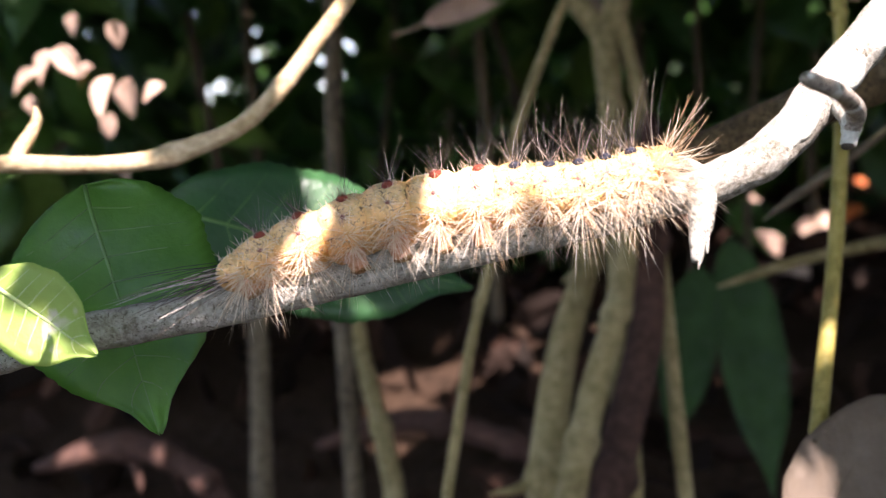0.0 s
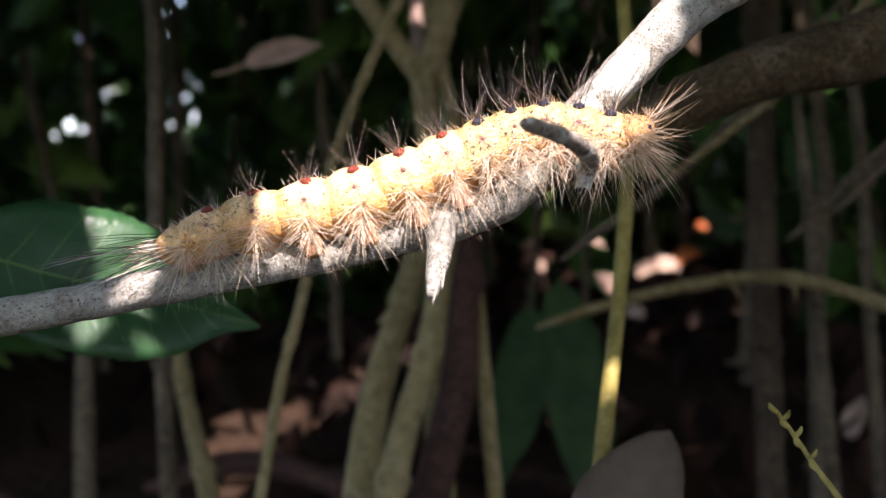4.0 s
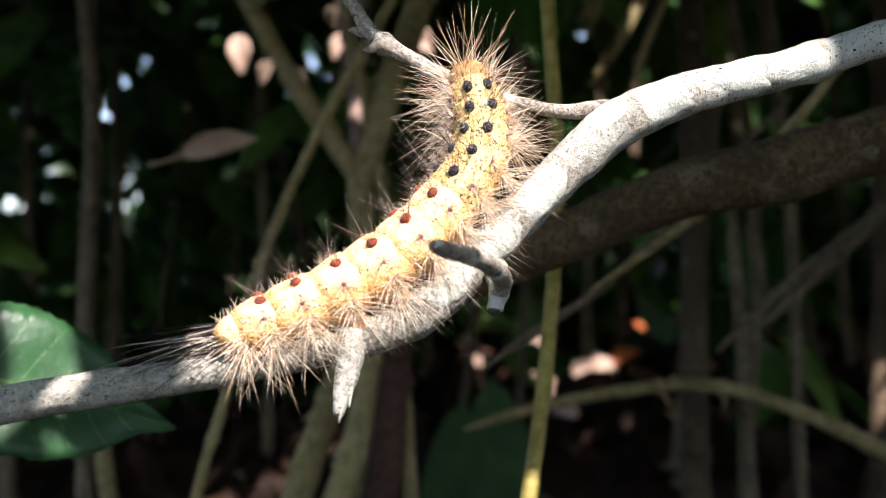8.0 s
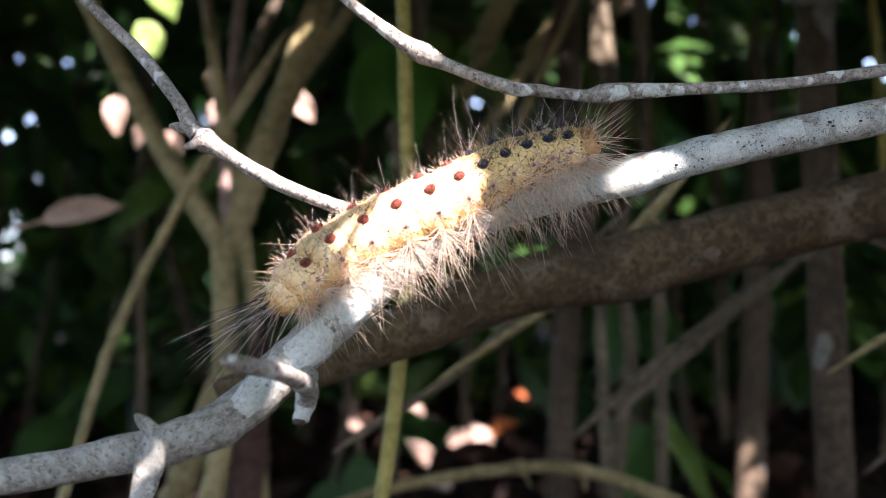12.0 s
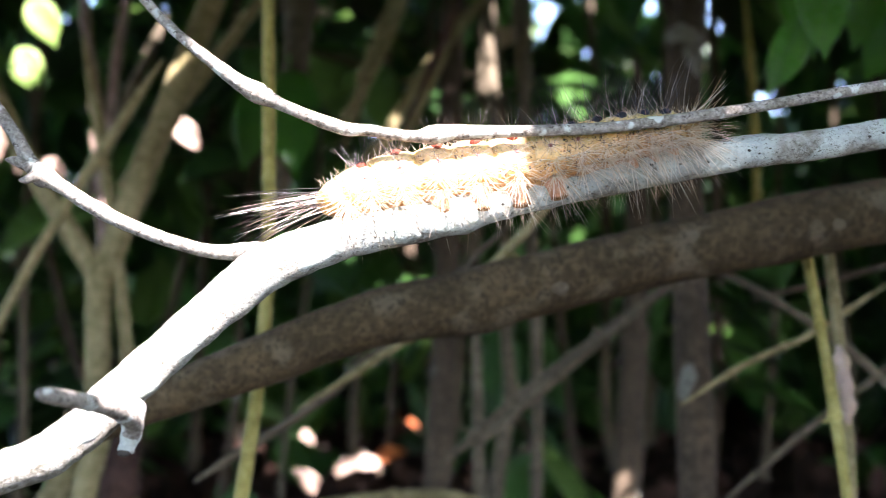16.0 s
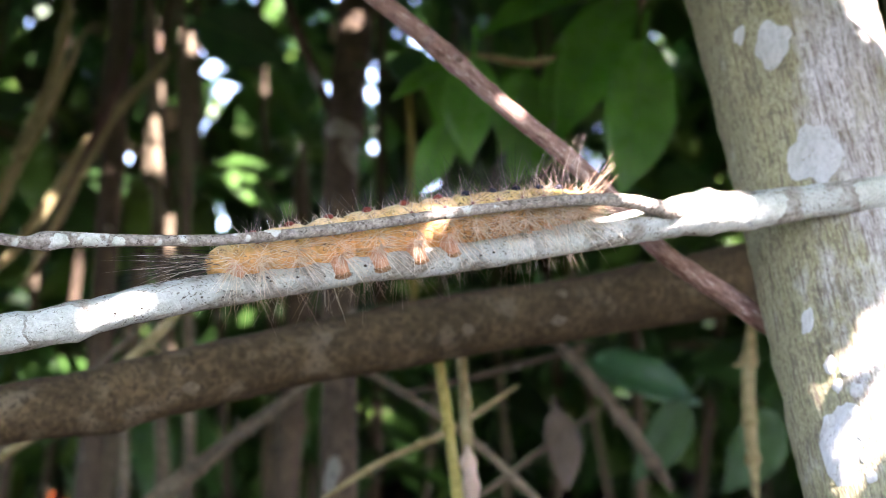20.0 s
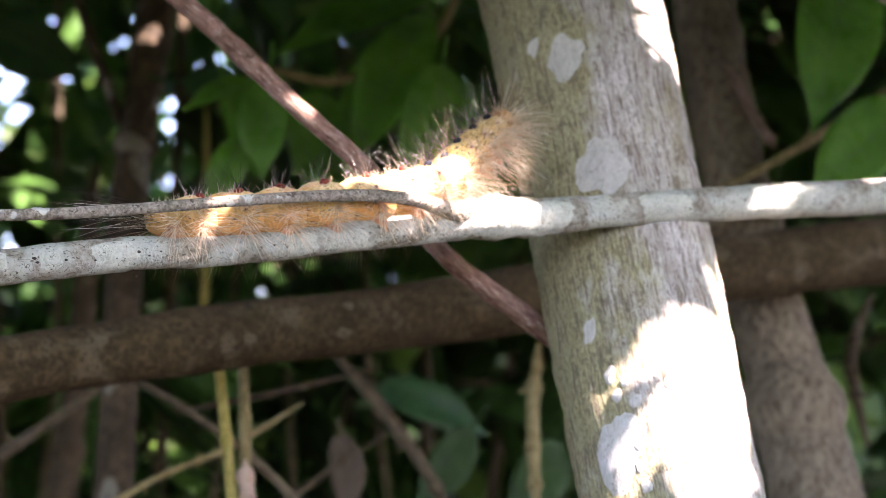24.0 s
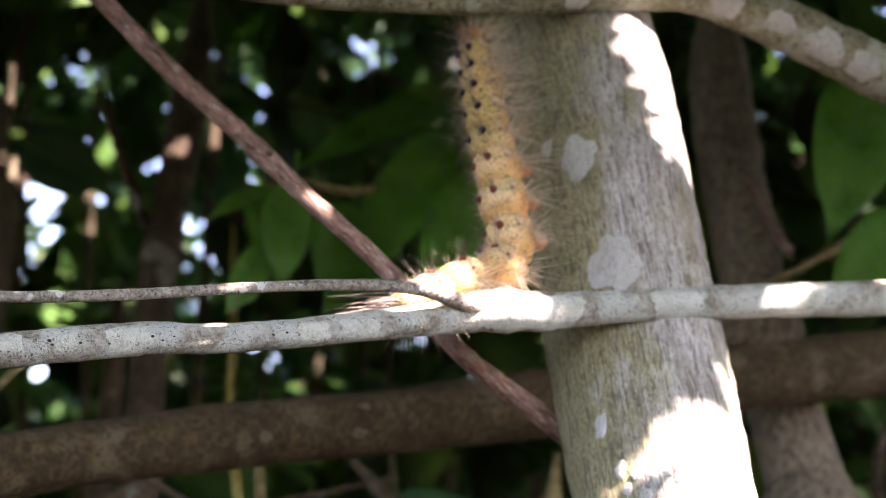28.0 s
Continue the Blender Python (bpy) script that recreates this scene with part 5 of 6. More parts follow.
A2 = [(4.75, 36.89, 13.83, 0.14), (3.17, 35.17, 10.19, 0.13), (1.88, 33.70, 7.06, 0.15)]
stem("thin slanting olive twig", OLIVE, A2)
A3 = [(3.32, 40.28, 17.31, 0.19), (1.81, 38.24, 12.87, 0.18), (0.27, 36.86, 10.05, 0.18)]
stem("thin slanting olive twig", OLIVE, A3)
A5 = [(17.40, 53.97, 18.96, 0.16), (17.25, 51.49, 12.94, 0.18), (16.83, 49.07, 7.17, 0.17)]
stem("thin green upright woody stem", YELLOW, A5)

A6 = [(21.26, 26.45, 17.97, 0.14), (19.29, 24.63, 14.23, 0.13), (17.67, 23.93, 13.13, 0.11), (15.99, 23.33, 12.28, 0.11), (14.33, 23.13, 12.39, 0.09), (13.59, 22.89, 12.07, 0.08)]
stem("thin olive twig bearing hanging leaves", OLIVE, A6)

# thin stems standing deep in the thicket, leaning this way and that
r = random.Random(61)
for k in range(30):
    far = 62 + 46 * (k * 7 % 30) / 30
    x = EYE.x + math.tan(radians(-27 + 58 * (k + r.uniform(0.1, 0.9)) / 30)) * (far - EYE.y)
    lean, wide = r.gauss(0, 0.12), r.uniform(0.16, 0.42)
    line = [(x + lean * z + r.uniform(-0.5, 0.5), far + 0.2 * z, z, wide * (1.15 - 0.008 * z)) for z in (46, 34, 22, 10, 0, -6)]
    stem("thin grey upright stem deep in the thicket", GREY_STEM if k % 3 else BROWN, line, sides=8, steps=4)


# ---- unseen twigs added between the branch and the sun, moved to shade it ----
def on_branch(x):
    """The branch's line at x, in cm."""
    return Vector((x, *(np.interp(x, [q[0] for q in MAIN], [q[k] for q in MAIN]) for k in (1, 2))))


def swaying_twig(label, long, wide, count, seed):
    """A twig added out of view to cast shade; its small leaves lie round its origin, up the sun's way from the branch.
    """
    r = random.Random(seed)
    ob = group_of("swaying_twig", label, "twig")
    tone = varied("shading_twig_leaves", [(0.0, (0.03, 0.08, 0.02)), (0.6, (0.06, 0.16, 0.03)), (1.0, (0.12, 0.24, 0.05))], 0.4, 0.4, per="Random")
    shape = part("leaf", blade((0, 0, 0), (1.7, 0, 0), 0.42, (0, 0, 1), rows=6, cols=2, seed=seed), tone)
    data = shape.data
    bpy.data.objects.remove(shape)
    along = (Vector((1, 0.26, 0.35)) - SUN_FROM * Vector((1, 0.26, 0.35)).dot(SUN_FROM)).normalized()
    over = SUN_FROM.cross(along)
    part("stem", tube([(*(along * -long), 0.04), (*(SUN_FROM * 0.5), 0.05), (*(along * long + over * 0.6), 0.06), (*(along * (long + 3) + over * 5 + SUN_FROM * 6), 0.08), (*(along * (long + 4) + over * 11 + SUN_FROM * 16), 0.1)], 5, 8, 0.1), OLIVE, ob)
    for k in range(count):
        at = along * long * r.uniform(-1, 1) + over * wide * r.uniform(-1, 1) + SUN_FROM * r.uniform(-1.5, 1.5)
        face = (SUN_FROM + Vector((r.uniform(-0.6, 0.6), r.uniform(-0.6, 0.6), r.uniform(-0.6, 0.6)))).normalized()
        way = face.cross(Vector((r.uniform(-1, 1), r.uniform(-1, 1), r.uniform(-1, 1)))).normalized()
        child = new("leaf", data)
        child.parent = ob
        child.matrix_basis = Matrix.Translation((at - way * 0.8) * CM) @ Matrix((way, face.cross(way), face)).transposed().to_4x4() @ Matrix.Scale(r.uniform(0.7, 1.2), 4)
    return ob


SHADE_A = swaying_twig("unseen small-leaved green twig added to cast moving shade on the branch", 1.6, 1.3, 26, 51)
SHADE_B = swaying_twig("longer unseen small-leaved green twig added to cast moving shade on the branch", 2.3, 1.5, 66, 52)

# ---- leaves near the branch ----
def px_leaf(label, material, line, face=(0, -1, 0.4), **kw):
    """A leaf from its base (with half its width) to its tip."""
    return leaf(label, material, line[0][:3], line[1][:3], line[0][3], face, **kw)


px_leaf("broad glossy green leaf hanging behind the branch", GREEN_LEAF, [(-8.12, 2.00, 1.22, 1.37), (-6.83, 0.92, -1.92)], (0.25, -1, 0.3), droop=0.03, fold=0.12, widest=0.4, veins=LEAF_VEIN, stalk=0, rows=48, cols=10, teeth=0.02)
px_leaf("broad dark green leaf with a pale sheen", DARK_LEAF, [(-9.18, 6.14, 0.79, 1.30), (-4.76, 8.73, -0.92)], (0.1, -1, 0.55), droop=0.04, fold=0.1, veins=LEAF_VEIN, rows=48, cols=10, teeth=0.025)
px_leaf("small yellow-green leaf with a withered tip", LIGHT_LEAF, [(-7.19, -1.94, 0.30, 0.49), (-5.88, -2.10, -0.58)], (-0.2, -1, 0.3), droop=0.05, fold=0.15, widest=0.5, veins=PALE_VEIN, rows=40, cols=10, teeth=0.01)
HANG = "glossy green hanging leaf with a pointed tip"
px_leaf(HANG, HANG_LEAF, [(14.13, 22.34, 12.14, 0.68), (13.71, 21.10, 9.26)], (-0.3, -1, 0.3), veins=LEAF_VEIN)
px_leaf(HANG, HANG_LEAF, [(18.81, 24.09, 14.71, 0.90), (16.21, 21.85, 10.18)], (-0.2, -1, 0.6), veins=LEAF_VEIN)
px_leaf("pale green hanging leaf with a bright streak", HANG_LEAF, [(18.76, 22.19, 12.74, 1.01), (17.68, 20.22, 8.32)], (0.25, -1, 0.5), veins=LEAF_VEIN)
px_leaf(HANG, HANG_LEAF, [(13.48, 22.60, 10.34, 0.47), (12.58, 21.69, 8.44)], (0.3, -1, 0.2), veins=LEAF_VEIN)
px_leaf(HANG, HANG_LEAF, [(13.84, 23.40, 12.16, 0.36), (12.02, 22.76, 11.26)], (0, -0.8, 0.8))
px_leaf(HANG, HANG_LEAF, [(17.15, 28.78, 13.45, 0.84), (16.13, 27.54, 10.77)], (0.2, -1, 0.2), veins=LEAF_VEIN)
px_leaf(HANG, HANG_LEAF, [(16.84, 25.56, 11.01, 0.61), (15.69, 24.70, 9.33)], (0.2, -1, 0.3))
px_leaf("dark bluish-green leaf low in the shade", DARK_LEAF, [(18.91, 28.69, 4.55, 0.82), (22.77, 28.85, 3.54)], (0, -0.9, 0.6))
px_leaf("low green leaf with shade put into its colour", SHADED_LEAF, [(20.26, 23.97, 3.20, 0.62), (18.55, 22.88, 1.15)], (0.2, -1, 0.2))
px_leaf("low green leaf with shade put into its colour", SHADED_LEAF, [(24.89, 28.96, 3.03, 0.89), (22.87, 27.70, 0.68)], (0.2, -1, 0.2))
px_leaf("grey-brown withered leaf hanging low", GREY_DEAD, [(17.05, 25.61, 3.05, 0.54), (17.20, 24.77, 0.94)], (0.2, -1, 0.1), drip=0.15, stalk=0.4)
px_leaf("bright green leaf beside the trunk", HANG_LEAF, [(27.67, 16.80, 14.96, 1.08), (25.63, 14.58, 10.27)], (-0.1, -1, 0.3), veins=LEAF_VEIN)
px_leaf("bright green leaf beside the trunk", HANG_LEAF, [(28.18, 15.19, 10.82, 0.88), (24.83, 13.66, 8.30)], (0, -1, 0.5), veins=LEAF_VEIN)
px_leaf(HANG, HANG_LEAF, [(19.83, 27.10, 16.36, 0.76), (14.92, 25.48, 14.19)], (0, -0.8, 0.7), veins=LEAF_VEIN)
px_leaf("small yellowing leaf among the hanging ones", LIGHT_LEAF, [(19.82, 28.67, 17.53, 0.43), (18.42, 27.99, 16.39)], (0, -0.9, 0.6))
px_leaf(HANG, HANG_LEAF, [(19.37, 26.35, 14.68, 0.98), (16.52, 24.47, 11.13)], (0.1, -1, 0.5), veins=LEAF_VEIN)
px_leaf("long green leaf drooping behind the stems, shade put into its colour", SHADED_LEAF, [(-4.52, 45.0, -2.45, 1.3), (-3.09, 41.0, -11.94)], (0.4, -1, 0.1), droop=0.05)
px_leaf("long green leaf drooping behind the stems, shade put into its colour", SHADED_LEAF, [(-6.7, 52.0, -4.0, 1.2), (-7.9, 48.0, -11.3)], (0.3, -1, 0.1), droop=0.05)
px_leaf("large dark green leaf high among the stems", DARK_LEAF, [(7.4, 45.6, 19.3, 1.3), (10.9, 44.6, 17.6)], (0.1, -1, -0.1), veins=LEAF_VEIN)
px_leaf("dark green leaf high among the stems", DARK_LEAF, [(12.96, 30.0, 13.7, 0.6), (14.9, 29.6, 13.5)], (0, -1, 0.3))
px_leaf(HANG, HANG_LEAF, [(19.74, 28.4, 16.9, 0.7), (17.1, 27.6, 15.5)], (0, -0.9, 0.5), veins=LEAF_VEIN)
px_leaf(HANG, HANG_LEAF, [(13.72, 26.0, 12.54, 0.6), (14.37, 24.5, 9.99)], (0.2, -1, 0.3))
px_leaf("yellowish leaf hanging among the stems", GREEN_LEAF, [(-1.68, 40.0, 12.8, 1.0), (-1.06, 36.5, 8.8)], (0.1, -1, 0.3))
px_leaf("green leaf lit among the stems", GREEN_LEAF, [(-3.69, 49.00, 14.53, 1.07), (-4.59, 47.18, 10.41)], (0.2, -1, 0.5))
px_leaf("curled tan dead leaf caught on a twig", PALE_DEAD, [(-11.4, 28.84, 5.55, 0.38), (-9.1, 29.44, 6.12)], (0, -1, 0.2), cup=0.5)
px_leaf("large pale withered leaf standing low", GREY_DEAD, [(0.27, 8.65, -5.61, 0.90), (1.91, 9.89, -3.19)], (0.2, -1, 0.2), drip=0.0)
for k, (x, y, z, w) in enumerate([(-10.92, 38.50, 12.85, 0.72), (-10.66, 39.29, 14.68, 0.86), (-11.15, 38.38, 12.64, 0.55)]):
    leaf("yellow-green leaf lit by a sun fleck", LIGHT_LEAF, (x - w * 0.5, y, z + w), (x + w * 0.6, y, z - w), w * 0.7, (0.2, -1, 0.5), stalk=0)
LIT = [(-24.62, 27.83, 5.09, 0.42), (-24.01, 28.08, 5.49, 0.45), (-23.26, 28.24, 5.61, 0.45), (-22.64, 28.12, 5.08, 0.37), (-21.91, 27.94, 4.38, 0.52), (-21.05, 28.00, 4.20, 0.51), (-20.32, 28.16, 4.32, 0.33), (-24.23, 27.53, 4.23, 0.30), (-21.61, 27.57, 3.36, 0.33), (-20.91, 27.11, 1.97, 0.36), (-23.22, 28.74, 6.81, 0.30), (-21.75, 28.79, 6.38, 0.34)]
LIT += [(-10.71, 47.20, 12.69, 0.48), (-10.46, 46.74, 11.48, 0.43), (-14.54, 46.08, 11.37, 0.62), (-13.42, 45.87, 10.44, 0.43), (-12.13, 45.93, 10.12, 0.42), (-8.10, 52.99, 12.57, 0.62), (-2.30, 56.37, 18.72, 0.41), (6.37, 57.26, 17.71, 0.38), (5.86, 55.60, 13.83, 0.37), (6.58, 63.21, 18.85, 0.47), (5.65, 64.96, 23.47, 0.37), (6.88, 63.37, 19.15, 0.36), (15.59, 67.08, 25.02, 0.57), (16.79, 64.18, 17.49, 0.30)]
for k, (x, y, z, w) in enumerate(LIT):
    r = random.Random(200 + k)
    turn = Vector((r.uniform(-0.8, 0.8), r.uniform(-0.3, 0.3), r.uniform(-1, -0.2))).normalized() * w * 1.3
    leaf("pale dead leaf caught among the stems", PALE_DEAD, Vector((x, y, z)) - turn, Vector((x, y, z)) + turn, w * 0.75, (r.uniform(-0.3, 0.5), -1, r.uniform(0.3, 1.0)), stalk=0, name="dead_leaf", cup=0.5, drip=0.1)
SPRIG = [(3.57, 5.05, -2.29, 0.04), (3.77, 4.96, -2.60, 0.05), (4.03, 4.82, -3.04, 0.06), (4.32, 4.68, -3.48, 0.07), (4.76, 4.45, -4.20, 0.08)]
sprig = group_of("sprig", "thin yellow-green sprig with small buds", "sprig")
part("stem", tube([(*q[:3], q[3] * 0.6) for q in SPRIG], 6, 8, 0.25, 4.0, tip=True), YELLOW, sprig)
for k in range(7):
    a, b = Vector(SPRIG[k // 3][:3]), Vector(SPRIG[k // 3 + 1][:3])
    at, d = a.lerp(b, (k % 3) / 3 + 0.1), 0.07 if k % 2 else -0.07
    part("bud", tube([(*at, 0.03), (at.x + d, at.y - 0.03, at.z + 0.06, 0.035), (at.x + d * 1.4, at.y - 0.03, at.z + 0.13, 0.012)], 3, 6, 0.1), YELLOW, sprig)
SLEEVE = [(12.10, 13.34, 2.05, 0.14), (12.13, 13.08, 1.40, 0.15), (12.10, 12.73, 0.57, 0.15)]
stem("dry pale sheath on a stem", PALE_DEAD, SLEEVE, name="sheath", category="sheath")

# ---- caterpillar ----
SIDE_HAIR = varied("pale_hair", [(0.0, (0.60, 0.40, 0.22)), (0.3, (0.82, 0.65, 0.44)), (1.0, (0.95, 0.88, 0.72))], 0.35, 0.35)
DARK_HAIR = varied("dark_hair", [(0.0, (0.012, 0.009, 0.007)), (0.62, (0.03, 0.02, 0.016)), (0.82, (0.28, 0.20, 0.14)), (1.0, (0.78, 0.70, 0.58))], 0.3)
STAR_HAIR = varied("purple_brown_hair", [(0.0, (0.24, 0.12, 0.09)), (0.5, (0.56, 0.39, 0.29)), (1.0, (0.84, 0.72, 0.60))], 0.45)


def span_of(t, value, low, high):
    n = t.nodes.new("ShaderNodeMapRange")
    n.inputs["From Min"].default_value, n.inputs["From Max"].default_value = low, high
    t.links.new(value, n.inputs["Value"])
    return n.outputs[0]


def skin(name, back, side, belly, mark, amount, crease):
    """Caterpillar skin: pale on the back, ochre sides and orange belly, with fine dark marks."""
    m, t, p = nodes_of(name)
    v = coords(t)
    cut = t.nodes.new("ShaderNodeSeparateXYZ")
    t.links.new(v, cut.inputs[0])
    wob = t.nodes.new("ShaderNodeMath")
    wob.operation = "MULTIPLY_ADD"
    t.links.new(noise_tex(t, v, 260, 3), wob.inputs[0])
    wob.inputs[1].default_value = 0.0035
    t.links.new(cut.outputs["Z"], wob.inputs[2])
    span = t.nodes.new("ShaderNodeMapRange")
    span.inputs["From Min"].default_value, span.inputs["From Max"].default_value = -0.002, 0.0052
    t.links.new(wob.outputs[0], span.inputs["Value"])
    col = ramp(t, span.outputs[0], [(0.1, belly), (0.45, side), (0.8, back)])
    fold = t.nodes.new("ShaderNodeMath")
    fold.operation = "ABSOLUTE"
    t.links.new(cut.outputs["X"], fold.inputs[0])
    col = mixed(t, ramp(t, span_of(t, fold.outputs[0], 0.0008, 0.0024), [(0.45, (0, 0, 0)), (1.0, (0.6, 0.6, 0.6))]), col, crease)
    fine = noise_tex(t, v, 1500, 4)
    col = mixed(t, 0.4, col, ramp(t, fine, [(0.36, (0.45, 0.38, 0.28)), (0.5, (1, 1, 1)), (0.64, (1.25, 1.22, 1.15))]), "MULTIPLY")
    line = ramp(t, noise_tex(t, v, 1300, 1), [(0.47, (0, 0, 0)), (0.49, (1, 1, 1)), (0.51, (1, 1, 1)), (0.53, (0, 0, 0))])
    some = ramp(t, noise_tex(t, v, 700, 1), [(1 - amount, (0, 0, 0)), (1.06 - amount, (1, 1, 1))])
    col = mixed(t, mixed(t, 1.0, line, some, "MULTIPLY"), col, mark)
    t.links.new(col, p.inputs["Base Color"])
    p.inputs["Roughness"].default_value = 0.55
    p.inputs["Subsurface Weight"].default_value = 0.3
    p.inputs["Subsurface Radius"].default_value = (0.0016, 0.0008, 0.0003)
    bumped(t, p, fine, 0.0004)
    return m


SKIN = skin("caterpillar_skin", (0.75, 0.53, 0.27), (0.72, 0.43, 0.16), (0.66, 0.30, 0.08), (0.10, 0.06, 0.035), 0.5, (0.60, 0.32, 0.09))
FRONT_SKIN = skin("caterpillar_front_skin", (0.62, 0.44, 0.17), (0.64, 0.41, 0.18), (0.57, 0.27, 0.09), (0.022, 0.018, 0.014), 0.74, (0.50, 0.30, 0.08))
HEAD_SKIN = bark("caterpillar_head_skin", (0.16, 0.07, 0.03), (0.40, 0.21, 0.08), (0.55, 0.34, 0.15), 900, rough=0.5)
MIXED_HAIR = varied("brown_hair", [(0.0, (0.06, 0.035, 0.02)), (0.2, (0.40, 0.24, 0.11)), (0.6, (0.72, 0.52, 0.30)), (1.0, (0.90, 0.80, 0.62))], 0.4, 0.25)
STAR_WART = bark("purple_brown_wart", (0.14, 0.05, 0.045), (0.25, 0.11, 0.09), (0.36, 0.18, 0.14), 900, rough=0.5)
RED_WART = bark("red_wart", (0.11, 0.02, 0.012), (0.23, 0.045, 0.024), (0.32, 0.08, 0.045), 900, rough=0.3)
BLUE_WART = bark("blue_black_wart", (0.008, 0.009, 0.014), (0.02, 0.022, 0.035), (0.05, 0.055, 0.08), 900, rough=0.4)
FOOT = bark("foot_skin", (0.44, 0.19, 0.09), (0.66, 0.33, 0.18), (0.76, 0.46, 0.30), 700, rough=0.5)


def hair(bm, root, way, length, width, bend):
    """One tapering bristle in cm that bows by bend."""
    root, way, bend = Vector(root), Vector(way).normalized(), Vector(bend)
    side = way.orthogonal().normalized()
    up = way.cross(side)
    rings = []
    for s, w in ((0, 1.0), (0.4, 0.8), (0.75, 0.5)):
        c = root + way * length * s + bend * length * s * s
        rings.append([bm.verts.new((c + (side * math.cos(a) + up * math.sin(a)) * width * w) * CM) for a in (0, 2.09, 4.19)])
    end = bm.verts.new((root + way * length + bend * length) * CM)
    for a, b in zip(rings, rings[1:]):
        for k in range(3):
            bm.faces.new((a[k], a[(k + 1) % 3], b[(k + 1) % 3], b[k]))
    for k in range(3):
        bm.faces.new((rings[-1][k], rings[-1][(k + 1) % 3], end))


caterpillar = group_of("caterpillar", "hairy ochre caterpillar with red and blue-black warts, crawling on the branch", "caterpillar")
SEGMENTS = []


def build_segment(n):
    """A body ring of the caterpillar, counted from the tail; x forward, z to its back."""
    size = (0.22, 0.30, 0.345, 0.36, 0.37, 0.375, 0.37, 0.36, 0.345, 0.33, 0.31, 0.28, 0.22)[n]
    long = (0.30, 0.36, 0.42, 0.44, 0.44, 0.44, 0.42, 0.37, 0.36, 0.34, 0.32, 0.30, 0.24)[n]
    r = random.Random(100 + n)
    bm = ball(bmesh.new(), (0, 0, 0), (long * 1.04, size * 1.03, size * 0.97), 16, 28, 2.7)
    for v in bm.verts:
        w = v.co * 100
        v.co *= 1 + 0.10 * noise.noise(w * 4.5 + Vector((n, 0, 0))) + 0.05 * noise.noise(w * 11)
    seg = part("segment" if n < 12 else "head", bm, (SKIN if n < 7 else FRONT_SKIN) if n < 12 else HEAD_SKIN, caterpillar, "" if n < 12 else "orange-brown head with dark markings")
    front = n >= 7
    for s in (-1, 1):
        if 0 < n < 12:
            spot = (0.05, s * size * 0.40, size * 0.87)
            part("wart", ball(bmesh.new(), spot, (0.070, 0.060, 0.055), 8, 12), BLUE_WART if front else RED_WART, seg, "blue-black wart" if front else "red wart")
            bm = bmesh.new()
            for _ in range(14):
                way = (r.uniform(-0.8, 0.8), s * r.uniform(-0.15, 0.9), 1.0)
                far = r.uniform(0.14, 0.46) * (1.0 if n < 7 else 1.0 + 0.1 * (n - 6))
                hair(bm, (spot[0] + r.uniform(-0.05, 0.05), spot[1] + r.uniform(-0.04, 0.04), spot[2]), way, far, 0.0026, (r.uniform(-0.05, 0.25) if front else 0, 0, 0))
            for _ in range(5 if n > 3 else 3):
                hair(bm, spot, (r.uniform(-0.9, 0.7), s * r.uniform(-0.3, 0.9), 1.0), r.uniform(0.35, 0.85 if n > 3 else 0.6), 0.0022, (r.uniform(-0.15, 0.15), 0, 0))
            part("back_tuft", bm, DARK_HAIR, seg)
            spot = (0.02, s * size * 0.93, size * 0.36)
            part("wart", ball(bmesh.new(), spot, (0.032, 0.025, 0.03), 6, 10), STAR_WART, seg, "purple-brown wart")
            bm = bmesh.new()
            for k in range(24):
                a = 2 * math.pi * (k + r.uniform(-0.4, 0.4)) / 24
                hair(bm, spot, (math.cos(a), s * r.uniform(0.25, 1.0), math.sin(a)), r.uniform(0.12, 0.34), 0.0030, (0, 0, -0.05))
            part("star_tuft", bm, STAR_HAIR, seg)
        for lift, count, short, far, drop in ((-0.14, 34, 0.16, 0.50, 0.35), (-0.52, 34, 0.22, 0.58, 0.7)):
            bm = bmesh.new()
            wide = math.sqrt(1 - lift * lift) * 0.96
            for _ in range(count):
                root = (0.02 + r.gauss(0, 0.03), s * size * wide, size * lift + r.gauss(0, 0.02))
                fore = r.uniform(-1.1, 1.1) + (0.9 if n == 12 else 0.3 if n > 9 else -0.8 if n == 0 else 0.0)
                way = (fore, s * r.uniform(0.25, 1.0), r.uniform(-0.8, 0.8) - drop)
                hair(bm, root, way, r.uniform(short, far) * (1.35 if n > 8 else 1.1), 0.0034, (0, s * 0.05, -r.uniform(0.05, 0.4)))
            for _ in range(10):
                hair(bm, root, (r.uniform(-1, 1), s * r.uniform(0.4, 1.0), r.uniform(-0.9, 0.1)), r.uniform(0.5, 0.95), 0.0028, (0, 0, -0.12))
            part("side_tuft", bm, SIDE_HAIR, seg)
    bm = bmesh.new()
    for _ in range(110):
        a, x = r.uniform(-0.35, math.pi + 0.35), r.uniform(-0.22, 0.22)
        out = (0, math.cos(a), math.sin(a))
        wide = size * 0.93
        hair(bm, (x, out[1] * wide, out[2] * wide * 0.95), (r.uniform(-0.9, 0.5), out[1] + r.uniform(-0.5, 0.5), out[2] + r.uniform(-0.5, 0.5)), r.uniform(0.06, 0.17), 0.0034, (0, 0, -0.05))
    part("fuzz", bm, SIDE_HAIR if n < 7 else MIXED_HAIR, seg)
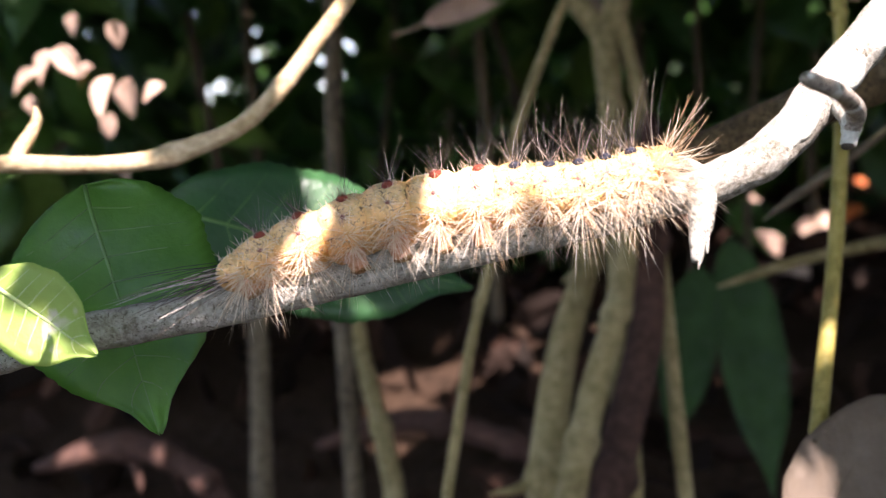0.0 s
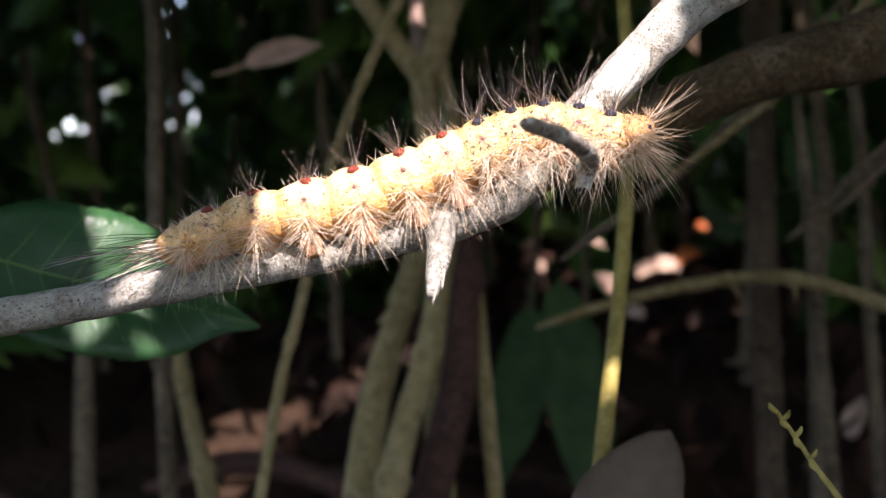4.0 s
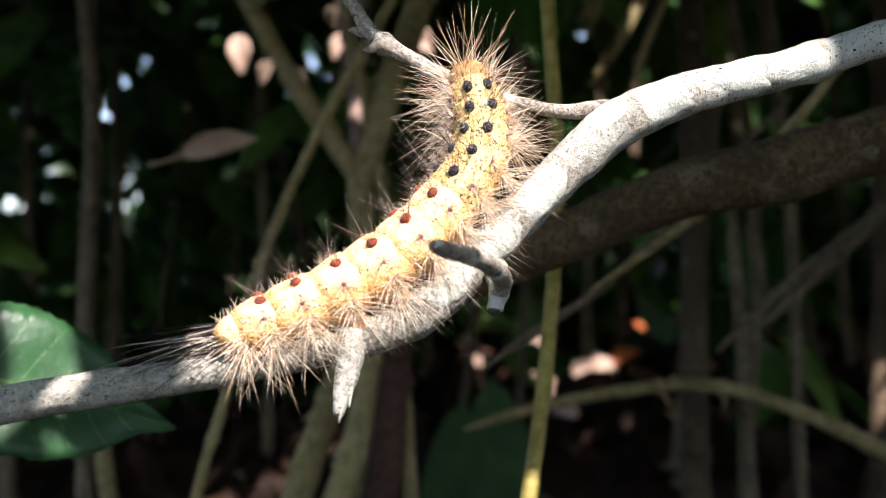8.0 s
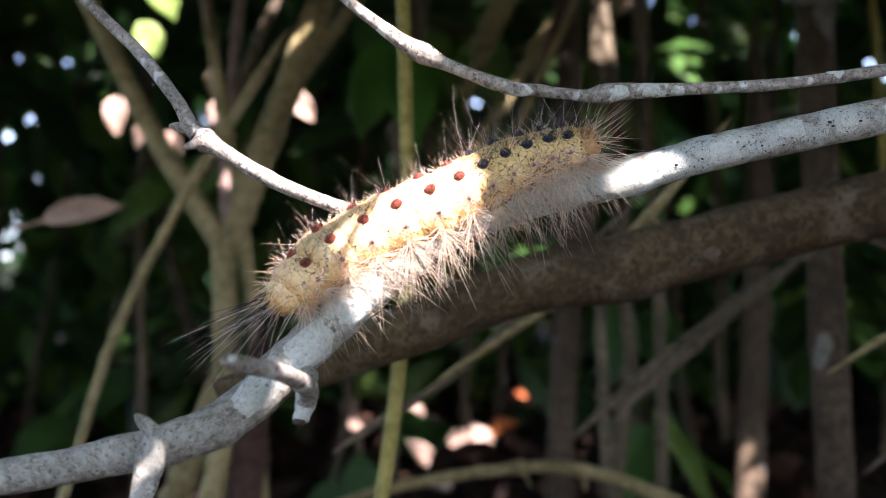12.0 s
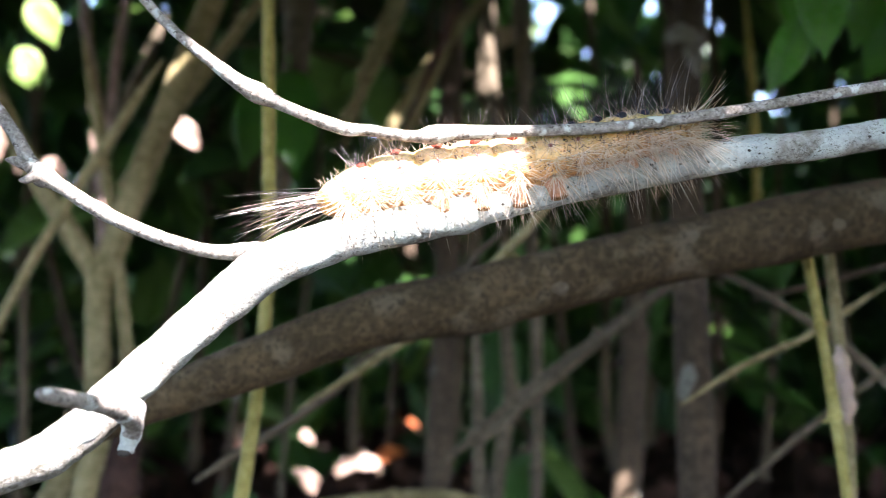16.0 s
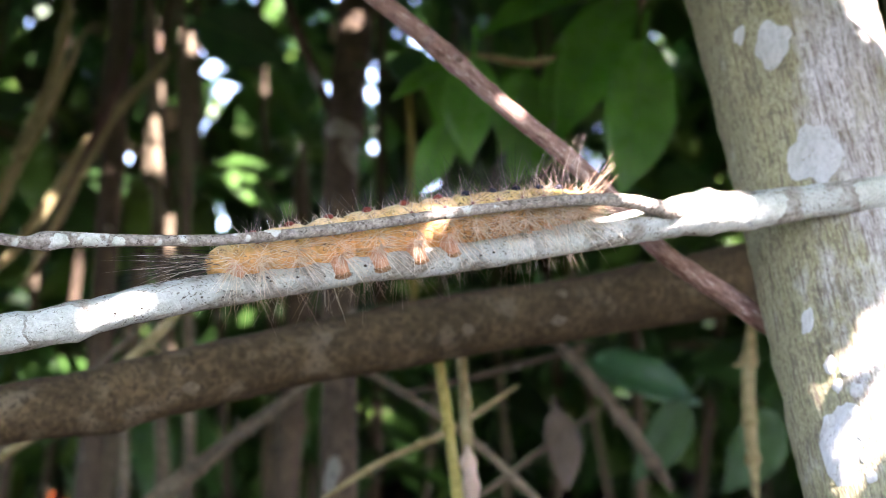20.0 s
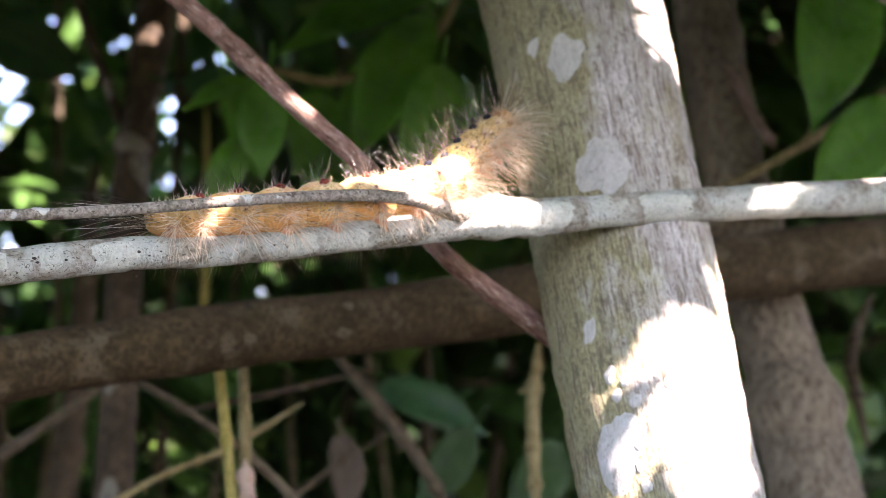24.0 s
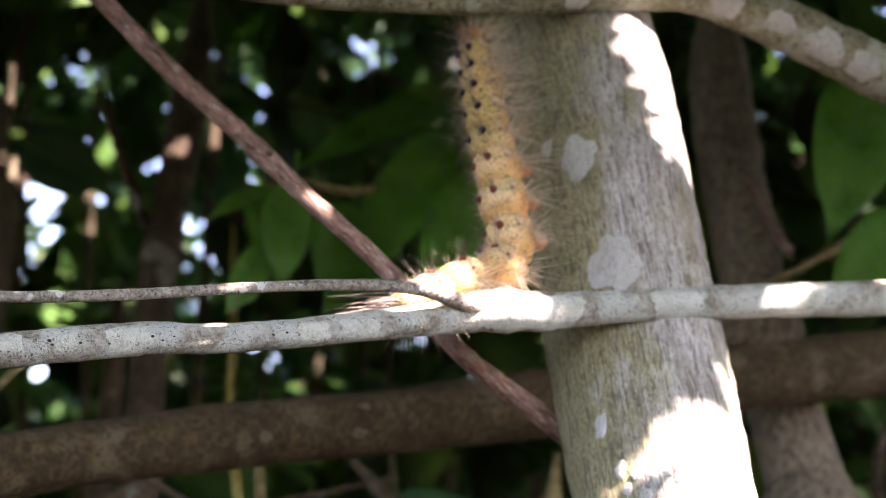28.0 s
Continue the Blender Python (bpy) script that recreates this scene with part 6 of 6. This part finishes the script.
    if n in (0, 3, 4, 5, 6):
        for s in (-1, 1):
            bm = tube([(0, s * size * 0.45, -size * 0.55, 0.14), (0.0, s * size * 0.52, -size * 0.9, 0.115), (0.01, s * size * 0.54, -size * 1.15, 0.10), (0.02, s * size * 0.54, -size * 1.26, 0.105)], 4, 14, 0.1, 3.0)
            leg = part("proleg", bm, FOOT, seg)
            part("foot", ball(bmesh.new(), (0.02, s * size * 0.54, -size * 1.28), (0.115, 0.1, 0.045), 6, 12), HEAD_SKIN, leg, "dark clasping foot")
    if n in (9, 10, 11):
        for s in (-1, 1):
            bm = tube([(0.03, s * size * 0.4, -size * 0.7, 0.06), (0.07, s * size * 0.5, -size * 1.05, 0.045), (0.12, s * size * 0.35, -size * 1.25, 0.02)], 3, 8, 0.05)
            part("leg", bm, FOOT, seg)
    if n in (0, 12):
        bm = bmesh.new()
        for _ in range(70 if n == 0 else 46):
            d = -1 if n == 0 else 1
            hair(bm, (d * 0.1, r.uniform(-0.15, 0.15), r.uniform(-0.1, 0.15)), (d * 1.0, r.uniform(-0.6, 0.6) * (1 if n == 0 else 2.2), r.uniform(-0.15, 0.35) if n == 0 else r.uniform(-0.9, 1.6)), r.uniform(0.5, 1.6) if n == 0 else r.uniform(0.25, 0.8), 0.005, (0, 0, -0.08 if n == 0 else 0.1))
        part("end_tuft", bm, DARK_HAIR if n == 0 else MIXED_HAIR, seg)
    if n > 6:
        bm = bmesh.new()
        for _ in range(8):
            s = r.choice((-1, 1))
            hair(bm, (r.uniform(-0.1, 0.12), s * size * r.uniform(0.2, 0.6), size * 0.8), (r.uniform(-0.5, 0.4) + 0.12 * (n - 8), s * r.uniform(-0.1, 0.7), 1.0), r.uniform(0.35, 0.95), 0.0026, (r.uniform(-0.05, 0.3), 0, 0))
        tagged(part("plume", bm, DARK_HAIR, seg), "long dark and pale bristles", kind="stuff")
    if n == 12:
        for s in (-1, 1):
            part("eye_patch", ball(bmesh.new(), (0.15, s * 0.12, 0.06), (0.05, 0.05, 0.06), 6, 10), BLUE_WART, seg, "dark patch on the face")
    SEGMENTS.append(seg)


for n in range(13):
    build_segment(n)

ALONG = (0.01, 0.065, 0.16, 0.265, 0.37, 0.475, 0.57, 0.65, 0.725, 0.795, 0.86, 0.92, 0.975)
CRAWL = {i: [] for i in range(13)}


def crawl(t, points, back):
    """The body at t seconds: a line in cm from tail to head; back: the way its back looks."""
    fine = [Vector(q) for q in spline(points, 12)]
    far = [0.0]
    for a, b in zip(fine, fine[1:]):
        far.append(far[-1] + (b - a).length)
    place = lambda d: Vector([np.interp(d, far, [q[k] for q in fine]) for k in range(3)])
    for i in range(13):
        d = far[-1] * ALONG[i]
        here = place(d)
        ahead = (place(min(d + 0.25, far[-1])) - place(max(d - 0.25, 0.0))).normalized()
        up = Vector(back)
        up = (up - ahead * up.dot(ahead)).normalized()
        turn = Matrix((ahead, up.cross(ahead), up)).transposed().to_4x4()
        CRAWL[i].append((t, Matrix.Translation(here * CM) @ turn))


def motions():
    crawl(0, [(-4.67, -0.93, 0.11), (-3.85, -0.70, 0.38), (-2.87, -0.46, 0.60), (-1.91, -0.28, 0.67), (-0.95, -0.14, 0.68), (-0.12, 0.07, 0.88)], (0, 0.03, 1.00))
    crawl(1, [(-3.85, -0.70, 0.37), (-3.07, -0.49, 0.60), (-2.10, -0.27, 0.77), (-1.14, -0.13, 0.77), (-0.20, -0.00, 0.73), (0.68, 0.20, 0.91)], (0, 0.03, 1.00))
    crawl(2, [(-3.21, -0.57, 0.44), (-2.32, -0.32, 0.73), (-1.37, -0.18, 0.74), (-0.42, -0.03, 0.76), (0.40, 0.19, 0.99), (1.18, 0.48, 1.40)], (0, -0.00, 1.00))
    crawl(2.5, [(-3.03, -0.51, 0.53), (-2.27, -0.31, 0.74), (-1.32, -0.14, 0.82), (-0.39, 0.08, 1.01), (0.55, 0.27, 1.12), (1.43, 0.44, 1.23)], (0, -0.00, 1.00))
    crawl(4.5, [(-2.47, -0.39, 0.63), (-1.56, -0.17, 0.83), (-0.53, 0.04, 0.96), (0.57, 0.34, 1.29), (1.56, 0.65, 1.68), (2.53, 0.78, 1.66)], (0, -0.00, 1.00))
    crawl(5, [(-2.37, -0.36, 0.67), (-1.51, -0.15, 0.86), (-0.55, 0.05, 0.99), (0.34, 0.30, 1.28), (1.19, 0.65, 1.82), (1.93, 0.95, 2.29)], (0, -0.00, 1.00))
    crawl(6, [(-1.59, -0.26, 0.62), (-0.83, -0.05, 0.86), (0.05, 0.18, 1.09), (0.82, 0.44, 1.45), (1.49, 0.75, 1.96), (2.10, 1.05, 2.47)], (0, -0.05, 1.00))
    crawl(6.5, [(-1.09, -0.15, 0.69), (-0.48, 0.04, 0.95), (0.22, 0.28, 1.26), (0.82, 0.57, 1.77), (1.48, 0.88, 2.29), (2.17, 1.23, 2.88)], (0, -0.09, 1.00))
    crawl(7, [(-1.01, -0.08, 0.83), (-0.33, 0.10, 1.04), (0.37, 0.31, 1.30), (0.97, 0.59, 1.76), (1.32, 0.92, 2.44), (1.51, 1.26, 3.21)], (0, -0.14, 0.99))
    crawl(7.5, [(-1.06, -0.08, 0.87), (-0.35, 0.12, 1.10), (0.42, 0.39, 1.46), (1.07, 0.70, 1.98), (1.50, 1.08, 2.77), (1.68, 1.46, 3.63)], (0, -0.17, 0.98))
    crawl(8, [(-0.97, -0.12, 0.74), (-0.33, 0.08, 0.98), (0.43, 0.34, 1.33), (1.08, 0.65, 1.86), (1.56, 1.02, 2.60), (1.42, 1.38, 3.54)], (0, -0.24, 0.97))
    crawl(8.5, [(-0.93, -0.13, 0.70), (-0.31, 0.07, 0.94), (0.44, 0.32, 1.30), (1.14, 0.64, 1.82), (1.73, 1.03, 2.55), (2.35, 1.51, 3.51)], (0, -0.17, 0.98))
    crawl(9, [(-0.83, -0.08, 0.78), (-0.15, 0.13, 1.04), (0.65, 0.44, 1.52), (1.29, 0.78, 2.11), (2.06, 1.12, 2.64), (3.05, 1.42, 3.02)], (0, -0.21, 0.98))
    crawl(9.5, [(-0.18, 0.11, 1.01), (0.39, 0.34, 1.36), (0.96, 0.62, 1.83), (1.48, 0.92, 2.38), (2.15, 1.23, 2.88), (2.96, 1.50, 3.26)], (0, -0.24, 0.97))
    crawl(10, [(0.49, 0.33, 1.30), (0.88, 0.61, 1.84), (1.35, 0.83, 2.21), (1.89, 1.09, 2.65), (2.56, 1.40, 3.16), (3.39, 1.70, 3.58)], (0, -0.28, 0.96))
    crawl(10.5, [(0.60, 0.37, 1.37), (0.98, 0.65, 1.90), (1.50, 0.91, 2.34), (2.09, 1.17, 2.77), (2.89, 1.46, 3.17), (3.89, 1.70, 3.41)], (0, -0.42, 0.91))
    crawl(11, [(1.11, 0.64, 1.84), (1.48, 0.90, 2.33), (2.08, 1.12, 2.64), (2.75, 1.32, 2.89), (3.57, 1.60, 3.28), (4.40, 1.80, 3.47)], (0, -0.57, 0.82))
    crawl(11.5, [(1.11, 0.64, 1.83), (1.56, 0.91, 2.32), (2.15, 1.12, 2.63), (2.89, 1.33, 2.87), (3.69, 1.64, 3.32), (4.58, 1.83, 3.48)], (0, -0.57, 0.82))
    crawl(12, [(1.50, 0.85, 2.19), (1.96, 1.09, 2.62), (2.56, 1.31, 2.93), (3.23, 1.54, 3.24), (3.98, 1.81, 3.63), (4.75, 2.02, 3.86)], (0, -0.57, 0.82))
    crawl(12.5, [(1.78, 0.96, 2.36), (2.31, 1.19, 2.74), (2.91, 1.44, 3.12), (3.60, 1.68, 3.45), (4.36, 1.93, 3.79), (5.21, 2.11, 3.93)], (0, -0.59, 0.81))
    crawl(13, [(1.90, 0.92, 2.22), (2.30, 1.19, 2.73), (2.83, 1.48, 3.25), (3.59, 1.75, 3.65), (4.43, 1.98, 3.88), (5.35, 2.12, 3.91)], (0, -0.62, 0.79))
    crawl(13.5, [(1.92, 1.03, 2.49), (2.39, 1.28, 2.93), (3.06, 1.54, 3.33), (3.81, 1.79, 3.66), (4.65, 2.02, 3.89), (5.51, 2.18, 3.99)], (0, -0.50, 0.87))
    crawl(15.5, [(3.25, 1.67, 3.44), (3.86, 1.88, 3.71), (4.52, 2.05, 3.89), (5.39, 2.25, 4.08), (6.27, 2.46, 4.26), (7.25, 2.70, 4.49)], (0, -0.10, 0.99))
    crawl(16, [(3.84, 1.92, 3.69), (4.49, 2.10, 3.90), (5.29, 2.27, 4.01), (6.10, 2.43, 4.12), (7.07, 2.68, 4.38), (8.06, 2.91, 4.57)], (0, -0.00, 1.00))
    crawl(16.5, [(4.17, 2.08, 3.83), (4.83, 2.27, 4.04), (5.63, 2.46, 4.22), (6.45, 2.64, 4.37), (7.37, 2.87, 4.60), (8.37, 3.09, 4.76)], (0, 0.09, 1.00))
    crawl(17, [(4.83, 2.25, 3.86), (5.61, 2.47, 4.12), (6.48, 2.72, 4.42), (7.38, 2.93, 4.59), (8.31, 3.14, 4.76), (9.39, 3.33, 4.83)], (0, 0.14, 0.99))
    crawl(17.5, [(5.50, 2.44, 4.08), (6.17, 2.60, 4.24), (6.93, 2.82, 4.48), (7.78, 3.03, 4.70), (8.72, 3.23, 4.84), (9.77, 3.45, 5.00)], (0, 0.17, 0.98))
    crawl(18, [(5.49, 2.43, 4.06), (6.22, 2.62, 4.26), (7.06, 2.84, 4.50), (7.92, 3.07, 4.74), (8.88, 3.29, 4.93), (9.86, 3.46, 5.00)], (0, 0.17, 0.98))
    crawl(18.5, [(5.91, 2.49, 4.07), (6.65, 2.69, 4.28), (7.49, 2.91, 4.51), (8.43, 3.15, 4.74), (9.40, 3.38, 4.95), (10.47, 3.58, 5.05)], (0, 0.17, 0.98))
    crawl(19, [(6.57, 2.67, 4.25), (7.33, 2.85, 4.42), (8.19, 3.06, 4.62), (9.09, 3.30, 4.88), (10.09, 3.55, 5.11), (11.12, 3.73, 5.18)], (0, 0.17, 0.98))
    crawl(19.5, [(6.99, 2.76, 4.33), (7.76, 2.93, 4.47), (8.63, 3.15, 4.69), (9.54, 3.39, 4.92), (10.49, 3.61, 5.12), (11.54, 3.82, 5.25)], (0, 0.17, 0.98))
    crawl(20, [(7.05, 2.75, 4.29), (7.89, 2.95, 4.47), (8.77, 3.16, 4.66), (9.76, 3.41, 4.89), (10.80, 3.65, 5.10), (11.88, 3.88, 5.27)], (0, 0.17, 0.98))
    crawl(20.5, [(7.15, 2.78, 4.31), (8.00, 2.98, 4.49), (8.95, 3.20, 4.69), (9.95, 3.45, 4.93), (10.99, 3.70, 5.15), (12.08, 3.94, 5.34)], (0, 0.17, 0.98))
    crawl(21, [(7.48, 2.86, 4.40), (8.30, 3.06, 4.59), (9.20, 3.28, 4.79), (10.22, 3.54, 5.04), (11.21, 3.77, 5.26), (12.28, 4.01, 5.45)], (0, 0.17, 0.98))
    crawl(21.5, [(8.11, 3.00, 4.51), (8.92, 3.21, 4.71), (9.84, 3.43, 4.93), (10.82, 3.69, 5.19), (11.84, 3.94, 5.43), (12.98, 4.16, 5.55)], (0, 0.17, 0.98))
    crawl(22, [(8.40, 3.07, 4.56), (9.22, 3.27, 4.76), (10.16, 3.52, 5.02), (11.15, 3.78, 5.29), (12.19, 4.03, 5.53), (13.36, 4.26, 5.65)], (0, 0.17, 0.98))
    crawl(22.5, [(8.90, 3.20, 4.68), (9.80, 3.41, 4.86), (10.74, 3.63, 5.06), (11.74, 3.90, 5.34), (12.80, 4.18, 5.64), (14.00, 4.44, 5.84)], (0, 0.17, 0.98))
    crawl(24.5, [(9.32, 3.35, 4.81), (10.20, 3.53, 4.93), (11.13, 3.74, 5.11), (12.20, 4.03, 5.42), (13.28, 4.40, 5.93), (14.17, 5.03, 7.14)], (-0.9, -0.2, 0.5))
    crawl(25, [(9.95, 3.49, 4.88), (10.79, 3.68, 5.04), (11.69, 3.95, 5.38), (12.64, 4.26, 5.78), (13.67, 4.64, 6.34), (14.05, 5.13, 7.41)], (-0.9, -0.2, 0.5))
    crawl(25.5, [(10.02, 3.54, 4.90), (10.96, 3.79, 5.17), (11.95, 4.05, 5.45), (12.93, 4.35, 5.82), (13.61, 4.82, 6.72), (13.87, 5.38, 8.00)], (-0.9, -0.2, 0.5))
    crawl(26, [(10.66, 3.73, 5.03), (11.72, 4.03, 5.36), (12.77, 4.34, 5.75), (13.59, 4.73, 6.40), (13.90, 5.18, 7.39), (14.01, 5.70, 8.62)], (-0.9, -0.2, 0.5))
    crawl(26.5, [(10.79, 3.81, 5.10), (11.95, 4.13, 5.45), (13.02, 4.45, 5.85), (13.78, 4.87, 6.59), (13.94, 5.38, 7.78), (14.02, 5.95, 9.14)], (-0.9, -0.2, 0.5))
    crawl(27, [(11.74, 4.03, 5.21), (12.70, 4.31, 5.54), (13.62, 4.61, 5.93), (14.06, 5.04, 6.83), (14.04, 5.56, 8.12), (14.06, 6.13, 9.51)], (-0.9, -0.2, 0.5))
    crawl(27.5, [(11.98, 4.11, 5.22), (12.95, 4.40, 5.56), (13.81, 4.72, 6.04), (14.17, 5.18, 7.04), (14.11, 5.75, 8.45), (14.04, 6.36, 9.96)], (-0.9, -0.2, 0.5))
    crawl(28, [(12.35, 4.22, 5.27), (13.25, 4.53, 5.69), (14.03, 4.84, 6.16), (14.08, 5.28, 7.22), (13.99, 5.89, 8.75), (13.93, 6.51, 10.28)], (-0.9, -0.2, 0.5))
    walk(front, [(0, pose(0.0000, 0.0000, 0.0000, 0, 0, 0)), (0.5, pose(-0.0060, -0.0007, 0.0025, 0, -3, 0)), (1, pose(0.0032, 0.0004, -0.0002, 0, 0, 0)), (1.5, pose(0.0004, 0.0002, 0.0057, 0, -8, 0)), (2, pose(0.0004, 0.0014, 0.0166, 0, -20, 0)), (2.5, pose(0.0039, 0.0005, 0.0111, 0, -17, 0)), (4.5, pose(-0.0015, 0.0019, 0.0164, 0, -17, 0)), (28, pose(-0.0037, 0.0016, 0.0166, 0, -17, 0))])
    for i in range(13):
        walk(SEGMENTS[i], CRAWL[i])
    # the free end of the branch springs up a little at the start
    walk(branch, [(t, pose(0.004, 0.003, 0.007, 0, dip, 0) @ pose(-0.004, -0.003, -0.007)) for t, dip in ((0, -2.1), (0.5, -1.2), (1, 0), (28, 0))])
    # Slides the unseen twigs along the branch to time where shade falls.
    for twig, away, rows in ((SHADE_A, 17, ((0, -5.0), (1, -5.4), (2, -6.8), (2.5, -6.8), (4.5, -3.4), (5, -3.2), (5.5, -2.0), (6, -1.0), (6.5, -0.8), (7, -4.6), (8, -3.8), (8.6, -5.0), (9, -7.5), (9.5, -6.2), (10, -6.0), (10.5, -3.0), (11, 0.0), (11.5, 0.1), (12, 0.4), (12.6, -1.5), (13, -3.2), (28, -3.2))),
                             (SHADE_B, 21, ((0, 8.2), (2.5, 8.0), (4.5, 4.5), (5, 4.3), (5.5, 4.0), (6, 3.6), (6.5, 3.8), (7, 3.5), (7.5, 4.6), (8, 8.0), (9, 8.6), (9.5, 3.4), (10, 3.0), (10.5, 4.4), (11, 5.7), (11.5, 5.7), (12, 5.9), (12.6, 7.4), (13, 4.1), (13.5, 4.1), (15.5, 7.4), (16, 8.4), (17, 7.9), (17.5, 7.2), (18.5, 6.3), (28, 6.3)))):
        walk(twig, [(t, pose(*((on_branch(x) + SUN_FROM * away + Vector((0, 0, 0.3))) * CM))) for t, x in rows])


motions()
